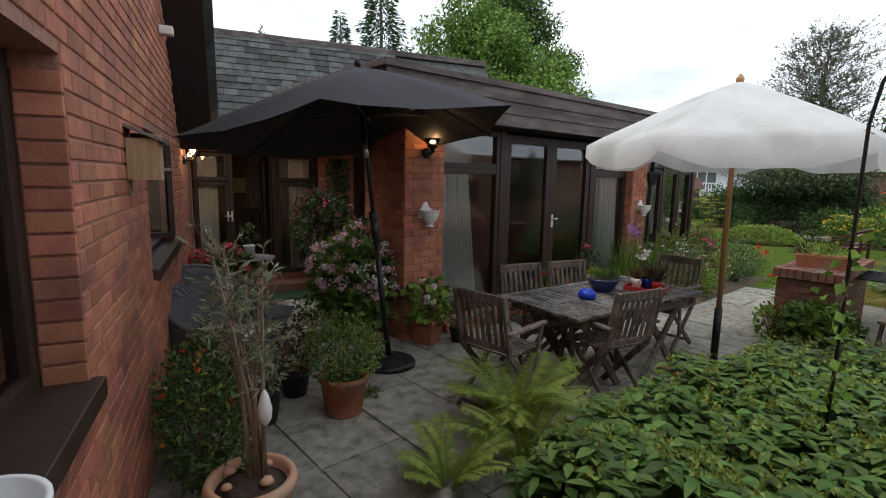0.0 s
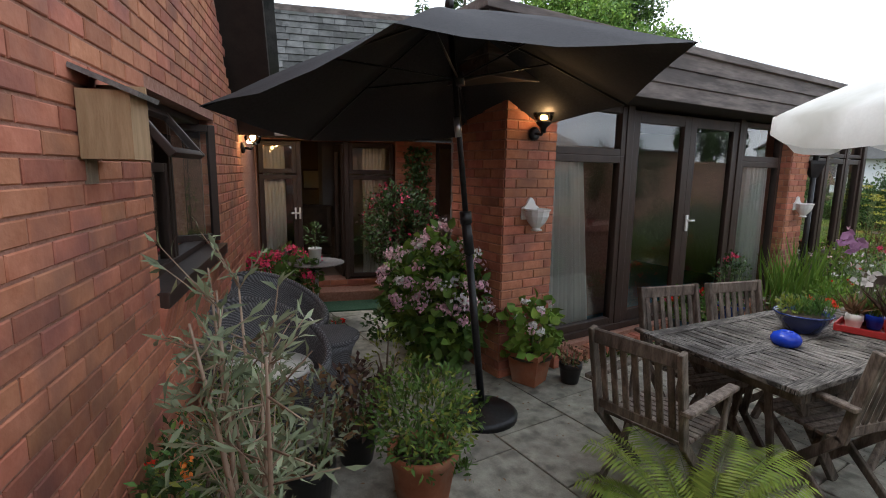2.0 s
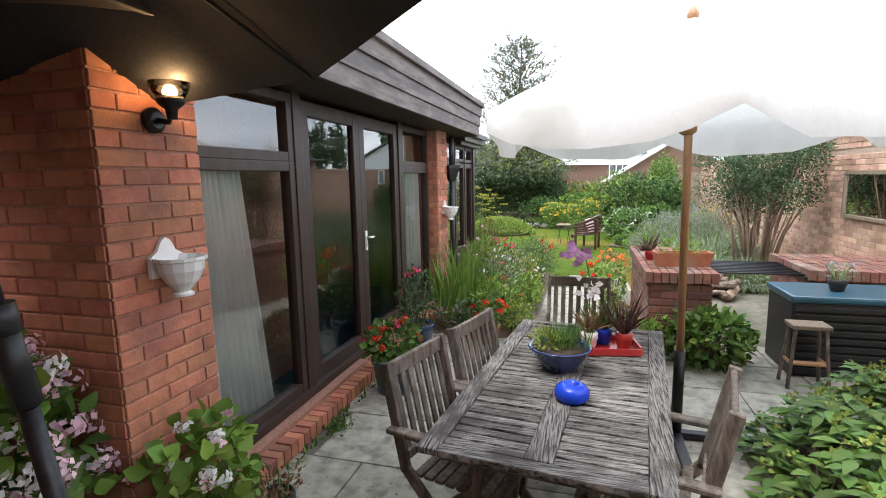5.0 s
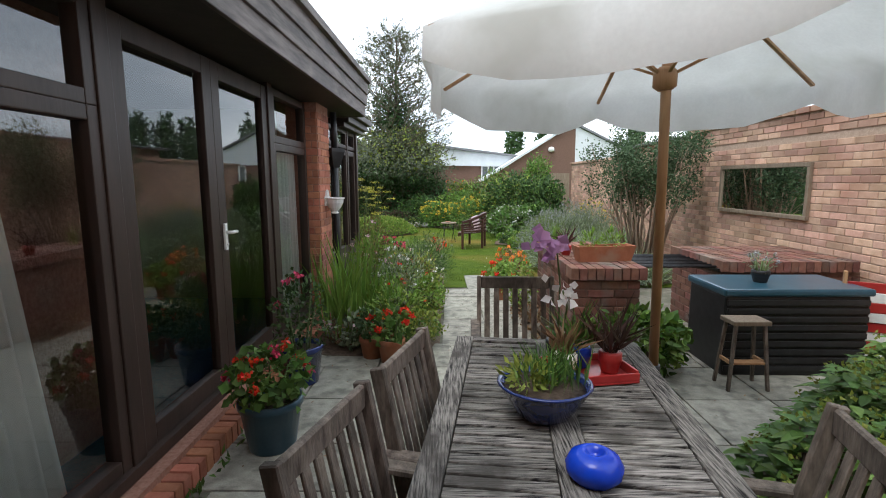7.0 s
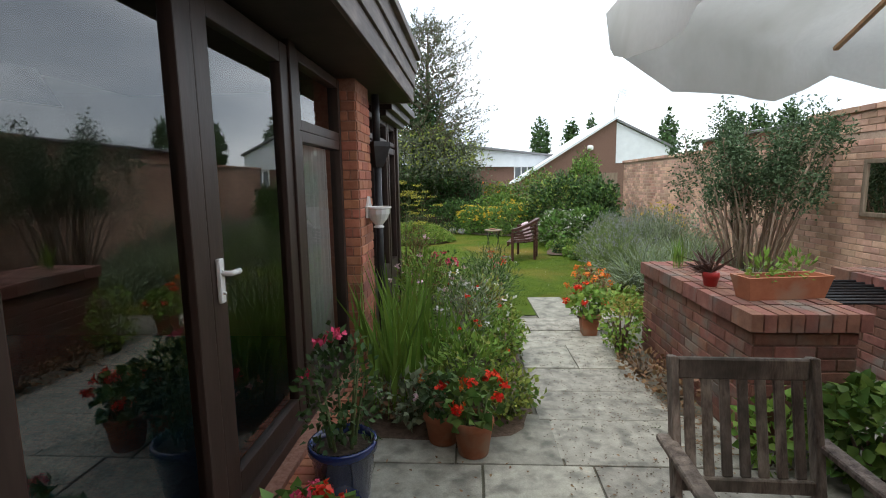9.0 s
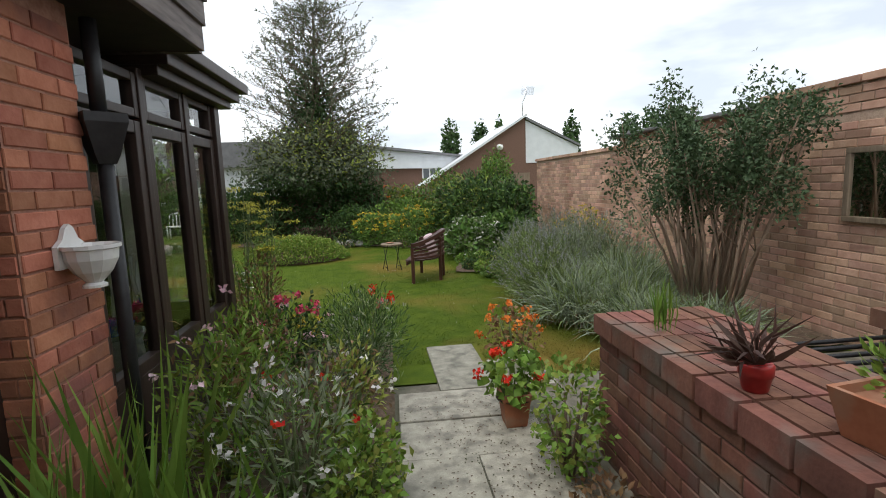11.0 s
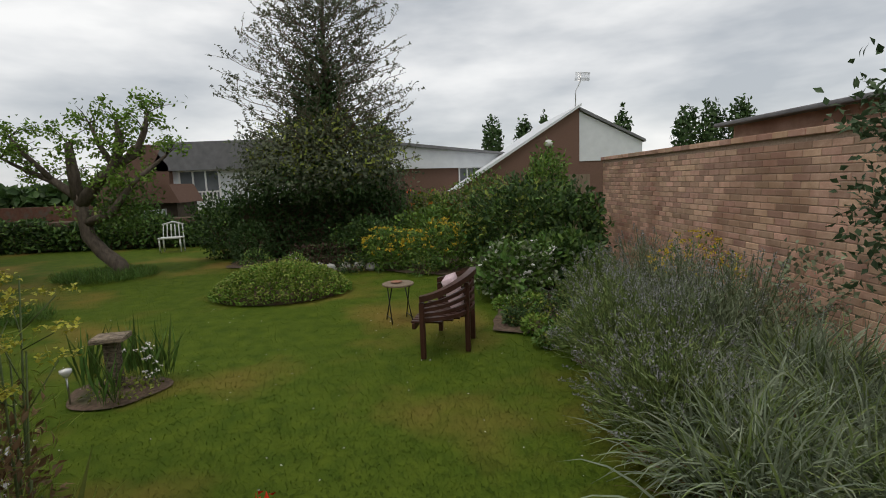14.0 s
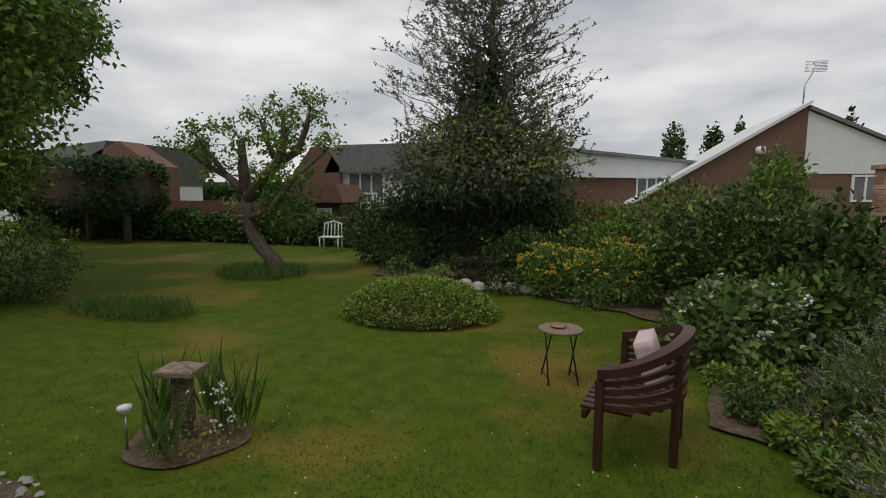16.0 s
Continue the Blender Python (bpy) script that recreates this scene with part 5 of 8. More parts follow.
# ---- wicker set ----
def tub(at, rz):
    t = thing("tub_chair", pose(*at, 0, 0, rz), "grey woven wicker tub chair with a white seat pad", "chair", "wicker tub chairs by the wall")
    n, bm = 44, B()
    rows = []
    for k in range(n):
        a = 2 * math.pi * k / n
        rim = 0.40 + 0.36 * (0.5 + 0.5 * math.cos(a)) ** 1.1
        prof = [(0.27, 0.0), (0.32, 0.08), (0.385, 0.2), (0.41, 0.32), (0.425 + 0.03 * rim, rim - 0.03), (0.415 + 0.03 * rim, rim + 0.012), (0.375 + 0.03 * rim, rim), (0.36, rim - 0.06), (0.345, 0.33), (0.05, 0.31)]
        rows.append([bm.verts.new((math.cos(a) * r, math.sin(a) * r * 0.96, z)) for r, z in prof])
    for k in range(n):
        a, b = rows[k], rows[(k + 1) % n]
        for i in range(len(a) - 1):
            bm.faces.new((a[i], b[i], b[i + 1], a[i + 1])).smooth = True
    part("shell", bm, WICKER, t)
    bm = B()
    pts = []
    for k in range(n + 1):
        a = 2 * math.pi * k / n
        rim = 0.40 + 0.36 * (0.5 + 0.5 * math.cos(a)) ** 1.1
        pts.append((math.cos(a) * (0.40 + 0.03 * rim), math.sin(a) * (0.40 + 0.03 * rim) * 0.96, rim + 0.004))
    part("rim", tube(bm, pts, 0.028, 8), WICKER, t)
    part("seat_pad", lathe(B(), [(0.02, 0.33), (0.29, 0.335), (0.31, 0.36), (0.29, 0.385), (0.02, 0.395)], 28), CUSHION, t, "off-white round seat pad")
    return t


tub((-1.06, -2.02, 0), 215)
tub((-0.12, -2.32, 0), 205)
st = thing("wicker_stool", pose(-0.42, -1.80, 0), "grey woven wicker hourglass side table", "side table")
part("body", lathe(B(), [(0.24, 0), (0.245, 0.03), (0.2, 0.12), (0.175, 0.22), (0.2, 0.33), (0.24, 0.40)], 32), WICKER, st)
part("tabletop", lathe(B(), [(0.24, 0.40), (0.25, 0.41), (0.25, 0.43), (0.235, 0.44), (0.01, 0.44)], 32), WICKER, st)
bi = thing("bistro_table", pose(-2.05, -1.36, 0), "round glass bistro table on a steel pedestal", "table")
part("base", lathe(B(), [(0.2, 0), (0.2, 0.01), (0.06, 0.03), (0.02, 0.06)], 28), STEEL, bi)
part("column", tube(B(), [(0, 0, 0.03), (0, 0, 0.68)], 0.02, 12), STEEL, bi)
part("tabletop", lathe(B(), [(0.28, 0.68), (0.3, 0.685), (0.3, 0.695), (0.01, 0.70)], 32), FELT, bi)
wp = thing("potted_orchid", pose(-2.02, -1.38, 0.70), "white ceramic pot with a small leafy plant on the bistro table", "potted plant")
part("pot", lathe(B(), pot_profile(0.075, 0.16, 0.01, 0.02, 0.75), 20), CERAMIC, wp)
P, d = crown(70, (0, 0, 0.3), (0.1, 0.1, 0.16), 0.2)
part("foliage", leaf_mesh("foliage", P, d + np.array([0, 0, 0.3]), unit(70), 0.06, 0.03, L_DARK), L_DARK, wp, kind="stuff")
part("stem", tube(B(), [(0, 0, 0.1), (0.02, 0, 0.45)], 0.006, 6), STEM, wp)

# ---- on the table ----
bowl = thing("planted_bowl", pose(1.83, 0.50, TZ + 0.002) @ Matrix.Diagonal((0.76, 0.76, 0.86, 1)), "dark blue glazed bowl planted with grassy green shoots", "planter")
part("bowl", lathe(B(), [(0.10, 0), (0.12, 0.012), (0.185, 0.10), (0.205, 0.135), (0.215, 0.14), (0.205, 0.148), (0.19, 0.13), (0.17, 0.10)], 32), BLUEGLAZE, bowl)
part("soil", lathe(B(), [(0.185, 0.118), (0.1, 0.135), (0.01, 0.14)], 20), SOIL, bowl)
n = 190
P = np.stack([RNG.normal(0.03, 0.07, n), RNG.normal(0.02, 0.07, n), np.full(n, 0.13)], 1)
part("foliage", leaf_mesh("foliage", P, np.stack([RNG.normal(0, 0.35, n), RNG.normal(0, 0.35, n), np.ones(n)], 1), unit(n), 0.15, 0.010, L_MID, 0.1, 0.3), L_MID, bowl, kind="stuff")
P, d = crown(160, (-0.08, -0.02, 0.17), (0.1, 0.1, 0.06), 0.3)
part("foliage", leaf_mesh("foliage", P, d + np.array([0, 0, 0.3]), unit(160), 0.05, 0.02, L_YELLOW), L_YELLOW, bowl, kind="stuff")
ash = thing("lidded_bowl", pose(1.90, 0.14, TZ + 0.002) @ Matrix.Diagonal((0.82, 0.82, 0.9, 1)), "bright blue round plastic ashtray bowl", "bowl")
part("body", lathe(B(), [(0.075, 0), (0.092, 0.02), (0.095, 0.045), (0.08, 0.07), (0.045, 0.088), (0.03, 0.086), (0.025, 0.07), (0.01, 0.06)], 28), BRIGHTBLUE, ash)
tr = thing("tray", pose(2.07, 0.86, TZ + 0.004, 0, 0, 10) @ Matrix.Diagonal((0.86, 0.9, 0.8, 1)), "red wooden tray with curved handles on the table", "tray")
part("base", box(B(), -0.2, 0.2, -0.14, 0.14, 0, 0.01, 0.003), REDGLAZE, tr)
for y in (-0.14, 0.13):
    part("side", box(B(), -0.2, 0.2, y, y + 0.012, 0.01, 0.05, 0.004), REDGLAZE, tr)
for x in (-0.2, 0.188):
    part("side", box(B(), x, x + 0.012, -0.128, 0.13, 0.01, 0.06, 0.004), REDGLAZE, tr)
for nm, lab, x, y, m, lf, hgt in (("potted_plant", "small bright blue pot with a spiky plant in the tray", 2.06, 1.04, BRIGHTBLUE, L_MID, 0.25), ("potted_plant", "small red pot with a bronze bromeliad in the tray", 2.17, 0.98, REDGLAZE, L_PURPLE, 0.3), ("potted_plant", "small cream pot with twiggy stems in the tray", 1.98, 0.96, CUSHION, L_BROWN, 0.2)):
    t = thing(nm, pose(x, y - 0.12, TZ + 0.015), lab, "potted plant")
    pot(t, 0.048, 0.09, m)
    n = 46
    P = np.stack([RNG.normal(0, 0.015, n), RNG.normal(0, 0.015, n), np.full(n, 0.075)], 1)
    part("foliage", leaf_mesh("foliage", P, np.stack([RNG.normal(0, 0.5, n), RNG.normal(0, 0.5, n), np.ones(n)], 1), unit(n), hgt * 0.8, 0.016, lf, 0.15, 0.25), lf, t, kind="stuff")
orc = thing("orchid", pose(1.98, 0.98, TZ + 0.015), "potted orchid with lilac and white flowers on tall stems", "orchid")
pot(orc, 0.055, 0.10, BLACKPLASTIC)
part("stem", tube(tube(B(), [(0, 0, 0.08), (0.0, 0.0, 0.35), (-0.03, -0.05, 0.52), (-0.08, -0.1, 0.56)], 0.004, 5), [(0.01, 0, 0.08), (0.03, -0.02, 0.25), (0.0, -0.06, 0.33)], 0.004, 5), STEM, orc, kind="stuff")
P = np.array([(-0.08 + RNG.normal(0, 0.035), -0.1 + RNG.normal(0, 0.035), 0.54 + RNG.normal(0, 0.03)) for k in range(26)])
part("flower", leaf_mesh("flowers", P, unit(26), np.tile([0.2, -1, 0.2], (26, 1)), 0.055, 0.05, P_LILAC), P_LILAC, orc, "lilac flowers", kind="stuff")
P = np.array([(0.0 + RNG.normal(0, 0.04), -0.06 + RNG.normal(0, 0.03), 0.31 + RNG.normal(0, 0.03)) for k in range(16)])
part("flower", leaf_mesh("flowers", P, unit(16), np.tile([0, -1, 0.2], (16, 1)), 0.05, 0.04, P_WHITE), P_WHITE, orc, "white flowers", kind="stuff")
P = np.array([(0, 0, 0.09)] * 5)
part("leaf", leaf_mesh("leaves", P, np.stack([RNG.normal(0, 1, 5), RNG.normal(0, 1, 5), np.full(5, 0.4)], 1), np.tile([0, 0, 1], (5, 1)), 0.16, 0.05, L_MID, 0.1, 0.3), L_MID, orc, kind="stuff")


# ---- wall fittings ----
def wall_pot(m, x, z, lab):
    t = thing("wall_planter", m @ Matrix.Translation((x, 0, z)), lab, "wall planter", "white wall planters")
    prof = [(0.02, -0.13), (0.045, -0.125), (0.045, -0.115), (0.03, -0.105), (0.07, -0.06), (0.095, -0.01), (0.10, 0.03), (0.11, 0.035), (0.11, 0.05), (0.098, 0.05), (0.09, 0.02)]
    bm = lathe(B(), prof, 14, False, (0, -0.10, 0))
    part("bowl", bm, CERAMIC, t)
    bm = B()
    polyline_box(bm, Matrix.Identity(4), [(-0.09, -0.04), (0.09, -0.04), (0.09, 0.05), (0.05, 0.075), (0.025, 0.12), (0, 0.135), (-0.025, 0.12), (-0.05, 0.075), (-0.09, 0.05)], -0.03, -0.011)
    part("back_plate", bm, CERAMIC, t)


wall_pot(frame_of((0.12, -0.53, 0), (0, 1)), 0.26, 1.36, "white glazed half-round wall planter on the brick pier")
wall_pot(frame_of((0.12, 4.09, 0), (0, 1)), 0.25, 1.30, "white glazed half-round wall planter on the brick pier")


def wall_lamp(m, x, z, lab, globe, watts):
    t = thing("wall_lamp", m @ Matrix.Translation((x, 0, z)), lab, "wall lamp")
    part("back_plate", tube(B(), [(0, -0.011, 0), (0, -0.03, 0), (0, -0.045, 0)], [0.055, 0.055, 0.035], 18), BLACKMETAL, t)
    part("arm", tube(B(), [(0, -0.03, 0), (0, -0.10, -0.01), (0, -0.12, 0.03)], 0.013, 8), BLACKMETAL, t)
    if globe:
        part("globe", lathe(B(), [(0.03, 0.0), (0.06, 0.015), (0.082, 0.055), (0.082, 0.085), (0.06, 0.125), (0.02, 0.145), (0.002, 0.147)], 20, True, (0, -0.12, 0.03)), LAMP_GLASS, t, "clear ribbed globe").visible_shadow = False
    else:
        part("cup", lathe(B(), [(0.02, -0.02), (0.025, 0.02), (0.05, 0.04), (0.062, 0.06), (0.055, 0.065)], 18, True, (0, -0.12, 0.02)), BLACKMETAL, t)
        part("glass", lathe(B(), [(0.055, 0.062), (0.075, 0.09), (0.085, 0.13), (0.084, 0.131), (0.07, 0.09), (0.05, 0.064)], 18, True, (0, -0.12, 0.02)), LAMP_GLASS, t, "clear glass bowl").visible_shadow = False
    part("bulb", lathe(B(), [(0.008, 0.05), (0.026, 0.075), (0.03, 0.095), (0.018, 0.118), (0.002, 0.122)], 12, True, (0, -0.12, 0.02)), LAMP_GLOW, t, "glowing warm bulb")
    li = new("lamp_light", bpy.data.lights.new("lamp_light", "POINT"))
    li.data.energy, li.data.color, li.data.shadow_soft_size = watts, (1.0, 0.58, 0.24), 0.04
    li.parent = t
    li.location = (0, -0.17, 0.16)


wall_lamp(frame_of((0.12, -0.53, 0), (0, 1)), 0.27, 2.0, "lit black lantern with a clear glass bowl on the brick pier", False, 1.8)
wall_lamp(ML, 4.0 + 4.72, 1.90, "lit clear globe lamp on the wing wall", True, 4)
bb = thing("bird_box", ML @ Matrix.Translation((4.0 + 1.12, 0, 1.72)), "plain cedar bird box with a felted roof on the brick wall", "bird box")
bm = B()
polyline_box(bm, Matrix.Identity(4), [(-0.08, 0), (0.08, 0), (0.08, 0.21), (-0.08, 0.21)], -0.16, -0.012)
part("body", bm, BOXWOOD, bb)
part("roof", bar(B(), (-0.105, -0.10, 0.236), (0.105, -0.10, 0.236), 0.20, 0.016, (0, -0.42, 1)), FELT, bb, "ribbed grey felt roof")
part("side", box(B(), 0.081, 0.093, -0.16, -0.012, -0.005, 0.245, 0.002), BOXWOOD, bb)
part("back_board", box(B(), -0.04, 0.04, -0.012, -0.001, -0.08, 0.0), FENCEWOOD, bb)
# no hole is cut: a thin black disc stands in for its dark inside
part("hole_shade_disc", tube(B(), [(0.094, -0.09, 0.16), (0.0955, -0.09, 0.16)], 0.017, 14), BLACKMETAL, bb)
cam2 = thing("security_light", ML @ Matrix.Translation((4.0 + 2.95, 0, 2.92)), "small cream sensor light under the verge", "sensor light")
part("body", box(B(), -0.05, 0.05, -0.12, -0.011, -0.035, 0.035, 0.012), CUSHION, cam2)
bu = thing("bucket", ML @ Matrix.Translation((4.0 - 1.06, -0.10, 1.04)), "white ribbed plastic bucket on the window ledge", "bucket")
part("body", lathe(B(), [(0.075, 0), (0.08, 0.005), (0.092, 0.15), (0.098, 0.152), (0.098, 0.162), (0.093, 0.165), (0.10, 0.21), (0.105, 0.212), (0.105, 0.222), (0.094, 0.222), (0.088, 0.15), (0.07, 0.02)], 28), WHITE, bu)

# ---- brick barbecue ----
bq = thing("barbecue", None, "red brick barbecue block with a brick-on-edge top", "barbecue")
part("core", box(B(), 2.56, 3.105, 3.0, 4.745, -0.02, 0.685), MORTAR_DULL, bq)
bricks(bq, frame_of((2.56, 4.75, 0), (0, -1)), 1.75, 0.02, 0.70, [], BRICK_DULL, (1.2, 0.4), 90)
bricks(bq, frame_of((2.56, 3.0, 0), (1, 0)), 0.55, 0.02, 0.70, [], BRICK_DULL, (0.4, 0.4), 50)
cap = mesh_of("cap_brick", [(x, y, z) for z in (0, 0.1) for x, y in ((0.004, 0.004), (0.066, 0.004), (0.066, 0.212), (0.004, 0.212))], [(3, 2, 1, 0), (4, 5, 6, 7), (0, 1, 5, 4), (1, 2, 6, 5), (2, 3, 7, 6), (3, 0, 4, 7)], BRICK_DULL)
for r in range(8):
    for k in range(9):
        o = new("cap_brick", cap)
        o.parent = bq
        o.matrix_local = Matrix.Translation((2.515 + k * 0.0715, 2.955 + r * 0.2265, 0.702 + RNG.uniform(-0.003, 0.003)))
b2 = thing("brick_bench", None, "low brick counter with a brick-on-edge top by the boundary wall", "counter")
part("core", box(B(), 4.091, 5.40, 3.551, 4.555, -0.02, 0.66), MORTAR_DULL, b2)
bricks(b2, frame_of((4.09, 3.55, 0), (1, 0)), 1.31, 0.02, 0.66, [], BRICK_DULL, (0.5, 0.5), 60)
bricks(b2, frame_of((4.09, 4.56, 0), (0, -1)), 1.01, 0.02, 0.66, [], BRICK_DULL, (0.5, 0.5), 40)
for r in range(5):
    for k in range(18):
        o = new("cap_brick", cap)
        o.parent = b2
        o.matrix_local = Matrix.Translation((4.07 + k * 0.0715, 3.50 + r * 0.2265, 0.665 + RNG.uniform(-0.003, 0.003)))
gr = thing("grill", None, "dark iron grill rack between brick piers", "grill")
for k in range(9):
    part("bar", tube(B(), [(3.12, 3.62 + k * 0.09, 0.70), (4.08, 3.62 + k * 0.09, 0.70)], 0.012, 6), BLACKMETAL, gr)
part("rail", box(box(B(), 3.105, 3.13, 3.55, 4.45, 0.66, 0.69), 4.06, 4.085, 3.55, 4.45, 0.66, 0.69), BLACKMETAL, gr)
sb = thing("storage_box", pose(3.62, 2.62, 0.0), "black ribbed plastic garden storage box", "storage box")
part("body", box(B(), 0.02, 1.13, 0.02, 0.60, 0, 0.64, 0.02), BLACKPLASTIC, sb)
for k in range(9):
    part("rib", box(B(), 0.03, 1.12, 0.005, 0.02, 0.04 + k * 0.066, 0.085 + k * 0.066, 0.006), BLACKPLASTIC, sb)
part("lid", box(B(), 0, 1.15, 0, 0.62, 0.64, 0.70, 0.02), TEALGLAZE, sb, "dark blue-grey lid")
so = thing("wooden_stool", pose(3.68, 2.44, 0) @ Matrix.Diagonal((0.8, 0.8, 0.86, 1)), "small old wooden stool with a grey seat", "stool")
part("seat", box(B(), -0.17, 0.17, -0.12, 0.12, 0.57, 0.61, 0.01), FENCEWOOD, so)
for sx in (-1, 1):
    for sy in (-1, 1):
        part("leg", bar(B(), (sx * 0.13, sy * 0.08, 0.57), (sx * 0.18, sy * 0.12, 0.0), 0.03, 0.03, (0, 1, 0), 0.004), CHAIRWOOD, so)
    part("stretcher", bar(B(), (sx * 0.155, -0.1, 0.24), (sx * 0.155, 0.1, 0.24), 0.02, 0.03), POLEWOOD, so)
part("step", box(B(), -0.15, 0.15, -0.11, -0.02, 0.23, 0.25, 0.004), POLEWOOD, so)
potted("potted_plant", (4.05, 2.9, 0.702), 0.07, 0.10, BLACKPLASTIC, "small dark pot with mauve flowers on the storage box", (0.1, 0.1, 0.09), 90, 0.04, 0.015, L_GREY, ((P_MAUVE, 14, 8, 0.02, 0.02),))
dk = thing("deck_chair", pose(4.92, 2.75, 0.0, 0, 0, -30), "folded deck chair with red and white striped cloth", "deck chair")
for k in range(8):
    part("stripe", box(B(), -0.22, 0.22, -0.02 + 0.01 * math.sin(k), 0.0 + 0.01 * math.sin(k), 0.08 + k * 0.08, 0.158 + k * 0.08, 0.004), REDGLAZE if k % 2 else WHITE, dk)
for sx in (-0.25, 0.225):
    part("rail", box(B(), sx, sx + 0.025, -0.03, 0.02, 0, 0.8, 0.004), POLEWOOD, dk)
potted("potted_sapling", (4.05, 1.35, 0.0), 0.20, 0.32, TEALGLAZE, "dark blue glazed pot with a thin sapling", (0.22, 0.22, 0.55), 150, 0.05, 0.02, L_BRIGHT, seed=11.0, top=1.1)
tg = thing("window_box", pose(2.90, 3.36, 0.803, 0, 0, 8) @ Matrix.Diagonal((0.8, 0.9, 0.95, 1)), "long brown trough with young green plants on the barbecue", "planter")
bm = B()
lo, hi = [(-0.30, -0.07), (0.30, -0.07), (0.30, 0.07), (-0.30, 0.07)], [(-0.34, -0.1), (0.34, -0.1), (0.34, 0.1), (-0.34, 0.1)]
v0, v1 = [bm.verts.new((x, y, 0)) for x, y in lo], [bm.verts.new((x, y, 0.15)) for x, y in hi]
v2 = [bm.verts.new((x * 0.94, y * 0.82, 0.15)) for x, y in hi]
v3 = [bm.verts.new((x * 0.92, y * 0.8, 0.12)) for x, y in hi]
bm.faces.new(v0[::-1])
for i in range(4):
    j = (i + 1) % 4
    bm.faces.new((v0[i], v0[j], v1[j], v1[i]))
    bm.faces.new((v1[i], v1[j], v2[j], v2[i]))
    bm.faces.new((v2[i], v2[j], v3[j], v3[i]))
bm.faces.new(v3)
part("trough", bm, TERRA, tg)
for cx in (-0.15, 0.12):
    P, d = crown(90, (cx, 0, 0.2), (0.11, 0.09, 0.1), 0.3)
    part("foliage", leaf_mesh("foliage", P, d + np.array([0, 0, 0.7]), unit(90), 0.06, 0.022, L_BRIGHT), L_BRIGHT, tg, kind="stuff")
rv = thing("potted_bromeliad", pose(2.64, 3.70, 0.803), "small red pot with trailing bronze succulent on the barbecue", "potted plant")
pot(rv, 0.055, 0.10, REDGLAZE)
n = 40
part("foliage", leaf_mesh("foliage", np.tile([0, 0, 0.09], (n, 1)), np.stack([RNG.normal(-0.2, 0.6, n), RNG.normal(0, 0.6, n), RNG.uniform(0.1, 1, n)], 1), unit(n), 0.22, 0.02, L_PURPLE, 0.1, 0.35), L_PURPLE, rv, kind="stuff")
tl = thing("potted_chives", pose(2.68, 4.35, 0.803), "thin upright green shoots growing on the barbecue top", "plant")
part("foliage", leaf_mesh("foliage", np.stack([RNG.normal(0, 0.02, 30), RNG.normal(0, 0.02, 30), np.zeros(30)], 1), np.stack([RNG.normal(0, 0.12, 30), RNG.normal(0, 0.12, 30), np.ones(30)], 1), unit(30), 0.26, 0.012, L_BRIGHT), L_BRIGHT, tl, kind="stuff")


# ---- foreground planting ----
def in_bed(x, y):
    left = 2.72 + 0.14 * math.sin(y * 1.7) + (0.25 if y < -1.8 else 0)
    return min(x - left, 4.95 - x, y + 2.25 - 0.25 * (x - 2.9) * 0.3, (1.15 + 0.75 * (x - 2.9)) - y, 2.4 - y)


hy = thing("ground_cover_bed", None, "dense bed of broad green leaves with yellow-green buds", "shrub")
P, D, Uu, BP = [], [], [], []
while len(P) < 9000:
    x, y = RNG.uniform(2.6, 4.95), RNG.uniform(-2.3, 2.4)
    e = in_bed(x, y)
    if e <= 0:
        continue
    z = (0.52 + 0.10 * noise.noise(Vector((x * 2.2, y * 2.2, 3))) + 0.05 * noise.noise(Vector((x * 7, y * 7, 1)))) * min(1, 0.35 + e * 2.6)
    a = RNG.uniform(0, 6.28)
    for k in range(6):
        b = a + k * math.pi / 2 + (0.4 if k > 3 else 0)
        dz = -0.03 * k
        P.append((x, y, z + dz - RNG.uniform(0, 0.06) * (1 if k > 3 else 0.2)))
        D.append((math.cos(b), math.sin(b), RNG.uniform(-0.15, 0.35)))
        Uu.append((-math.cos(b) * 0.25, -math.sin(b) * 0.25, 1))
    if RNG.random() < 0.34:
        BP.append((x, y, z + 0.03))
part("foliage", leaf_mesh("foliage", P, D, Uu, 0.115, 0.058, L_MID, 0.14, 0.25), L_MID, hy, kind="stuff")
BP = np.array(BP)
Q = np.repeat(BP, 9, 0) + RNG.normal(0, 0.016, (len(BP) * 9, 3))
part("bud", leaf_mesh("buds", Q, unit(len(Q)) + np.array([0, 0, 0.8]), unit(len(Q)), 0.03, 0.022, L_YELLOW), L_YELLOW, hy, kind="stuff")
bm = B()
for k in range(160):
    x, y = RNG.uniform(2.75, 4.9), RNG.uniform(-2.1, 2.2)
    if in_bed(x, y) > 0.08:
        tube(bm, [(x, y, 0), (x + RNG.normal(0, 0.05), y + RNG.normal(0, 0.05), 0.4)], [0.007, 0.004], 4)
part("stem", bm, TWIG, hy, kind="stuff")
bm = B()
for k in range(40):
    for j in range(40):
        x0, y0 = 2.6 + k * 0.06, -2.3 + j * 0.12
        if in_bed(x0 + 0.03, y0 + 0.06) > 0.05:
            sheet(bm, [(x0, y0, 0.03), (x0 + 0.06, y0, 0.03), (x0 + 0.06, y0 + 0.12, 0.03), (x0, y0 + 0.12, 0.03)])
single("bed_front", bm, BED, None, "dark soil under the leafy bed", "soil", kind="structure")


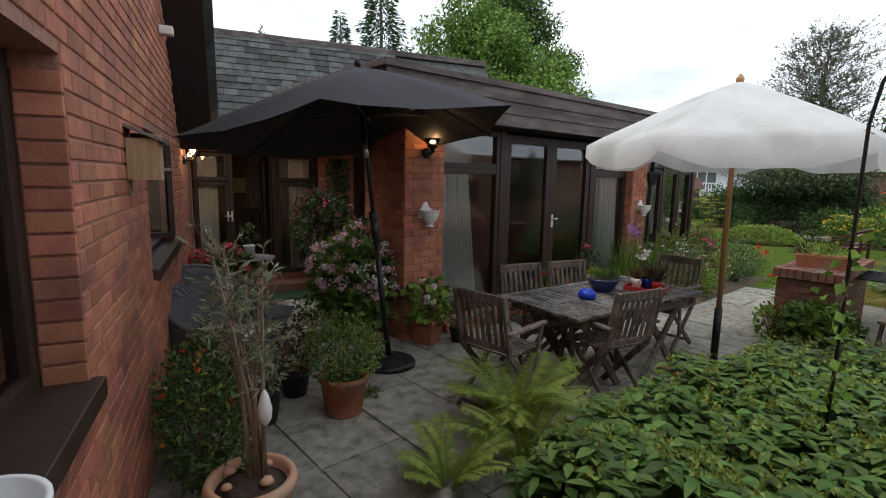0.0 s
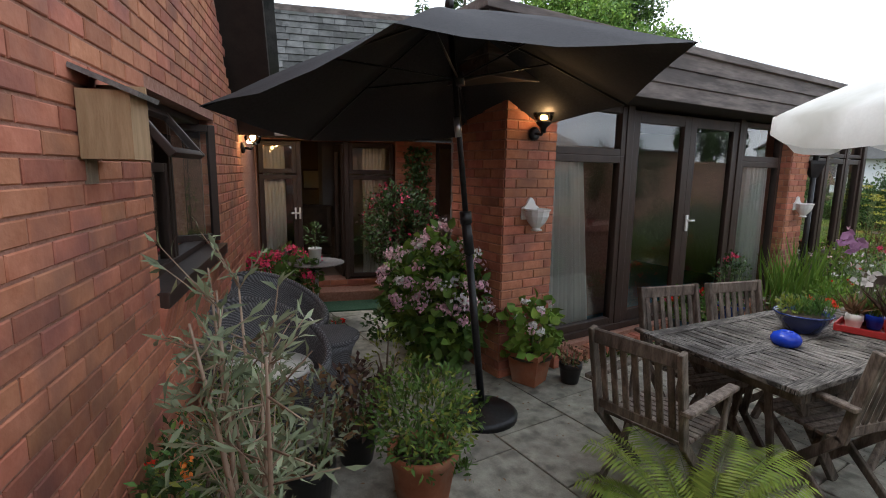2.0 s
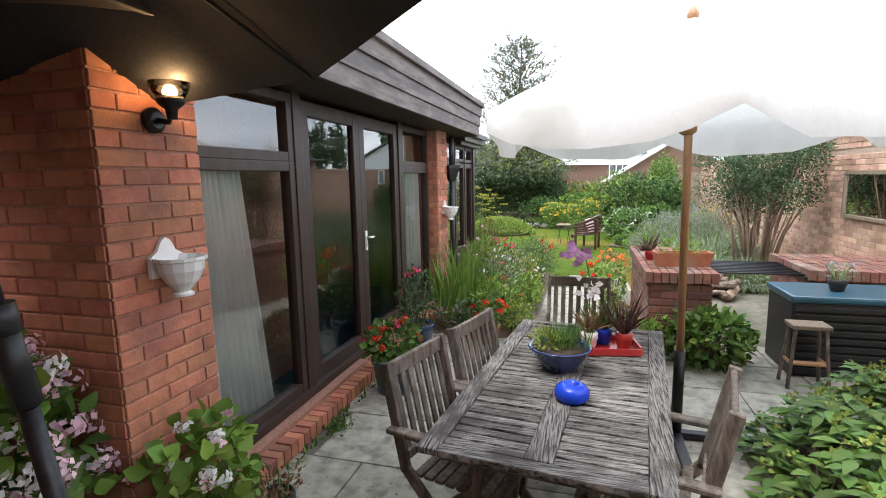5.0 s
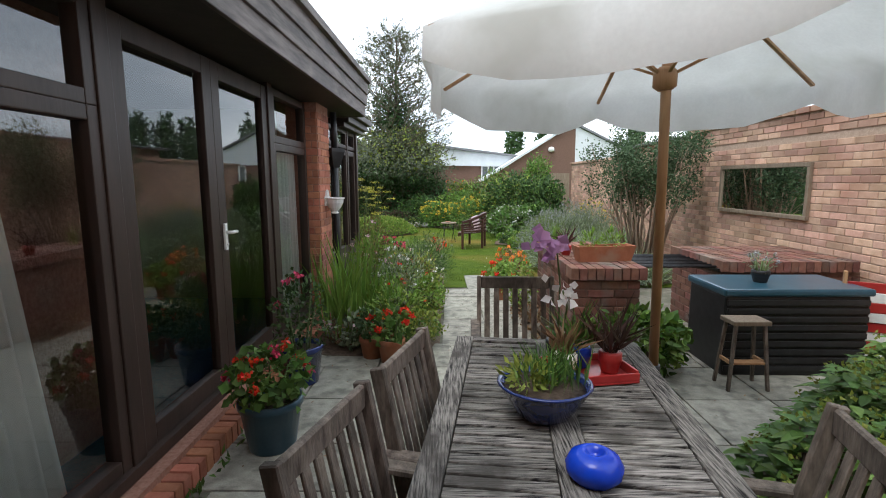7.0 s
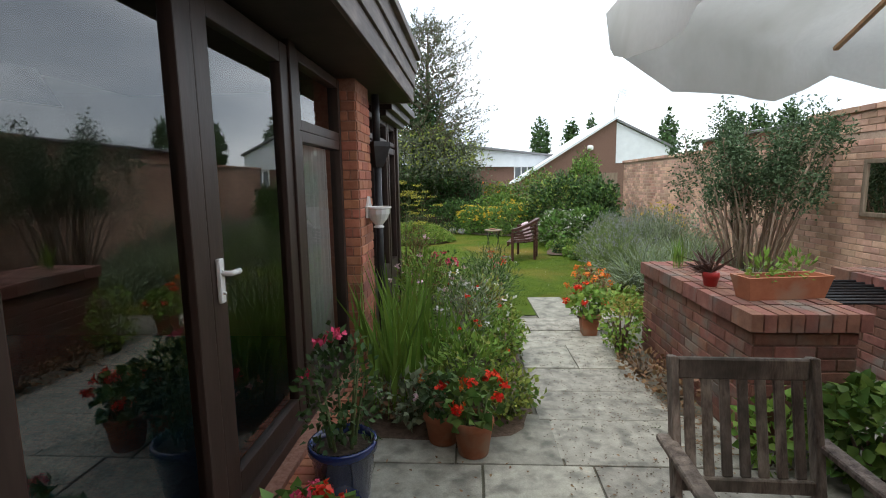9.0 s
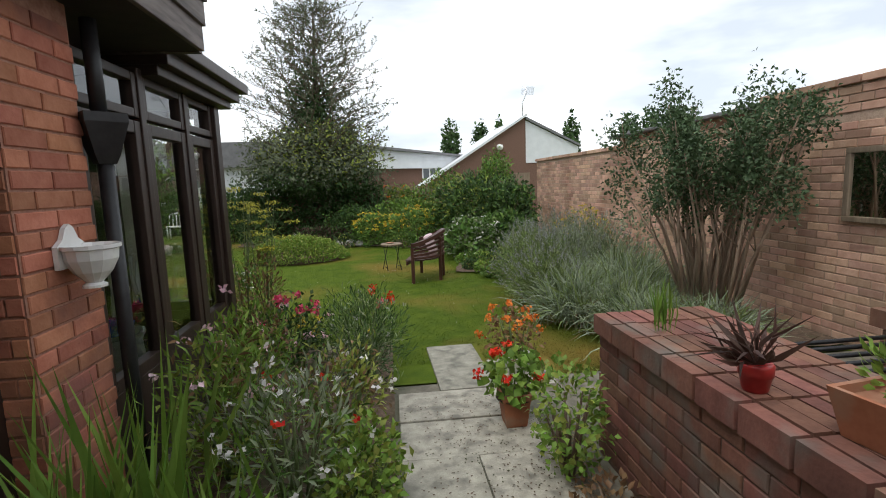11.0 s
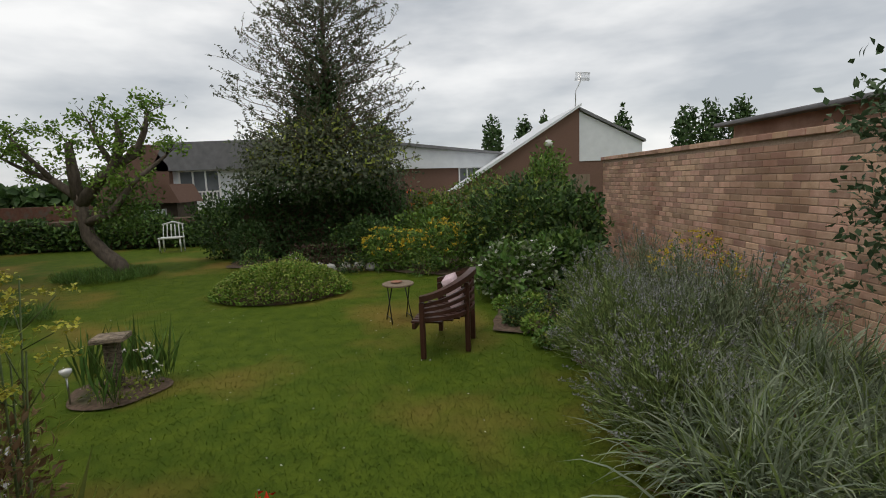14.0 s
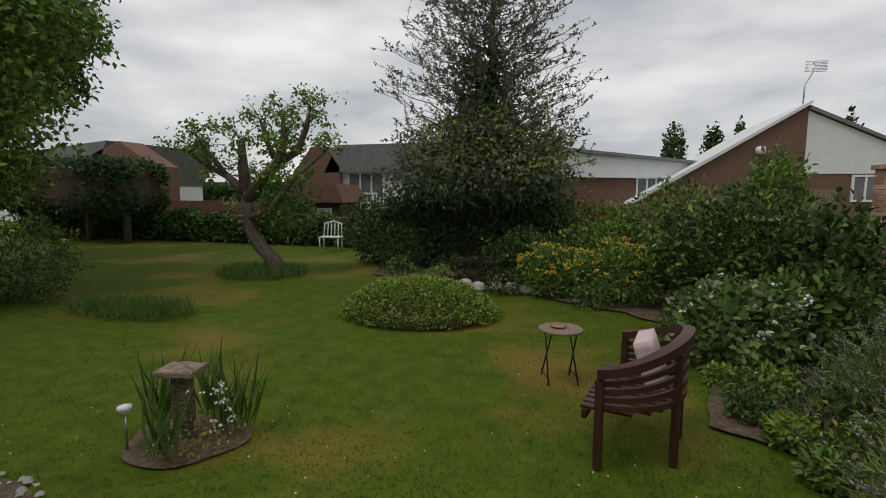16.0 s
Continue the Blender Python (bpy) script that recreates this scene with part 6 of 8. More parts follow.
def fern(at, count, length, label, seed):
    t = thing("fern", pose(*at), label, "fern")
    r = random.Random(seed)
    bm, P, D, up = B(), [], [], []
    for k in range(count):
        a, ln, el = r.uniform(0, 6.28), length * r.uniform(0.65, 1.1), r.uniform(1.15, 1.5)
        pts, p, e = [], Vector((math.cos(a) * 0.04, math.sin(a) * 0.04, 0.02)), el
        for i in range(15):
            pts.append(p.copy())
            p = p + Vector((math.cos(a) * math.cos(e), math.sin(a) * math.cos(e), math.sin(e))) * ln / 14
            e -= 0.085 + 0.03 * i / 14
        tube(bm, pts, [0.004 - 0.0035 * i / 15 for i in range(15)], 4, False)
        side = Vector((-math.sin(a), math.cos(a), 0))
        for i in range(2, 15):
            tg = (pts[i] - pts[i - 1]).normalized()
            w = ln * 0.17 * math.sin(math.pi * (0.12 + 0.88 * (1 - i / 15))) + 0.012
            for h in range(3):
                q = pts[i - 1].lerp(pts[i], h / 3)
                for s in (-1, 1):
                    P.append(tuple(q))
                    D.append(tuple(side * s + tg * 0.35 + Vector((0, 0, -0.12))))
                    up.append(tuple(tg.cross(side)))
    part("rachis", bm, STEM, t)
    n = len(P)
    per = 13 * 6
    lens = np.array([length * 0.17 * math.sin(math.pi * (0.12 + 0.88 * (1 - (2 + (i % per) // 6) / 15))) + 0.02 for i in range(n)])
    part("frond", leaf_mesh("fronds", P, D, up, lens, 0.013, L_FERN, 0.05, 0.12), L_FERN, t, kind="stuff")
    return t


L_FERN = leafmat("fern_green", (0.15, 0.22, 0.03), (0.27, 0.32, 0.06), 0.25)
fern((2.16, -1.05, 0), 30, 0.66, "large yellow-green fern at the paving's edge", 3)
fern((2.48, -1.35, 0), 20, 0.56, "yellow-green fern beside the leafy bed", 5)
fern((2.35, -1.85, 0), 12, 0.45, "small fern spilling onto the paving", 8)
hk = thing("hanging_hook", pose(3.73, -0.40, 0), "tall black shepherd's crook with a twining stem", "garden hook")
pts = [(0, 0, 0), (0, 0, 1.0), (0, 0, 2.05), (0.03, 0, 2.25), (0.10, 0, 2.38), (0.19, 0, 2.42), (0.27, 0, 2.36), (0.29, 0, 2.26)]
part("rod", tube(B(), pts, 0.009, 8), BLACKMETAL, hk)
bm = B()
tube(bm, [(0.012 * math.cos(k * 0.8), 0.012 * math.sin(k * 0.8), k * 0.055) for k in range(26)], 0.004, 5)
part("twining_stem", bm, TWIG, hk)
P = [(RNG.normal(0, 0.05), RNG.normal(0, 0.05), RNG.uniform(0.6, 1.5)) for k in range(46)]
part("foliage", leaf_mesh("foliage", P, unit(46), unit(46) + np.array([0, 0, 1]), 0.07, 0.055, L_BRIGHT), L_BRIGHT, hk, kind="stuff")
shrub("bramble", (3.05, 2.72, 0.0), (0.34, 0.24, 0.26), 520, 0.085, 0.06, L_MID, "broad-leaved plant at the foot of the barbecue", "plant", seed=14.0, extra=((L_BRIGHT, 0.4),))
shrub("bramble", (2.62, 2.84, 0.0), (0.2, 0.14, 0.2), 200, 0.07, 0.05, L_BRIGHT, "young leafy plant at the foot of the barbecue", "plant", seed=15.0)


# ---- flower bed beside the path ----
def blades(name, at, n, length, width, spread, mat, label, category="plant", lean=0.25, group=""):
    t = thing(name, pose(*at), label, category, group)
    P = np.stack([RNG.normal(0, spread, n), RNG.normal(0, spread, n), np.zeros(n)], 1)
    D = np.stack([RNG.normal(0, lean, n) + P[:, 0] * 0.8, RNG.normal(0, lean, n) + P[:, 1] * 0.8, np.ones(n)], 1)
    part("foliage", leaf_mesh("foliage", P, D, unit(n) * np.array([1, 1, 0.1]), length, width, mat, 0.12, 0.12), mat, t, kind="stuff")
    return t


bm = B()
nx, ny = 14, 30
gv = [[bm.verts.new((0.16 + 1.24 * i / nx, 2.98 + 4.0 * j / ny, -0.012 + (0.085 + 0.025 * noise.noise(Vector((i * 0.9, j * 0.9, 0)))) * math.sin(math.pi * i / nx) ** 0.6 * min(1, j / 4, (ny - j) / 4))) for j in range(ny + 1)] for i in range(nx + 1)]
for i in range(nx):
    for j in range(ny):
        bm.faces.new((gv[i][j], gv[i + 1][j], gv[i + 1][j + 1], gv[i][j + 1])).smooth = True
single("bed_path", bm, BED, None, "dark soil of the flower bed beside the path", "soil", kind="structure")
blades("iris", (0.48, 3.45, 0.03), 70, 0.80, 0.035, 0.10, L_BRIGHT, "clump of upright sword-shaped iris leaves", "iris", 0.16)
blades("iris", (0.40, 3.95, 0.03), 60, 0.88, 0.038, 0.10, L_BRIGHT, "clump of upright sword-shaped iris leaves", "iris", 0.15)
blades("iris", (0.75, 3.85, 0.03), 46, 0.62, 0.03, 0.08, L_BRIGHT, "clump of upright sword-shaped iris leaves", "iris", 0.2)
for x, y, rx, ry, rz, n, L, W, m, lab, fl, ex in (
        (0.95, 3.55, 0.28, 0.25, 0.28, 600, 0.07, 0.025, L_BRIGHT, "loose leafy perennial in the flower bed", ((P_RED, 5, 8, 0.02, 0.02),), ((L_YELLOW, 0.3),)),
        (1.22, 3.35, 0.2, 0.22, 0.17, 500, 0.045, 0.03, L_YELLOW, "low yellow-green herb at the path's edge", (), ((L_MID, 0.4),)),
        (0.62, 3.25, 0.25, 0.2, 0.16, 420, 0.06, 0.035, L_GREY, "low grey-green leaves at the front of the bed", ((P_PINK, 4, 8, 0.03, 0.03),), ((L_BROWN, 0.3),)),
        (0.95, 4.35, 0.3, 0.34, 0.40, 560, 0.08, 0.016, L_GREY, "tall grey-stemmed campion with white flowers", ((P_WHITE, 26, 5, 0.03, 0.022), (P_RED, 4, 5, 0.03, 0.02)), ((L_MID, 0.5),)),
        (1.25, 4.35, 0.2, 0.3, 0.24, 650, 0.05, 0.03, L_BRIGHT, "bushy yellow-green perennial by the path", (), ((L_YELLOW, 0.6),)),
        (0.55, 4.75, 0.3, 0.35, 0.45, 800, 0.08, 0.02, L_BRIGHT, "tall leafy perennial stems in the bed", ((P_PINK, 8, 8, 0.03, 0.03),), ((L_YELLOW, 0.4), (L_BROWN, 0.15))),
        (1.1, 5.05, 0.26, 0.28, 0.32, 650, 0.06, 0.02, L_YELLOW, "yellow-green feathery perennial beside the path", ((P_WHITE, 12, 5, 0.03, 0.02),), ((L_BROWN, 0.3),)),
        (0.5, 5.5, 0.3, 0.3, 0.42, 700, 0.07, 0.02, L_BRIGHT, "tall mixed perennial with pale seed heads", ((P_PINK, 10, 6, 0.025, 0.03),), ((L_BROWN, 0.6),)),
        (1.18, 5.85, 0.34, 0.36, 0.40, 1900, 0.075, 0.008, L_DARK, "rounded dark green lavender bush", ((P_MAUVE, 16, 8, 0.015, 0.02),), ((L_GREY, 0.3),)),
        (0.62, 6.2, 0.26, 0.24, 0.34, 520, 0.05, 0.03, L_DARK, "pink rose bush in the flower bed", ((P_HOT, 9, 24, 0.035, 0.045), (P_PINK, 6, 18, 0.035, 0.04)), ()),
        (1.2, 6.5, 0.3, 0.22, 0.26, 900, 0.11, 0.007, L_MID, "fine grassy lavender at the bed's end", ((P_YELLOW, 4, 8, 0.02, 0.02), (P_WHITE, 6, 5, 0.02, 0.02)), ()),
        (0.55, 6.75, 0.22, 0.16, 0.18, 360, 0.06, 0.035, L_YELLOW, "yellow flowering perennial at the bed's end", ((P_YELLOW, 12, 16, 0.03, 0.04),), ()),
        (0.22, 6.9, 0.2, 0.2, 0.5, 460, 0.06, 0.02, L_BROWN, "dry brown seed-headed perennial by the sunroom", (), ((L_YELLOW, 0.2),))):
    shrub("perennial", (x, y, 0.03), (rx, ry, rz), n, L, W, m, lab, "perennial", height=rz * 0.9, seed=x * 7 + y, flowers=fl, extra=ex, twig=STEM, stems=9, lift=0.6, rough=0.4, inner=0.25)
for k, (x, y) in enumerate(((1.28, 6.72), (1.38, 6.68), (1.22, 6.78))):
    t = thing("red_hot_poker", pose(x, y, 0.0), "scarlet flower spike on a thin stem", "flower", "scarlet flower spikes")
    part("stem", tube(B(), [(0, 0, 0), (0.02, 0, 0.42 + 0.06 * k)], 0.005, 5), STEM, t)
    P = np.array([(0.02 + RNG.normal(0, 0.015), RNG.normal(0, 0.015), 0.42 + 0.06 * k + RNG.uniform(-0.02, 0.08)) for q in range(34)])
    part("flower", leaf_mesh("flower", P, unit(34), unit(34), 0.035, 0.025, P_RED if k else P_HOT), P_RED, t, kind="stuff")


def fennel(at, h, seed):
    t = thing("fennel", pose(*at), "tall fennel with flat yellow flower heads", "fennel", "fennel stems by the sunroom")
    r = random.Random(seed)
    bm, P, F = B(), [], []
    for k in range(5):
        a = r.uniform(0, 6.28)
        e = Vector((math.cos(a) * 0.25 * r.random(), math.sin(a) * 0.25 * r.random(), h * r.uniform(0.7, 1)))
        tube(bm, [(0.02 * k, 0, 0), e * 0.5 + Vector((0, 0, 0.02)), e], [0.007, 0.005, 0.003], 5)
        for j in range(3):
            u = e + Vector((r.uniform(-0.16, 0.16), r.uniform(-0.16, 0.16), r.uniform(-0.22, 0.05)))
            tube(bm, [e * r.uniform(0.75, 0.95), u], 0.0025, 4)
            for q in range(44):
                b, rr = r.uniform(0, 6.28), 0.075 * r.random() ** 0.5
                F.append((u.x + math.cos(b) * rr, u.y + math.sin(b) * rr, u.z + 0.02 + r.uniform(-0.01, 0.01)))
        for q in range(60):
            p = e * r.uniform(0.1, 0.85)
            P.append((p.x + r.gauss(0, 0.06), p.y + r.gauss(0, 0.06), p.z + r.gauss(0, 0.04)))
    part("stem", bm, STEM, t, kind="stuff")
    part("foliage", leaf_mesh("foliage", P, unit(len(P)) + np.array([0, 0, 0.6]), unit(len(P)), 0.11, 0.005, L_YELLOW), L_YELLOW, t, kind="stuff")
    part("flower_head", leaf_mesh("flower_heads", F, unit(len(F)), np.tile([0, 0, 1], (len(F), 1)), 0.02, 0.018, L_UMBEL), L_UMBEL, t, kind="stuff")


for k, (x, y, h) in enumerate(((0.20, 6.98, 1.5), (0.05, 6.85, 1.6))):
    fennel((x, y, 0), h, 20 + k)
blades("yucca", (0.20, 7.0, 0), 60, 0.55, 0.035, 0.05, L_YELLOW, "spiky yellow-green yucca by the sunroom", "yucca", 0.7)
for x, y in ((2.30, 4.55), (2.34, 4.1), (2.42, 3.65)):
    shrub("perennial", (x, y, 0.02), (0.18, 0.26, 0.30 if y > 4.3 else 0.10), 420 if y > 4.3 else 160, 0.05, 0.03, L_BRIGHT if y > 4.3 else L_BROWN, "straggling leafy plant along the barbecue" if y > 4.3 else "dead brown leaves and stems along the barbecue", "plant", height=0.3 if y > 4.3 else 0.06, seed=x * 9, extra=((L_YELLOW, 0.4),) if y > 4.3 else (), stems=10)
lit = thing("leaf_litter", None, "dry brown leaves and grit scattered on the paving", "leaf litter", kind="stuff")
n = 1300
P = np.stack([np.concatenate([RNG.uniform(2.28, 2.5, 500), RNG.uniform(-1.5, 4.5, 800)]), np.concatenate([RNG.uniform(2.9, 5.0, 500), RNG.uniform(-3.0, 3.2, 800)]), np.full(n, 0.028)], 1)
ok = ~((P[:, 0] < 0.3) & (P[:, 1] > -0.5))
P = P[ok]
P[:, 2] = 0.007
part("leaf", leaf_mesh("leaf", P, unit(len(P)) * np.array([1, 1, 0.15]), np.tile([0, 0, 1], (len(P), 1)) + unit(len(P)) * 0.2, 0.03, 0.015, L_BROWN, 0.1, 0.02), L_BROWN, lit, kind="stuff")
gt = thing("path_grit", None, "dark grit and leaf crumbs lying on the path slabs", "grit", kind="stuff")
n = 2600
P = np.stack([1.42 + 0.95 * RNG.random(n) ** 0.6, RNG.uniform(0.6, 5.6, n), np.full(n, 0.008)], 1)
part("crumb", leaf_mesh("crumb", P, unit(n) * np.array([1, 1, 0.1]), np.tile([0, 0, 1], (n, 1)) + unit(n) * 0.2, 0.016, 0.010, BED, 0.1, 0.02), BED, gt, kind="stuff")
mo = thing("joint_weeds", None, "small green weeds along the paving joints and step", "weeds", kind="stuff")
P = np.concatenate([np.stack([RNG.normal(0.26, 0.02, 200), RNG.uniform(0.2, 4.0, 200), np.full(200, 0.004)], 1), np.stack([RNG.normal(0.3, 0.05, 90), RNG.normal(0.9, 0.06, 90), np.full(90, 0.004)], 1), np.stack([RNG.normal(1.0, 0.05, 60), RNG.normal(-1.5, 0.05, 60), np.full(60, 0.004)], 1)])
part("foliage", leaf_mesh("foliage", P, unit(len(P)) + np.array([0, 0, 0.8]), unit(len(P)), 0.06, 0.02, L_MID), L_MID, mo, kind="stuff")

# ---- log pile and shrub by the wall ----
rl = random.Random(6)


def split_log(c, d, r):
    """A split, weathered length of wood: an uneven outline that changes along it."""
    bm, rings, n = B(), [], 9
    side = d.orthogonal().normalized()
    other = d.normalized().cross(side)
    shape = [rl.uniform(0.75, 1.1) for k in range(n)]
    for i in range(6):
        u = -1 + 2 * i / 5
        p = c + d * u + side * rl.uniform(-0.012, 0.012)
        rings.append([bm.verts.new(p + (side * math.cos(k * 2 * math.pi / n) + other * math.sin(k * 2 * math.pi / n)) * r * shape[k] * rl.uniform(0.93, 1.06) + d * rl.uniform(-0.06, 0.06)) for k in range(n)])
    for a, b in zip(rings, rings[1:]):
        for k in range(n):
            bm.faces.new((a[k], a[(k + 1) % n], b[(k + 1) % n], b[k]))
    bm.faces.new(rings[0][::-1])
    bm.faces.new(rings[-1])
    return bm


for k in range(48):
    a = rl.uniform(-0.5, 0.7) + (1.2 if k % 3 == 0 else 0)
    c = Vector((3.62 + rl.uniform(-0.3, 0.45) * (1 - k / 60), 5.62 + rl.uniform(-0.34, 0.34) * (1 - k / 60), 0.045 + 0.05 * (k // 7)))
    d = Vector((math.cos(a), math.sin(a), rl.uniform(-0.25, 0.35))) * rl.uniform(0.09, 0.2)
    single("log", split_log(c, d, rl.uniform(0.028, 0.06)), DRYWOOD if k % 3 else BARK_PALE, None, "split weathered log in an untidy pile", "log", "logs in the pile by the barbecue")
bs = thing("multi_stemmed_shrub", pose(4.52, 6.72, 0), "tall privet with many bare brown stems and a dark green top", "shrub")
bm = B()
rr = random.Random(9)
tips = []
for k in range(44):
    a, sp = rr.uniform(0, 6.28), rr.uniform(0.15, 0.95)
    b = Vector((math.cos(a) * 0.22 * rr.random(), math.sin(a) * 0.3 * rr.random(), -0.02))
    e = Vector((math.cos(a) * sp * 0.85, math.sin(a) * sp * 1.0, rr.uniform(1.25, 2.0) + 0.35 * rr.random() ** 3))
    m = b.lerp(e, 0.45) + Vector((rr.uniform(-0.08, 0.08), rr.uniform(-0.08, 0.08), 0.12))
    tube(bm, [b, m, e], [rr.uniform(0.014, 0.03), 0.014, 0.006], 6)
    tips.append(e)
    for j in range(3):
        f = m.lerp(e, rr.uniform(0.1, 0.9))
        tube(bm, [f, f + Vector((rr.uniform(-0.25, 0.25), rr.uniform(-0.25, 0.25), rr.uniform(0.2, 0.45)))], [0.006, 0.003], 4)
part("stem", bm, BARK_PALE, bs, kind="stuff")
L_PRIVET = leafmat("privet_leaf", (0.045, 0.082, 0.036), (0.10, 0.15, 0.07))
P, Dd = [], []
for e in tips:
    c, d = crown(330, tuple(e + Vector((0, 0, 0.0))), (rr.uniform(0.12, 0.24), rr.uniform(0.12, 0.24), rr.uniform(0.2, 0.42)), 0.1, e.x * 5, 0.5)
    P.append(c)
    Dd.append(d)
P, Dd = np.concatenate(P), np.concatenate(Dd)
part("foliage", leaf_mesh("foliage", P, Dd * 0.6 + unit(len(P)) + np.array([0, 0, 0.3]), unit(len(P)) + np.array([0, 0, 0.8]), 0.05, 0.026, L_PRIVET), L_PRIVET, bs, kind="stuff")


def arching(name, P, D, length, width, mat, bend=0.9, steps=5):
    """Long blades from bases P along D that bow over under their weight."""
    n = len(P)
    P, D = np.array(P, float), np.array(D, float)
    D /= np.linalg.norm(D, axis=1, keepdims=True)
    S = np.cross(D, unit(n) * 0.5 + np.array([0, 0, 1]))
    S /= np.linalg.norm(S, axis=1, keepdims=True) + 1e-9
    L, W = length * RNG.uniform(0.6, 1.2, n), width * RNG.uniform(0.7, 1.2, n)
    bow = bend * RNG.uniform(0.4, 1.5, n)
    V = np.empty((n, 2 * steps + 1, 3))
    for i in range(steps + 1):
        if i == steps:
            V[:, 2 * steps] = P
            break
        w = W * (1 - (i / steps) ** 2) * 0.5
        V[:, 2 * i], V[:, 2 * i + 1] = P - S * w[:, None], P + S * w[:, None]
        P = P + D * (L / steps)[:, None]
        D = D + np.array([0, 0, -1.0]) * (bow / steps * (0.3 + 1.4 * i / steps))[:, None]
        D /= np.linalg.norm(D, axis=1, keepdims=True)
    F = []
    for i in range(steps - 1):
        F += [(2 * i, 2 * i + 1, 2 * i + 3), (2 * i, 2 * i + 3, 2 * i + 2)]
    F.append((2 * steps - 2, 2 * steps - 1, 2 * steps))
    idx = (np.arange(n)[:, None, None] * (2 * steps + 1) + np.array(F)[None]).reshape(-1, 3)
    V[:, :, 2] = np.maximum(V[:, :, 2], 0.01)
    me = bpy.data.meshes.new(name)
    me.from_pydata(V.reshape(-1, 3).tolist(), [], idx.tolist())
    me.materials.append(mat)
    return me


def lavender(at, n, h, spread, mat, label, name="lavender", spikes=60, flower=None):
    """A dome of thin stalks set with narrow leaves, the outer ones ending in flower spikes."""
    t = thing(name, pose(*at), label, "shrub")
    m = spikes * 3
    a, e = RNG.uniform(0, 6.28, m), RNG.uniform(0.12, 1.5, m)
    top = np.stack([np.cos(a) * np.cos(e) * spread * 1.2, np.sin(a) * np.cos(e) * spread * 1.2, h * (0.12 + np.sin(e)) * RNG.uniform(0.75, 1.12, m)], 1)
    top[:, 2] = np.maximum(top[:, 2], 0.05)
    base = top * np.array([0.25, 0.25, 0.05])
    k = RNG.integers(0, m, n)
    u = RNG.uniform(0.3, 1.0, n)[:, None]
    P = base[k] + (top[k] - base[k]) * u + RNG.normal(0, 0.012, (n, 3))
    D = (top[k] - base[k]) / (np.linalg.norm(top[k] - base[k], axis=1, keepdims=True)) + unit(n) * 0.75
    P[:, 2] = np.maximum(P[:, 2], 0.01)
    part("foliage", leaf_mesh("foliage", P, D, unit(n), 0.075, 0.012, mat, 0.1, 0.15), mat, t, kind="stuff")
    bm, F = B(), []
    for q in range(spikes):
        b, p = Vector(base[q]), Vector(top[q])
        d = (p - b).normalized()
        end = p + d * RNG.uniform(0.05, 0.16)
        tube(bm, [b, b.lerp(p, 0.5) + Vector((0, 0, 0.03)), end], 0.0026, 3, False)
        for w in range(14):
            c = end - d * 0.006 * w
            F.append((c.x + RNG.normal(0, 0.006), c.y + RNG.normal(0, 0.006), c.z))
    part("stalk", bm, STEM, t, kind="stuff")
    fm = flower or P_MAUVE
    part("flower_spike", leaf_mesh("flower_spike", F, unit(len(F)) + np.array([0, 0, 0.6]), unit(len(F)), 0.022, 0.011, fm), fm, t, kind="stuff")
    return t


for k, (x, y, h, s) in enumerate(((3.5, 9.35, 0.66, 0.5), (3.95, 8.9, 0.74, 0.55), (3.8, 10.1, 0.62, 0.45), (4.4, 9.9, 0.74, 0.55), (3.5, 8.5, 0.66, 0.5), (4.6, 11.2, 0.78, 0.6), (3.9, 11.0, 0.62, 0.45), (4.45, 9.1, 0.8, 0.5), (3.3, 8.0, 0.55, 0.42))):
    t = lavender((x, y, 0), 4200, h, s, L_GREY if k % 2 else L_SAGE, "grey-green lavender bush with faded mauve spikes", spikes=130)
for k, (x, y, h, s) in enumerate(((3.5, 7.35, 0.75, 0.45), (3.95, 7.1, 0.72, 0.45), (3.65, 7.8, 0.8, 0.45), (4.3, 7.7, 0.85, 0.5), (4.5, 8.4, 0.9, 0.5), (3.85, 6.55, 0.62, 0.4), (4.3, 6.3, 0.6, 0.4))):
    t = thing("ornamental_grass", pose(x, y, 0), "arching clump of silver-striped ornamental grass", "grass")
    for n, mat in ((900, L_SILVER), (520, L_SAGE), (150, L_BROWN)):
        P = np.stack([RNG.normal(0, s * 0.34, n), RNG.normal(0, s * 0.34, n), np.zeros(n)], 1)
        D = np.stack([P[:, 0] / s * 0.8 + RNG.normal(0, 0.65, n), P[:, 1] / s * 0.8 + RNG.normal(0, 0.65, n), np.ones(n) * (1 if mat is not L_BROWN else 0.5)], 1)
        part("blade", arching("blade", P, D, h * (0.82 if mat is not L_BROWN else 0.6), 0.019, mat, 2.0), mat, t, kind="stuff")
shrub("golden_shrub", (4.75, 10.3, 0), (0.4, 0.5, 0.5), 700, 0.05, 0.02, L_MID, "yellow-flowered bush against the brick wall", height=0.55, flowers=((P_YELLOW, 70, 10, 0.025, 0.04),), seed=3.3)
shrub("grey_shrub", (5.05, 9.2, 0), (0.3, 0.4, 0.5), 500, 0.06, 0.04, L_GREY, "grey-leaved shrub against the brick wall", height=0.55, seed=4.4)


# ---- lawn furniture ----
be = thing("curved_bench", pose(1.80, 10.20, 0, 0, 0, -12), "dark red hardwood curved garden bench with slatted back", "bench")


def rim(u, z, out=0.0):
    """The bench's outline: u from 0 to pi runs from one arm round the back to the other."""
    return Vector((math.sin(u) ** 0.75 * (0.50 + out), -math.cos(u) * (0.46 + out), z))


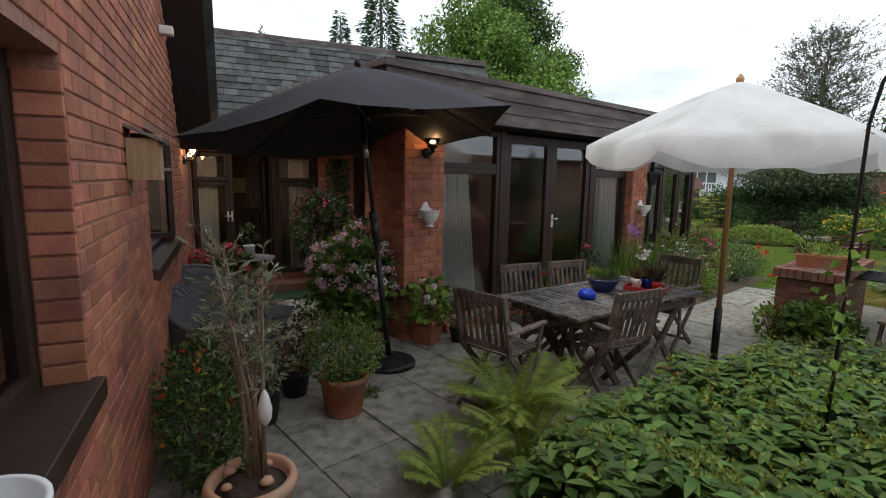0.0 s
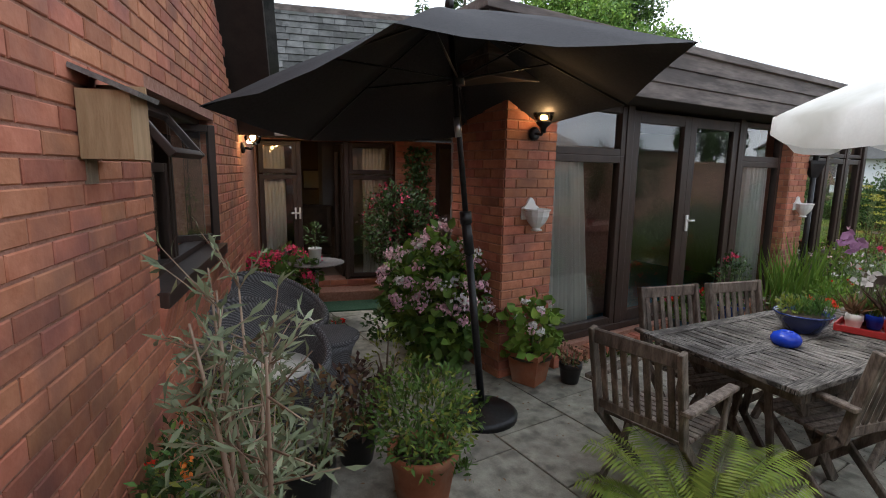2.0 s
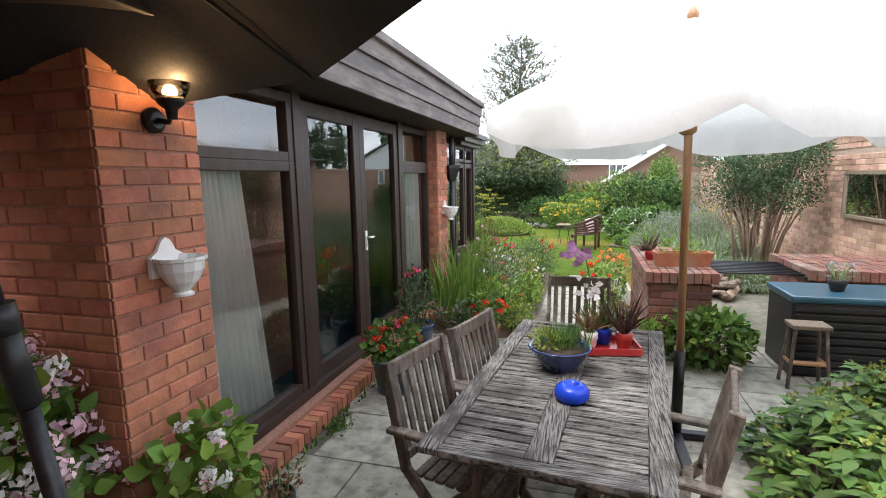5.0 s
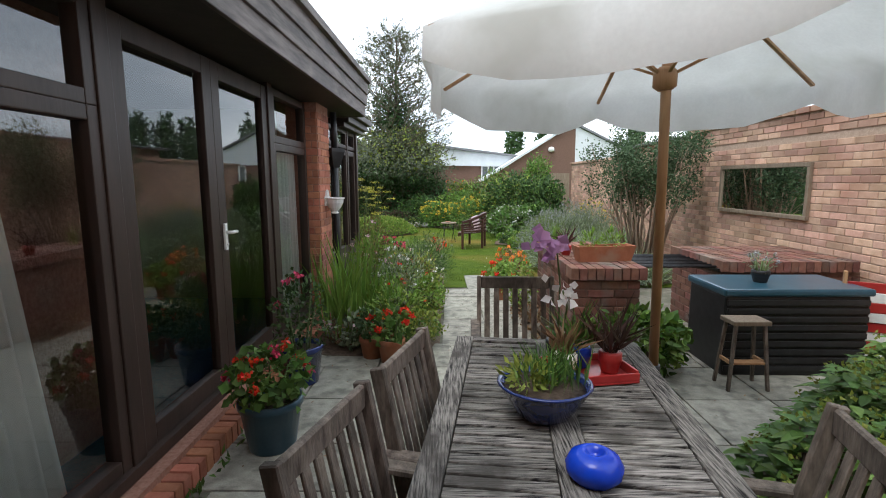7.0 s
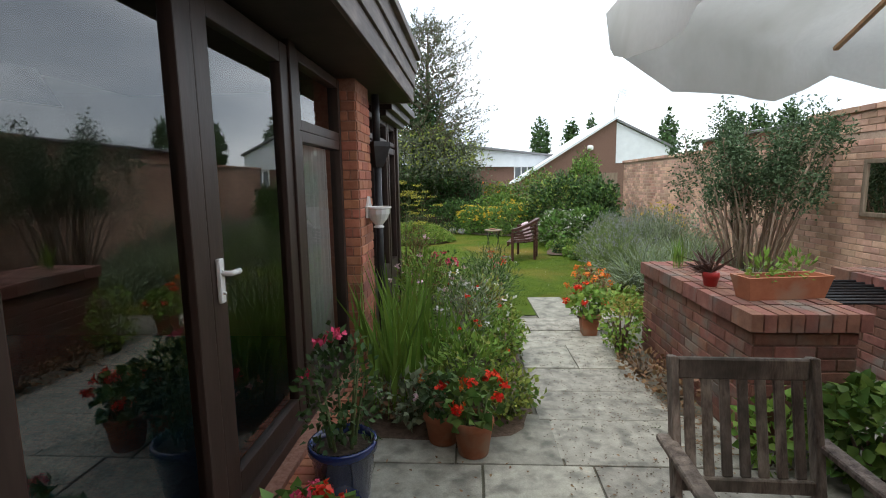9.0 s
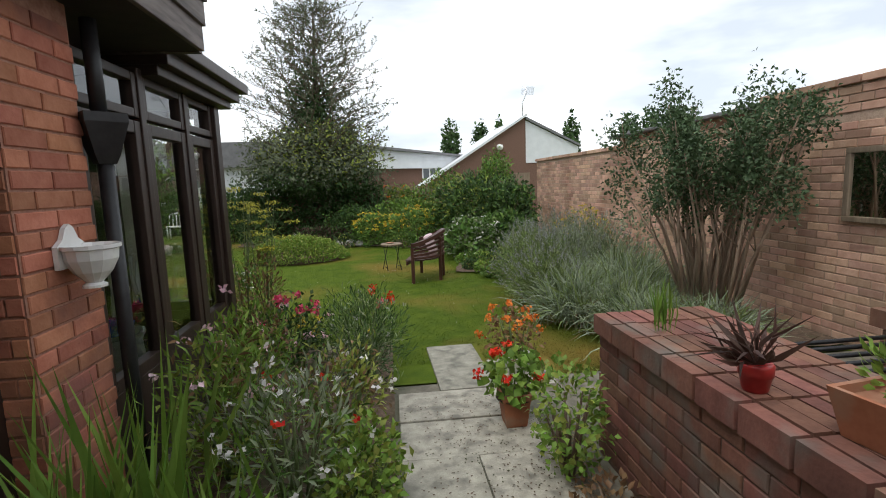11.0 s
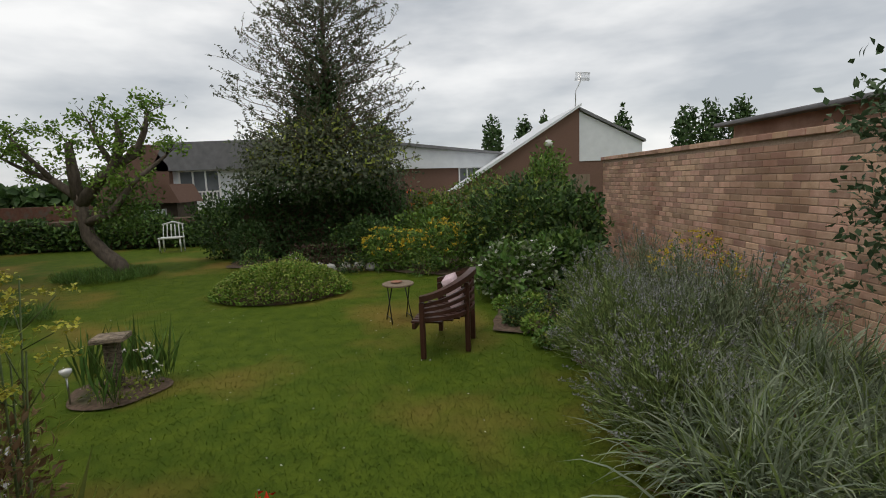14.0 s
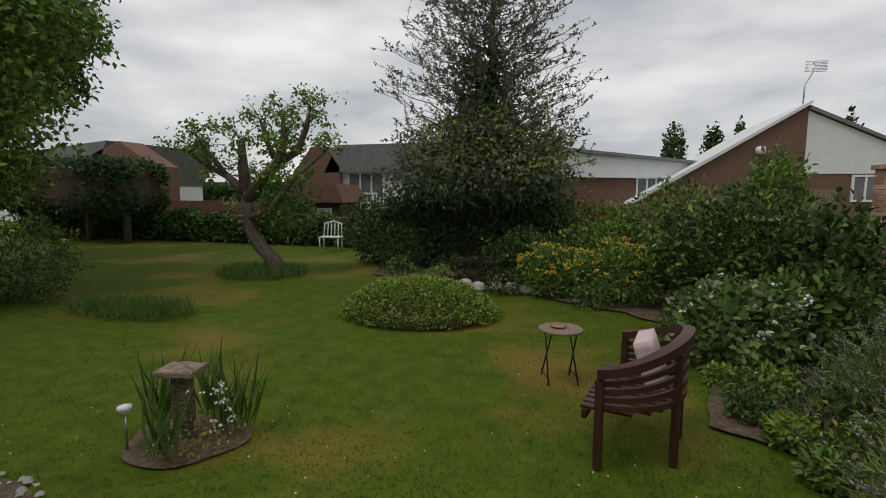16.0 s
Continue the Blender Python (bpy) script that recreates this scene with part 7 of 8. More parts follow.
for u in (0.06, 1.12, 2.02, math.pi - 0.06):
    p = rim(u, 0)
    part("leg", bar(B(), (p.x, p.y, 0), (p.x, p.y, 0.56 if u < 0.5 or u > 2.6 else 0.70), 0.05, 0.05, (1, 0, 0), 0.006), BENCHWOOD, be)
topz = lambda u: 0.59 + 0.19 * math.sin(u) ** 1.2
for k, (dz, hh) in enumerate(((0.0, 0.055), (-0.085, 0.035), (-0.145, 0.035), (-0.205, 0.035), (-0.262, 0.035))):
    bm = B()
    prev = None
    for i in range(33):
        u = 0.04 + (math.pi - 0.08) * i / 32
        z = (topz(u) + dz) if k == 0 else 0.36 + (topz(u) - 0.36) * (1 + dz / 0.30)
        w = 0.035 if k == 0 else 0.011
        a, b = rim(u, z, w), rim(u, z, -w)
        ring = [bm.verts.new((a.x, a.y, z - hh / 2)), bm.verts.new((a.x, a.y, z + hh / 2)), bm.verts.new((b.x, b.y, z + hh / 2)), bm.verts.new((b.x, b.y, z - hh / 2))]
        if prev:
            for q in range(4):
                bm.faces.new((prev[q], prev[(q + 1) % 4], ring[(q + 1) % 4], ring[q]))
        else:
            bm.faces.new(ring[::-1])
        prev = ring
    bm.faces.new(prev)
    part("top_rail" if k == 0 else "back_slat", bm, BENCHWOOD, be)
for k in range(11):
    y = -0.40 + k * 0.08
    x1 = 0.46 * math.sqrt(max(0.02, 1 - (y / 0.47) ** 2))
    part("seat_slat", box(B(), -0.06, x1, y - 0.028, y + 0.028, 0.345, 0.365, 0.005), BENCHWOOD, be)
part("front_rail", box(B(), -0.05, -0.015, -0.44, 0.44, 0.285, 0.343, 0.006), BENCHWOOD, be)
cu = B()
bmesh.ops.create_cube(cu, size=1)
bmesh.ops.subdivide_edges(cu, edges=cu.edges[:], cuts=7, use_grid_fill=True)
for v in cu.verts:
    v.co = Vector((v.co.x * 0.36, v.co.y * 0.13 * (1 - 0.9 * max(abs(v.co.x), abs(v.co.z)) ** 2 * 1.6 + 0.2), v.co.z * 0.34))
for f in cu.faces:
    f.smooth = True
single("cushion", cu, PINKCUSHION, pose(2.10, 10.28, 0.53, -18, 0, 80), "pale pink square cushion leaning on the bench", "cushion")
ft = thing("folding_table", pose(1.45, 11.12, 0, 0, 0, 20), "small round folding metal table on thin crossed legs", "table")
part("tabletop", lathe(B(), [(0.19, 0.455), (0.195, 0.46), (0.195, 0.475), (0.185, 0.48), (0.01, 0.48)], 28), FENCEWOOD, ft)
for sx in (-1, 1):
    for sy in (-1, 1):
        part("leg", tube(B(), [(sx * 0.13, sy * 0.13, 0), (sx * 0.11, -sy * 0.11, 0.455)], 0.007, 6), BLACKMETAL, ft)
    part("stretcher", tube(B(), [(sx * 0.13, -0.13, 0.06), (sx * 0.13, 0.13, 0.06)], 0.006, 6), BLACKMETAL, ft)
single("saucer", lathe(B(), [(0.04, 0), (0.07, 0.012), (0.072, 0.02), (0.03, 0.012)], 16), TERRA, pose(1.43, 11.12, 0.481), "small brown saucer on the folding table", "saucer")
bt = thing("bird_table", pose(-0.88, 9.28, 0, 0, 0, 12), "low weathered wooden bird table with a rough slab top", "bird table")
part("pedestal", box(B(), -0.055, 0.055, -0.05, 0.05, 0, 0.46, 0.015), DRYWOOD, bt)
bm = box(B(), -0.13, 0.13, -0.11, 0.11, 0.46, 0.505, 0.012)
part("slab", bm, DRYWOOD, bt)
ib = thing("iris_bed", pose(-0.88, 9.28, 0), "small island bed of iris leaves round the bird table", "flower bed")
bm = B()
ring = [bm.verts.new((0.40 * math.cos(a) * (1 + 0.12 * math.sin(3 * a)), 0.36 * math.sin(a), 0.004)) for a in np.linspace(0, 2 * math.pi, 26, endpoint=False)]
c = bm.verts.new((0, 0, 0.03))
for i in range(26):
    bm.faces.new((ring[i], ring[(i + 1) % 26], c))
part("soil", bm, BED, ib)
P = np.concatenate([np.stack([RNG.normal(cx, 0.04, 24), RNG.normal(cy, 0.04, 24), np.full(24, 0.02)], 1) for cx, cy in ((-0.28, 0.05), (0.22, 0.12), (0.12, -0.3), (0.3, 0.22), (-0.05, 0.3))])
part("foliage", leaf_mesh("foliage", P, np.stack([RNG.normal(0, 0.16, 120), RNG.normal(0, 0.16, 120), np.ones(120)], 1), unit(120), 0.5, 0.026, L_MID), L_MID, ib, kind="stuff")
P, d = crown(260, (0.1, -0.05, 0.06), (0.32, 0.28, 0.1), 0.2)
part("foliage", leaf_mesh("foliage", P, unit(260), unit(260) + np.array([0, 0, 1]), 0.04, 0.025, L_YELLOW), L_YELLOW, ib, kind="stuff")
blooms(ib, np.array([(0.3 + RNG.normal(0, 0.06), -0.02 + RNG.normal(0, 0.06), RNG.uniform(0.15, 0.42)) for k in range(16)]), np.tile([0, 0, 1.0], (16, 1)), 6, 0.022, 0.02, P_WHITE)
sl2 = thing("solar_light", pose(-1.12, 9.05, 0), "small white solar stake light", "garden light")
part("stake", tube(B(), [(0, 0, 0), (0, 0, 0.24)], 0.008, 6), STEEL, sl2)
part("head", lathe(B(), [(0.02, 0.24), (0.045, 0.28), (0.045, 0.30), (0.005, 0.31)], 12), CERAMIC, sl2)
gb = thing("gravel_bed", None, "gravelly bed with small plants beside the sunroom", "flower bed")
bm = B()
ring = [bm.verts.new((-1.5 + 0.85 * math.cos(a), 7.75 + 0.85 * math.sin(a), 0.004)) for a in np.linspace(0, 2 * math.pi, 30, endpoint=False)]
bm.faces.new(ring)
part("soil", bm, BED, gb)
V, F = [], []
for k in range(700):
    a, r = RNG.uniform(0, 6.28), 0.9 * RNG.random() ** 0.5
    c = np.array([-1.5 + r * math.cos(a), 7.75 + r * math.sin(a), 0.01])
    s = RNG.uniform(0.01, 0.03)
    i = len(V)
    V += [tuple(c + np.array(q) * s) for q in ((1, 0, 0), (0, 1, 0), (-1, 0, 0), (0, -1, 0), (0.1, 0.1, 0.7))]
    F += [(i, i + 1, i + 4), (i + 1, i + 2, i + 4), (i + 2, i + 3, i + 4), (i + 3, i, i + 4)]
part("gravel", mesh_of("gravel", V, F, STONE), STONE, gb, kind="stuff")
P, d = crown(260, (-1.6, 7.6, 0.1), (0.7, 0.6, 0.16), 0.1)
part("foliage", leaf_mesh("foliage", P, unit(260) + np.array([0, 0, 0.5]), unit(260), 0.07, 0.02, L_GREY), L_GREY, gb, kind="stuff")
shrub("perennial", (-0.40, 7.45, 0), (0.26, 0.28, 0.42), 520, 0.07, 0.025, L_BROWN, "dry seed-headed perennial by the sunroom", "perennial", height=0.4, seed=5.1, extra=((L_YELLOW, 0.4),), twig=STEM)

# round island bed and borders
ir = thing("island_bed", pose(-0.58, 13.1, 0), "round island bed of low yellow-green sedum", "flower bed")
n = 6500
a, r = RNG.uniform(0, 6.28, n), RNG.random(n) ** 0.5
P = np.stack([np.cos(a) * r * 1.12, np.sin(a) * r * 0.95, 0.42 * (1 - r ** 3.0) * RNG.uniform(0.55, 1.05, n) + 0.02], 1)
part("foliage", leaf_mesh("foliage", P, np.stack([np.cos(a) * 0.6, np.sin(a) * 0.6, np.full(n, 0.8)], 1) + unit(n) * 0.6, unit(n) + np.array([0, 0, 1]), 0.06, 0.035, L_BRIGHT), L_BRIGHT, ir, kind="stuff")
P2 = P[r < 0.97][:4600] + np.array([0, 0, 0.05])
part("bloom", leaf_mesh("bloom", P2, unit(len(P2)), np.tile([0, 0, 1.0], (len(P2), 1)), 0.04, 0.034, L_YELLOW), L_YELLOW, ir, kind="stuff")
bm = lathe(B(), [(0.95, 0.0), (0.8, 0.15), (0.4, 0.22), (0.01, 0.24)], 20)
bm.transform(Matrix.Diagonal((1.1, 0.95, 1, 1)))
part("soil", bm, BED, ir)
for k in range(9):
    x = -1.55 + k * 0.28
    single("edging_stone", lathe(B(), [(0.10, 0.0), (0.14, 0.05), (0.10, 0.13), (0.02, 0.16)], 7, False), STONE, pose(x, 15.0 + 0.12 * math.sin(k * 2.1), 0, 6 * math.sin(k), 5 * math.cos(k), k * 40), "pale grey edging stone by the far bed", "stone", "edging stones by the far bed")
for x, y, rx, ry, rz, n, L, W, m, lab, fl, ex in (
        (3.05, 12.1, 0.55, 0.6, 0.42, 1500, 0.09, 0.06, L_MID, "leafy bush with white flowers at the border's edge", ((P_WHITE, 30, 6, 0.04, 0.04),), ((L_GREY, 0.3),)),
        (3.9, 12.6, 0.6, 0.6, 0.45, 1400, 0.10, 0.06, L_MID, "broad-leaved green shrub in the border", (), ((L_DARK, 0.4),)),
        (3.6, 14.3, 1.1, 0.8, 0.85, 4200, 0.10, 0.05, L_DARK, "large spreading dark green shrub", (), ((L_MID, 0.5), (L_YELLOW, 0.15))),
        (4.35, 13.5, 0.5, 0.6, 0.8, 1800, 0.10, 0.06, L_DARK, "dense dark shrub beside the brick wall", (), ((L_MID, 0.4),)),
        (4.4, 15.8, 0.5, 0.5, 1.2, 2200, 0.10, 0.05, L_MID, "upright green shrub behind the border", (), ((L_BRIGHT, 0.5),)),
        (3.1, 16.2, 0.9, 0.7, 0.95, 2600, 0.09, 0.05, L_MID, "rounded green shrub behind the border", (), ((L_YELLOW, 0.4), (L_BROWN, 0.15))),
        (2.15, 14.6, 0.75, 0.5, 0.48, 1800, 0.08, 0.04, L_MID, "yellow flowering border perennials", ((P_YELLOW, 110, 10, 0.035, 0.05),), ((L_BRIGHT, 0.3),)),
        (1.1, 14.9, 0.6, 0.45, 0.42, 1400, 0.08, 0.04, L_MID, "yellow flowering border perennials", ((P_YELLOW, 90, 10, 0.035, 0.05),), ((L_BRIGHT, 0.5),)),
        (2.0, 16.4, 0.9, 0.6, 0.6, 1800, 0.09, 0.05, L_BRIGHT, "mixed green border shrubs", (), ((L_MID, 0.8),)),
        (0.6, 16.0, 0.9, 0.5, 0.5, 1600, 0.09, 0.05, L_DARK, "dark low border shrub", (), ((L_MID, 0.5),)),
        (-0.4, 15.6, 0.8, 0.4, 0.26, 1000, 0.07, 0.04, L_PURPLE, "low purple-leaved ground cover", (), ((L_DARK, 0.8),)),
        (1.9, 18.2, 0.9, 0.5, 0.75, 1600, 0.10, 0.05, L_YELLOW, "golden-leaved shrub against the fence", ((P_ORANGE, 30, 8, 0.05, 0.06),), ((L_MID, 0.8),)),
        (-3.2, 17.5, 0.8, 0.6, 0.85, 2200, 0.10, 0.05, L_DARK, "dark evergreen shrub beside the tall tree", (), ((L_MID, 0.2),)),
        (-2.2, 16.4, 0.5, 0.45, 0.5, 900, 0.09, 0.04, L_DARK, "dark green shrub at the lawn's edge", (), ()),
        (-6.75, 11.9, 1.0, 0.9, 0.62, 2600, 0.10, 0.03, L_DARK, "dark rounded shrub with yellow tips at the lawn's edge", ((P_YELLOW, 30, 8, 0.03, 0.05),), ((L_MID, 0.6),))):
    shrub("border_shrub", (x, y, 0), (rx, ry, rz), n, L, W, m, lab, "shrub", height=rz * 0.92, seed=x * 3 + y, flowers=fl, extra=ex, rough=0.42)
bm = B()
edge = [(2.55, 10.6), (3.25, 9.9), (3.35, 8.0), (3.75, 7.0), (4.0, 6.0), (5.42, 6.0), (5.42, 18.0), (-3.0, 18.0), (-2.6, 15.9), (-1.2, 15.2), (1.2, 14.6), (3.1, 13.0), (2.75, 11.8)]
ring = []
for (x0, y0), (x1, y1) in zip(edge, edge[1:] + edge[:1]):
    k = max(2, int(math.hypot(x1 - x0, y1 - y0) / 0.12))
    for i in range(k):
        x, y = x0 + (x1 - x0) * i / k, y0 + (y1 - y0) * i / k
        w = noise.noise_vector(Vector((x * 2.2, y * 2.2, 0))) * 0.16 if x < 5.3 else Vector((0, 0, 0))
        ring.append((x + w.x, y + w.y, 0.012))
sheet(bm, ring)
single("bed_border", bm, BED, None, "bare brown soil of the long border", "soil", kind="structure")
for k, (x, y, q) in enumerate(((2.95, 11.15, 0.2), (3.3, 10.75, 0.24), (3.0, 10.4, 0.16), (3.5, 11.6, 0.3), (2.75, 12.9, 0.28), (3.3, 13.1, 0.35), (1.7, 14.2, 0.3), (0.3, 14.75, 0.28), (-0.9, 15.1, 0.3), (-1.8, 15.5, 0.35), (2.85, 10.75, 0.15), (3.15, 11.35, 0.18), (3.35, 10.25, 0.2), (3.65, 10.85, 0.24), (2.8, 11.5, 0.12), (3.05, 9.95, 0.14))):
    shrub("border_plant", (x, y, 0), (q, q, q * 0.7), 380, 0.06, 0.03, (L_MID, L_DARK, L_BRIGHT)[k % 3], "low leafy plant at the border's edge", "plant", height=q * 0.5, seed=k * 1.9, extra=((L_YELLOW, 0.2),), flowers=((P_WHITE, 6, 5, 0.02, 0.02),) if k % 4 == 0 else ())
tf = thing("long_grass", None, "unmown tufts of long grass in the lawn", "grass", kind="stuff")
P, Dd = [], []
for cx, cy, rx, ry, n in ((-4.75, 15.2, 0.95, 0.75, 2400), (-4.4, 11.9, 1.0, 0.45, 1800)):
    a, r = RNG.uniform(0, 6.28, n), RNG.random(n) ** 0.5
    P.append(np.stack([cx + np.cos(a) * r * rx, cy + np.sin(a) * r * ry, np.zeros(n)], 1))
P = np.concatenate(P)
part("blade", leaf_mesh("blade", P, np.stack([RNG.normal(0, 0.5, len(P)), RNG.normal(0, 0.5, len(P)), np.ones(len(P))], 1), unit(len(P)), 0.22, 0.012, L_MID), L_MID, tf, kind="stuff")
gs = thing("lawn_grass", None, "short mown grass blades", "grass", kind="stuff")
n = 230000
P = np.stack([3.5 - 11.5 * RNG.random(n) ** 1.5, 5.9 + 10.0 * RNG.random(n) ** 1.5, np.full(n, -0.006)], 1)
P = P[~((P[:, 0] < 2.75) & (P[:, 1] < 6.28)) & ~((P[:, 0] < 1.45) & (P[:, 0] > 0.0) & (P[:, 1] < 6.98)) & ~((P[:, 0] > 1.73) & (P[:, 0] < 2.2) & (P[:, 1] < 6.73)) & ~((P[:, 0] < 0.2) & (P[:, 1] < 6.8)) & ~((P[:, 0] > 3.3) & (P[:, 1] > 7.4))]
part("blade", leaf_mesh("blade", P, np.stack([RNG.normal(0, 1.0, len(P)), RNG.normal(0, 1.0, len(P)), np.full(len(P), 0.55)], 1), unit(len(P)) * 0.5 + np.array([0, 0, 1.2]), 0.024, 0.006, GRASSBLADE), GRASSBLADE, gs, kind="stuff")
dz = thing("daisies", None, "scattered small white clover flowers in the lawn", "clover", kind="stuff")
n = 150
P = np.stack([RNG.uniform(-2.5, 3.0, n), RNG.uniform(6.8, 12, n), np.full(n, 0.03)], 1)
part("flower", leaf_mesh("flower", P, unit(n) * np.array([1, 1, 0.2]), np.tile([0, 0, 1.0], (n, 1)), 0.016, 0.014, P_WHITE), P_WHITE, dz, kind="stuff")


# ---- trees ----
def branchy(bm, base, top, r0, r1, bend, rnd, n=5):
    base, top = Vector(base), Vector(top)
    pts = []
    for i in range(n + 1):
        u = i / n
        w = bend * math.sin(math.pi * u)
        pts.append(base.lerp(top, u) + Vector((rnd.uniform(-w, w), rnd.uniform(-w, w), rnd.uniform(-w, w) * 0.4)))
    tube(bm, pts, [r0 + (r1 - r0) * i / n for i in range(n + 1)], 7 if r0 > 0.03 else 4)
    return pts


# tall sparse tree with an ivied middle and a dense skirt
tt = thing("tall_tree", pose(-0.55, 17.5, 0), "tall sparse tree with fine branches and an ivied middle", "tree")
r = random.Random(31)
bm, tw, LP, LD = B(), B(), [], []
branchy(bm, (0, 0, -0.05), (0.1, 0, 6.6), 0.17, 0.02, 0.06, r, 10)
part("trunk", bm, BARK, tt)
for k in range(190):
    ze = 2.5 + 4.25 * (k / 190)
    reach = (2.15 * math.sqrt(max(0.015, 1 - (max(0.0, ze - 3.6) / 3.2) ** 2))) * r.uniform(0.72, 1.06)
    a = k * 2.399
    z = max(1.5, ze - reach * 0.32 - 0.05)
    e = Vector((math.cos(a) * reach, math.sin(a) * reach, ze + r.uniform(-0.15, 0.2)))
    pts = branchy(tw, (0.02, 0, z), e, 0.028 * (1 - k / 240), 0.005, 0.14, r, 5)
    for j in range(12):
        i = r.randrange(1, 5)
        p = pts[i].lerp(pts[i + 1], r.random())
        q = p + Vector((math.cos(a) * r.uniform(0, 0.35) + r.uniform(-0.25, 0.25), math.sin(a) * r.uniform(0, 0.35) + r.uniform(-0.25, 0.25), r.uniform(0.0, 0.42)))
        tube(tw, [p, q], [0.006, 0.003], 3, False)
        for s in range(10 if z > 3 else 13):
            LP.append(tuple(p.lerp(q, r.uniform(0.3, 1.08))))
            LD.append((r.gauss(0, 1), r.gauss(0, 1), r.gauss(0.2, 1)))
part("branch", tw, TWIG, tt, kind="stuff")
part("foliage", leaf_mesh("foliage", LP, LD, unit(len(LP)), 0.066, 0.036, L_TREE), L_TREE, tt, kind="stuff")
P, d = crown(5200, (-0.1, 0, 3.3), (0.75, 0.75, 2.0), 0.15, 3.0, 0.7)
part("ivy", leaf_mesh("ivy", P, unit(len(P)), d + np.array([0, 0, 0.5]), 0.10, 0.07, L_DARK), L_DARK, tt, kind="stuff")
for c, rad, n, m in (((-0.2, -0.2, 2.25), (2.15, 1.8, 0.95), 7500, L_TREE), ((0.1, -0.2, 2.5), (1.9, 1.6, 0.95), 2600, L_YELLOW), ((-0.2, 0, 1.75), (2.1, 1.6, 0.55), 4200, L_DARK)):
    P, d = crown(n, c, rad, 0.45, rad[0], 0.45)
    part("skirt", leaf_mesh("skirt", P, d * 0.5 + unit(n) + np.array([0, 0, -0.1]), d + unit(n) * 0.6 + np.array([0, 0, 0.6]), 0.10, 0.055, m), m, tt, kind="stuff")
he = thing("hedge", None, "dark shaded hedge under the tall tree", "hedge")
n = 9000
P = np.stack([RNG.uniform(-2.9, 1.3, n), RNG.uniform(16.9, 17.6, n), 1.55 * RNG.random(n)], 1)
part("foliage", leaf_mesh("foliage", P, unit(n), unit(n) + np.array([0, -1, 0.4]), 0.10, 0.06, L_DARK), L_DARK, he, kind="stuff")
part("core", box(B(), -2.8, 1.2, 17.25, 17.7, 0, 1.3, 0.1), BED, he)

# old apple tree on the lawn
ap = thing("apple_tree", pose(-4.72, 15.6, 0), "old pruned apple tree with a leaning trunk and sparse leaves", "tree")
r = random.Random(77)
bm = B()
tube(bm, [(0.05, 0, -0.05), (0.0, 0, 0.22), (-0.30, -0.02, 0.5), (-0.52, -0.05, 0.85), (-0.56, -0.05, 1.3), (-0.62, -0.05, 1.7)], [0.22, 0.16, 0.145, 0.135, 0.125, 0.11], 12)
part("trunk", bm, BARK, ap)
bw2, tips = B(), []
for pts, rad in (([(-0.62, -0.05, 1.6), (-0.66, -0.05, 2.2), (-0.68, -0.05, 2.75)], [0.07, 0.06, 0.04]),
                 ([(-0.6, -0.05, 1.5), (-0.2, 0, 1.95), (0.15, 0, 2.25), (0.3, 0.05, 2.7), (0.25, 0.1, 3.2)], [0.08, 0.07, 0.06, 0.05, 0.02]),
                 ([(0.15, 0, 2.25), (0.6, 0.05, 2.5), (0.85, 0, 2.95), (0.95, 0, 3.3)], [0.055, 0.045, 0.035, 0.015]),
                 ([(-0.62, -0.05, 1.65), (-1.1, 0, 2.0), (-1.6, 0.05, 2.2), (-2.1, 0, 2.5)], [0.06, 0.045, 0.03, 0.012]),
                 ([(-0.55, -0.05, 1.1), (0.1, -0.2, 1.3), (0.6, -0.2, 1.9), (1.3, -0.1, 2.45)], [0.06, 0.045, 0.035, 0.015]),
                 ([(-1.1, 0, 2.0), (-1.5, -0.2, 2.6), (-1.7, -0.2, 2.9)], [0.035, 0.025, 0.012]),
                 ([(0.15, 0, 2.25), (-0.15, 0.1, 2.7), (-0.3, 0.1, 3.15)], [0.04, 0.03, 0.015])):
    tube(bw2, pts, [1.75 * q for q in rad], 8)
    tips += [Vector(p) for p in pts[1:]]
for t0 in list(tips):
    for k in range(6):
        q = t0 + Vector((r.gauss(0, 0.24), r.gauss(0, 0.24), r.uniform(-0.05, 0.36)))
        tube(bw2, [t0, t0.lerp(q, 0.5) + Vector((0, 0, 0.05)), q], [0.012, 0.008, 0.004], 4)
        tips.append(q)
part("limb", bw2, BARK, ap, kind="stuff")
LP = []
for q in tips[22:]:
    for s in range(44 if r.random() < 0.7 else 6):
        LP.append((q.x + r.gauss(0, 0.085), q.y + r.gauss(0, 0.085), q.z + r.gauss(0, 0.075)))
part("crown", leaf_mesh("crown", LP, unit(len(LP)), unit(len(LP)) + np.array([0, 0, 0.7]), 0.09, 0.05, L_BRIGHT), L_BRIGHT, ap, kind="stuff")
P, d = crown(1500, (0.25, 0.1, 1.35), (0.75, 0.5, 0.6), 0.2, 2.0, 0.5)
part("sucker", leaf_mesh("suckers", P, unit(1500), unit(1500) + np.array([0, 0, 0.6]), 0.085, 0.045, L_MID), L_MID, ap, kind="stuff")


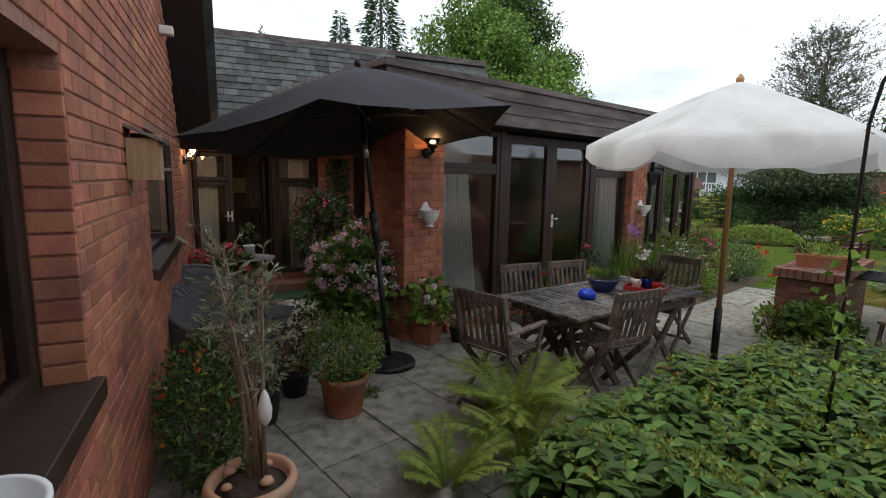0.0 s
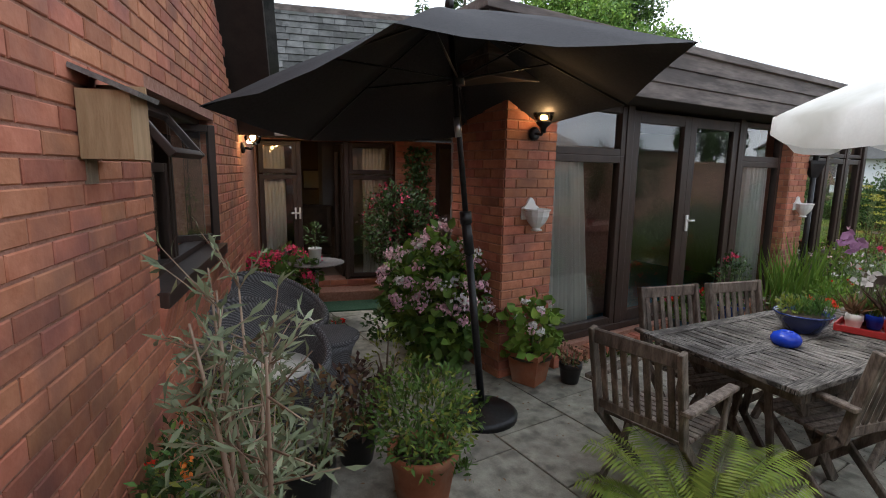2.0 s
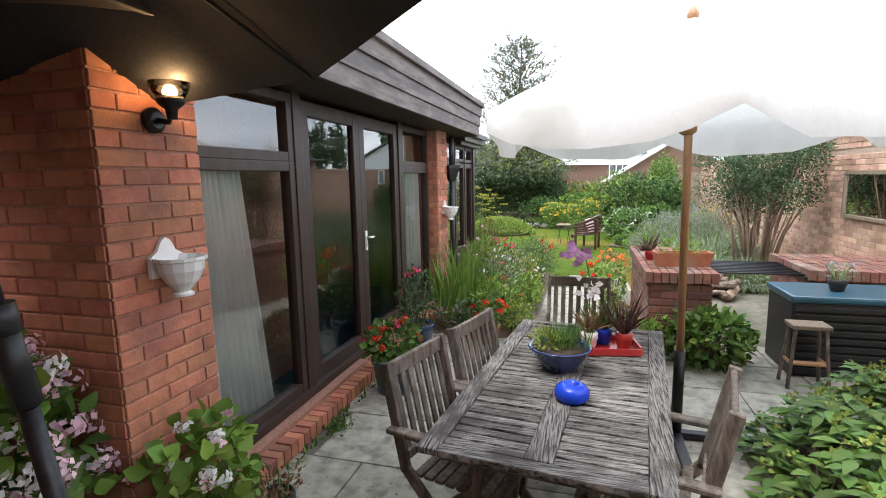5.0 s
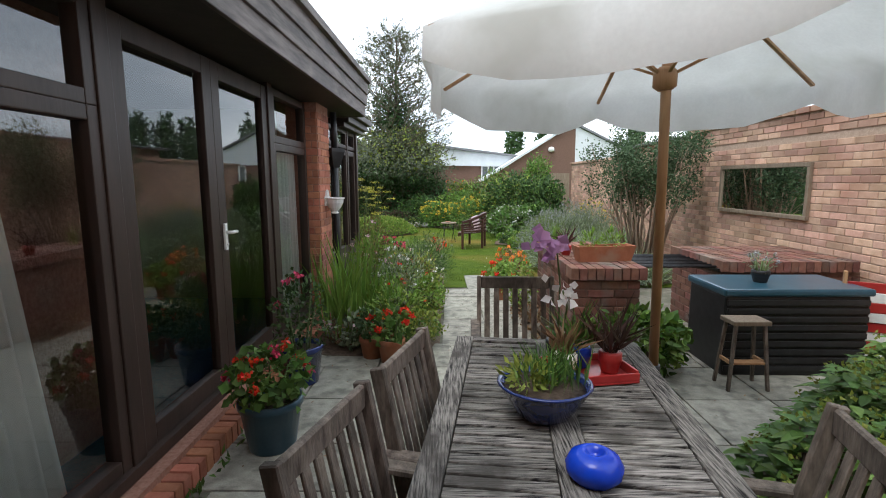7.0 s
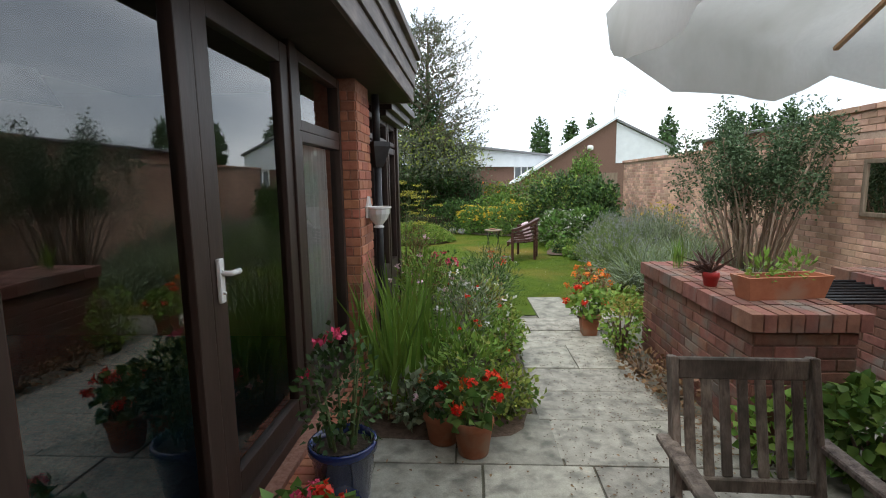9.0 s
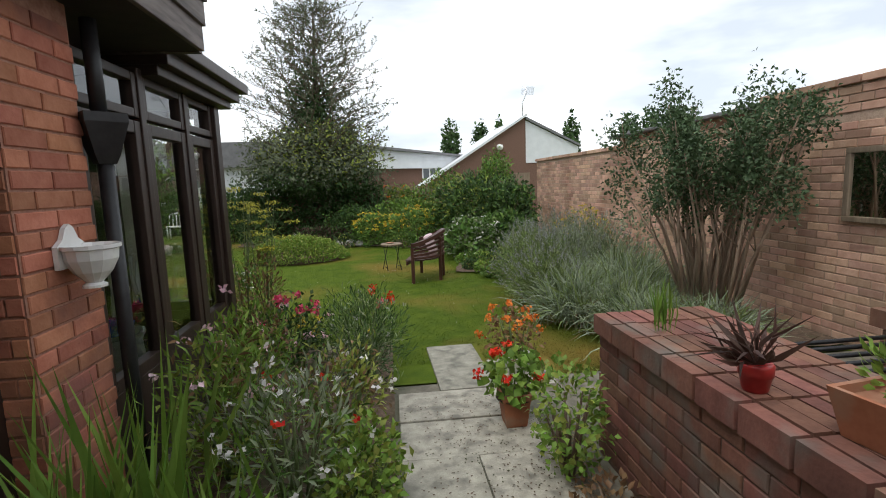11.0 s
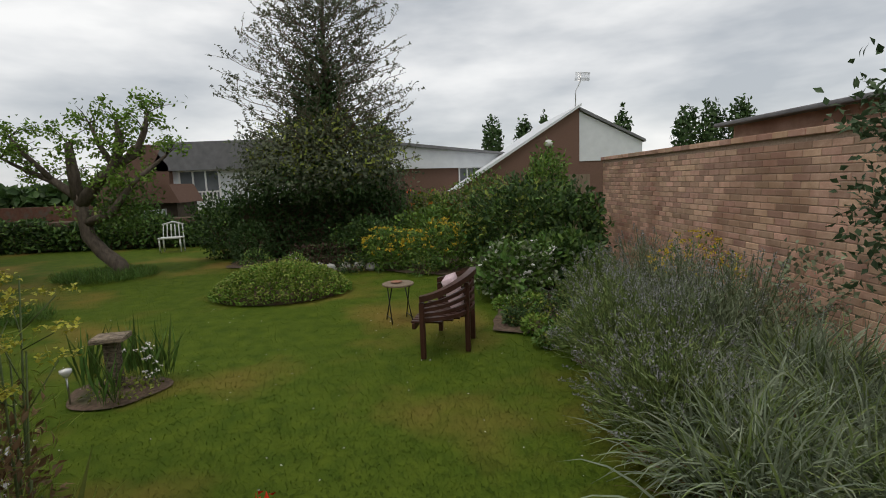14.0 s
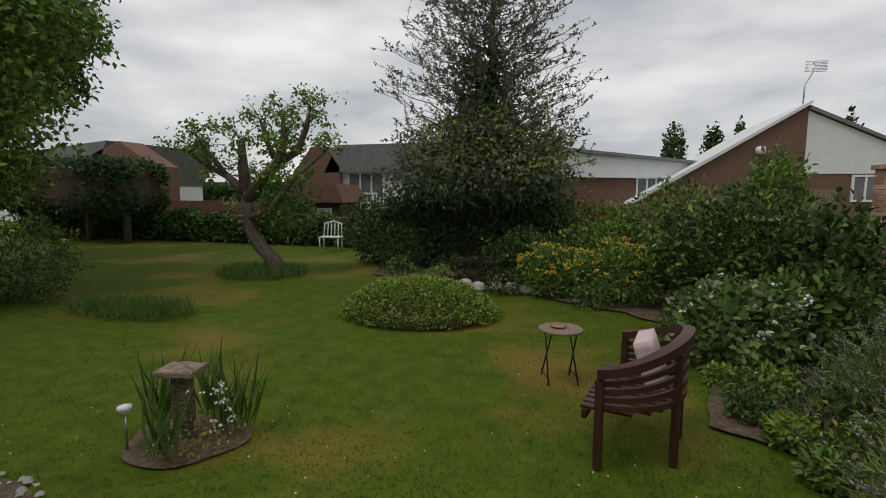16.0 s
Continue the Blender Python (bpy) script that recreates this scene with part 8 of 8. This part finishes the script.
def broad_tree(name, at, h, rad, n, leaf, mats, label, seed, trunk=0.25, low=0.25):
    t = thing(name, pose(*at), label, "tree")
    r = random.Random(seed)
    bm = B()
    branchy(bm, (0, 0, -0.05), (0.2, 0.1, h * 0.8), trunk, trunk * 0.2, 0.2, r, 7)
    part("trunk", bm, BARK, t)
    bm, C = B(), []
    for k in range(34):
        a, z = k * 2.4, h * (low + 0.68 * (k / 34))
        rr = rad * math.sin(math.pi * min(0.95, 0.22 + 0.78 * (k / 34))) * r.uniform(0.6, 1.0)
        e = Vector((math.cos(a) * rr, math.sin(a) * rr, z + r.uniform(-0.3, 0.5)))
        branchy(bm, (0.1, 0.05, max(h * 0.15, z - rr * 0.5)), e, trunk * 0.3, 0.02, 0.25, r, 4)
        C.append((e, rad * r.uniform(0.26, 0.42)))
    part("limb", bm, BARK, t, kind="stuff")
    for j, m in enumerate(mats):
        Ps = []
        for e, q in C:
            p, d = crown(n // len(C), tuple(e), (q, q, q * 0.75), 0.35, e.x + j, 0.5)
            Ps.append(p)
        P = np.concatenate(Ps)
        part("crown", leaf_mesh("crown", P, unit(len(P)), unit(len(P)) + np.array([0, 0, 0.9]), leaf, leaf * 0.55, m), m, t, kind="stuff")
    return t


# sunlit look put into the leaf colour by the brighter green
broad_tree("broadleaf_tree", (-10.8, 11.4, 0), 10.2, 4.0, 30000, 0.17, (L_MID, L_BRIGHT), "large leafy green tree behind the house", 5, low=0.12)

# back-lit darkness put into the leaf colour by the dark green
broad_tree("broadleaf_tree", (-12.2, 14.4, 0), 10.0, 2.7, 22000, 0.16, (L_DARK, L_MID), "spreading tree at the garden's side, its leaves coloured dark as back-lit", 9, low=0.36)


def conifer(name, at, h, rad, n, mat, label, seed, leaf=0.3):
    t = thing(name, pose(*at), label, "tree")
    part("trunk", tube(B(), [(0, 0, -0.1), (0, 0, h * 0.97)], [0.2, 0.03], 8), BARK, t)
    z = h * (1 - RNG.random(n) ** 0.6)
    a = RNG.uniform(0, 6.28, n)
    q = rad * (1 - z / h) * RNG.uniform(0.35, 1.0, n) * (1 + 0.25 * np.sin(z * 5 + a * 2)) + 0.08
    P = np.stack([np.cos(a) * q, np.sin(a) * q, z], 1)
    part("crown", leaf_mesh("crown", P, np.stack([np.cos(a), np.sin(a), np.full(n, -0.15)], 1) + unit(n) * 0.4, unit(n) + np.array([0, 0, 1]), leaf, leaf * 0.28, mat), mat, t, kind="stuff")


conifer("conifer", (-17.6, 8.7, 0), 9.4, 2.2, 7000, L_DARK, "dark conifer behind the house", 1)
conifer("conifer", (-16.4, 10.2, 0), 11.8, 3.1, 11000, L_DARK, "tall dark conifer behind the house", 2)
shrub("distant_bush", (-19, 5.5, 0), (1.6, 1.6, 3.5), 1500, 0.25, 0.12, L_GREY, "grey-green tree top beyond the slate roof", "tree", height=4.2, seed=2.9)
for k, (x, y, h, w) in enumerate(((12.4, 85.1, 11.4, 1.6), (17.2, 84.4, 10.7, 1.5), (20.5, 84, 11.0, 1.0), (31.3, 80.2, 10.9, 1.4), (42.0, 74.9, 11.4, 1.8), (39.2, 76.5, 11.0, 1.8), (45.0, 73.1, 11.2, 1.8), (-3.5, 62, 8.5, 2.2))):
    t = thing("poplar", pose(x, y, 0), "distant upright poplar above the roofs", "tree", "distant poplars")
    part("trunk", tube(B(), [(0, 0, -0.1), (0, 0, h * 0.8)], [0.3, 0.08], 6), BARK, t)
    P, d = crown(900, (0, 0, h * 0.6), (w, w, h * 0.42), 0.4, k * 1.7, 0.3)
    part("crown", leaf_mesh("crown", P, unit(900) + np.array([0, 0, 0.5]), d, 0.7, 0.4, L_DARK), L_DARK, t, kind="stuff")
# clipped topiary hedge on trunks
tp = thing("topiary_hedge", pose(-15.2, 19.5, 0), "dark clipped block hedge on bare trunks", "hedge")
for x in (-1.6, 0.2, 1.9):
    part("trunk", tube(B(), [(x, 0, -0.05), (x, 0, 1.2)], 0.12, 8), BARK, tp)
n = 9000
d = unit(n)
P = np.sign(d) * np.abs(d) ** 0.45 * np.array([2.9, 1.2, 0.9]) + np.array([0, 0, 1.85]) + RNG.normal(0, 0.05, (n, 3))
part("foliage", leaf_mesh("foliage", P, unit(n), d + unit(n) * 0.5, 0.16, 0.09, L_DARK), L_DARK, tp, kind="stuff")
part("core", box(B(), -2.6, 2.6, -0.9, 0.9, 1.15, 2.5, 0.3), BED, tp)
hb = thing("back_hedge", None, "dark mixed hedge along the far edge of the lawn", "hedge")
n = 16000
P = np.stack([RNG.uniform(-20, -3.4, n), RNG.uniform(20.3, 21.1, n), 1.25 * RNG.random(n) ** 0.8], 1)
P[:, 2] *= 0.75 + 0.35 * np.array([noise.noise(Vector((x * 0.8, 3, 0))) for x in P[:, 0]])
part("foliage", leaf_mesh("foliage", P, unit(n), unit(n) + np.array([0, -1, 0.6]), 0.16, 0.08, L_DARK), L_DARK, hb, kind="stuff")
P2 = P[:3200] + np.array([0, -0.25, 0.05])
part("foliage", leaf_mesh("foliage", P2, unit(3200), unit(3200) + np.array([0, -1, 0.6]), 0.14, 0.07, L_MID), L_MID, hb, kind="stuff")
part("core", box(B(), -20, -3.5, 20.6, 21.0, 0, 0.9, 0.1), BED, hb)

fw = thing("distant_trees", None, "low dark line of trees beyond the gardens", "trees", kind="stuff")
n = 9000
fx = RNG.uniform(-110, 70, n)
fh = 2.6 + 1.2 * np.array([noise.noise(Vector((x * 0.11, 1, 0))) + 0.5 * noise.noise(Vector((x * 0.5, 4, 0))) for x in fx])
P = np.stack([fx, RNG.uniform(70, 74, n), fh * RNG.random(n) ** 0.6], 1)
part("foliage", leaf_mesh("foliage", P, unit(n) + np.array([0, 0, 0.4]), unit(n) + np.array([0, -1, 0.5]), 1.3, 0.9, L_DARK), L_DARK, fw, kind="stuff")

# ---- fence, shed, seat ----
fe = thing("fence", None, "weathered close-boarded timber fence behind the border", "fence")
me = None
for k in range(70):
    x = -1.2 + k * 0.105
    if me is None:
        ob = part("board", box(B(), 0, 0.1, 0, 0.018, 0, 1.45, 0.003), FENCEWOOD, fe)
        me = ob.data
    else:
        ob = new("board", me)
        ob.parent = fe
    ob.matrix_local = Matrix.Translation((x, 19.0 + 0.006 * (k % 2), RNG.uniform(-0.02, 0.02)))
part("rail", box(B(), -1.2, 6.2, 19.02, 19.06, 1.15, 1.22), FENCEWOOD, fe)
gp = thing("timber_fence", None, "tall timber fence panel at the wall's end", "fence")
for k in range(9):
    part("board", box(B(), 5.0 + k * 0.1, 5.095 + k * 0.1, 17.4, 17.42, 0, 1.75, 0.003), FENCEWOOD, gp)
sh = thing("garden_shed", pose(-7.2, 22.2, 0), "small brown garden shed with a sloping roof", "shed")
part("wall", box(B(), -0.8, 0.85, -0.7, 0.7, 0, 1.35), DARKROOM, sh)
bm = B()
polyline_box(bm, Matrix.Identity(4), [(-1.0, 1.34), (1.05, 1.34), (0.75, 1.95), (-0.75, 1.95)], -0.9, 0.8)
part("roof", bm, HOUSEBRICK, sh, "brown sloping roof")
part("window", box(B(), -0.2, 0.5, -0.73, -0.70, 0.75, 1.15), RENDER, sh)
ws = thing("white_garden_seat", pose(-5.5, 19.3, 0, 0, 0, 10), "white ornate garden seat at the far edge of the lawn", "seat")
part("seat", box(B(), -0.3, 0.3, -0.2, 0.2, 0.38, 0.42, 0.01), WHITE, ws)
for sx in (-0.27, 0.27):
    for sy in (-0.17, 0.17):
        part("leg", tube(B(), [(sx, sy, 0), (sx, sy, 0.38)], 0.025, 6), WHITE, ws)
for k in range(6):
    part("back_bar", tube(B(), [(-0.27 + k * 0.108, 0.19, 0.42), (-0.25 + k * 0.1, 0.24, 0.78)], 0.018, 6), WHITE, ws)
part("back_rail", tube(B(), [(-0.28, 0.24, 0.76), (0, 0.25, 0.84), (0.28, 0.24, 0.76)], 0.025, 6), WHITE, ws)


# ---- houses ----
def house_window(parent, m, x, z, w, h, bars=3):
    f = part("window", sheet(B(), [m @ Vector(p) for p in ((x, -0.03, z), (x + w, -0.03, z), (x + w, -0.03, z + h), (x, -0.03, z + h))]), GLASS_DARK, parent)
    bm = B()
    for a, b, c, d in ((x - 0.06, x + w + 0.06, z - 0.06, z), (x - 0.06, x + w + 0.06, z + h, z + h + 0.06), (x - 0.06, x, z, z + h), (x + w, x + w + 0.06, z, z + h)):
        box(bm, a, b, -0.07, 0.0, c, d)
    for k in range(1, bars):
        xx = x + w * k / bars
        box(bm, xx - 0.03, xx + 0.03, -0.065, -0.01, z, z + h)
    bm.transform(m)
    part("window_frame", bm, WHITE, f)


GLASS_DARK = material("far_window_glass", (0.10, 0.11, 0.12), (0.16, 0.17, 0.18), 2, 0.1, 0.0)
I4 = Matrix.Translation((0, 25, 0))
h1 = thing("house_with_balcony", None, "brown brick house with a white balcony front and grey roof", "house")
part("wall", polyline_box(B(), I4, [(-11.2, -0.1), (-8.3, -0.1), (-8.3, 2.7), (-8.9, 3.55), (-9.6, 3.55), (-11.2, 1.6)], 0, 6), HOUSEBRICK, h1)
part("wall", polyline_box(B(), I4, [(-8.3, -0.1), (-3.6, -0.1), (-3.6, 2.5), (-8.3, 2.5)], 0.3, 6), RENDER, h1, "white rendered front")
part("roof", polyline_box(B(), I4, [(-9.0, 2.5), (-3.4, 2.5), (-3.4, 3.6), (-8.4, 3.6)], 0.0, 6.3), ROOFGREY, h1)
house_window(h1, I4 @ Matrix.Translation((0, 0.3, 0)), -8.0, 1.35, 1.5, 1.1, 3)
part("balcony", box(B(), -8.3, -6.2, 24.4, 25.3, 0.95, 1.02), WHITE, h1)
for k in range(15):
    part("baluster", box(B(), -8.25 + k * 0.14, -8.21 + k * 0.14, 24.42, 24.46, 1.02, 1.62), WHITE, h1)
part("balcony_rail", box(B(), -8.3, -6.2, 24.40, 24.48, 1.62, 1.68), WHITE, h1)
h2 = thing("low_house", None, "long low brown brick house with a pale sheet roof", "house")
part("wall", box(B(), -1.2, 7.0, 27.4, 32, -0.1, 2.35), HOUSEBRICK, h2)
bm = B()
polyline_box(bm, frame_of((-1.6, 27.2, 0), (1, 0)), [(0.6, 2.35), (9.2, 2.2), (9.2, 2.5), (2.0, 3.35), (0.6, 3.45)], 0, 5)
part("roof", bm, RENDER, h2, "pale grey sheet roof")
bm = B()
polyline_box(bm, frame_of((-1.6, 27.1, 0), (1, 0)), [(0.5, 3.45), (2.0, 3.36), (9.2, 2.5), (9.2, 2.58), (2.0, 3.5), (0.5, 3.6)], -0.1, 5)
part("roof_edge", bm, ROOFGREY, h2)
house_window(h2, Matrix.Translation((0, 27.4, 0)), 3.3, 1.35, 1.3, 0.9, 4)
h3 = thing("gabled_house", None, "brown brick house with a tall half gable and white boarded side", "house")
part("wall", polyline_box(B(), I4, [(2.9, -0.1), (7.95, -0.1), (7.95, 4.42), (2.9, 1.25)], 0, 7), HOUSEBRICK, h3)
part("wall", polyline_box(B(), I4, [(7.96, -0.1), (10.5, -0.1), (10.5, 2.3), (7.96, 2.3)], 0.05, 7), HOUSEBRICK, h3)
part("cladding", polyline_box(B(), I4, [(7.96, 2.3), (10.5, 2.3), (10.5, 3.0), (7.96, 4.25)], 0.02, 7), RENDER, h3, "white boarded upper side")
bm = B()
polyline_box(bm, I4, [(2.8, 1.2), (8.0, 4.44), (8.0, 4.54), (2.7, 1.28)], -0.15, 7)
part("verge", bm, RENDER, h3)
bm = B()
polyline_box(bm, I4, [(7.96, 4.28), (10.6, 2.98), (10.6, 3.08), (7.96, 4.4)], -0.1, 7)
part("roof_edge", bm, ROOFGREY, h3)
part("lamp", lathe(B(), [(0.02, -0.14), (0.14, -0.1), (0.16, 0), (0.14, 0.1), (0.02, 0.14)], 12, True, (6.7, 24.9, 3.05)), CERAMIC, h3, "white round bulkhead lamp")
house_window(h3, Matrix.Translation((0, 25.05, 0)), 9.3, 1.5, 0.6, 0.7, 2)
ae = part("aerial", tube(B(), [(7.95, 25.5, 4.3), (7.95, 25.5, 5.1), (8.05, 25.5, 5.3), (8.15, 25.5, 5.5), (8.15, 25.5, 5.8)], 0.022, 6), STEEL, h3, "rooftop television aerial")
for k in range(8):
    part("aerial_rod", tube(B(), [(7.85 + 0.02 * k, 25.3 + 0.05 * k, 5.48 + 0.055 * k), (8.45 + 0.02 * k, 25.3 + 0.05 * k, 5.46 + 0.055 * k)], 0.012, 4), STEEL, ae)
h4 = thing("dark_gable_house", None, "brown brick house with a grey roof behind the clipped hedge", "house")
M4 = Matrix.Translation((0, 27, 0))
part("wall", polyline_box(B(), M4, [(-24.5, -0.1), (-20.0, -0.1), (-20.0, 3.0), (-22.4, 4.35), (-24.5, 3.6)], 0, 1.5), HOUSEBRICK, h4)
part("wall", polyline_box(B(), M4, [(-37, -0.1), (-24.5, -0.1), (-24.5, 2.1), (-37, 2.1)], 0.2, 8), RENDER, h4, "white rendered wall")
part("roof", polyline_box(B(), M4, [(-37.2, 2.1), (-24.4, 2.1), (-23.2, 4.4), (-33.5, 3.6)], 0.0, 8), ROOFGREY, h4)
house_window(h4, M4 @ Matrix.Translation((0, 0.2, 0)), -33.5, 0.9, 2.2, 0.8, 3)
ga = thing("neighbour_garage", None, "low neighbouring roof beyond the brick wall", "outbuilding")
part("wall", box(B(), 6.5, 10.5, 5.0, 12.6, -0.1, 2.36), BRICK_TAN, ga)
part("roof", box(B(), 6.3, 10.8, 4.8, 12.8, 2.36, 2.42, 0.02), ROOFGREY, ga)
lw = thing("low_brick_wall", None, "low red brick wall beyond the back hedge", "wall", kind="structure")
part("masonry", box(B(), -22, -9.5, 22.0, 22.2, -0.1, 1.35), BRICK_DULL, lw)

# main house body behind the garden room, with its chimney
single("wall_house_back", box(B(), -9.0, -5.3, 1.7, 7.4, -0.1, 2.9), MORTAR, None, "plain back block of the house", "wall", kind="structure")
chm = thing("chimney", None, "squat red brick chimney stack with stepped top", "chimney")
part("stack", box(B(), -7.3, -6.3, 6.3, 7.0, 2.9, 4.35, 0.01), BRICK, chm)
part("course", box(B(), -7.36, -6.24, 6.24, 7.06, 4.2, 4.3, 0.01), BRICK, chm)
part("pot", lathe(B(), [(0.22, 4.35), (0.2, 4.45), (0.17, 4.6), (0.19, 4.62), (0.01, 4.63)], 12, True, (-6.8, 6.65, 0)), TERRA, chm)
bm = B()
box(bm, 5.9, 6.1, -12, -4, -0.1, 2.2)
box(bm, -6, 6.0, -9.2, -9.0, -0.1, 2.4)
single("wall_rear", bm, BRICK_TAN, None, "plain brick wall closing the garden behind", "wall", kind="structure")
for k in range(9):
    x = -3 + k * 1.0
    shrub("rear_hedge", (x, -8.4, 0), (0.8, 0.5, 1.3), 700, 0.12, 0.07, L_DARK, "dark hedge closing the garden behind", "hedge", height=1.3, seed=k * 1.3)
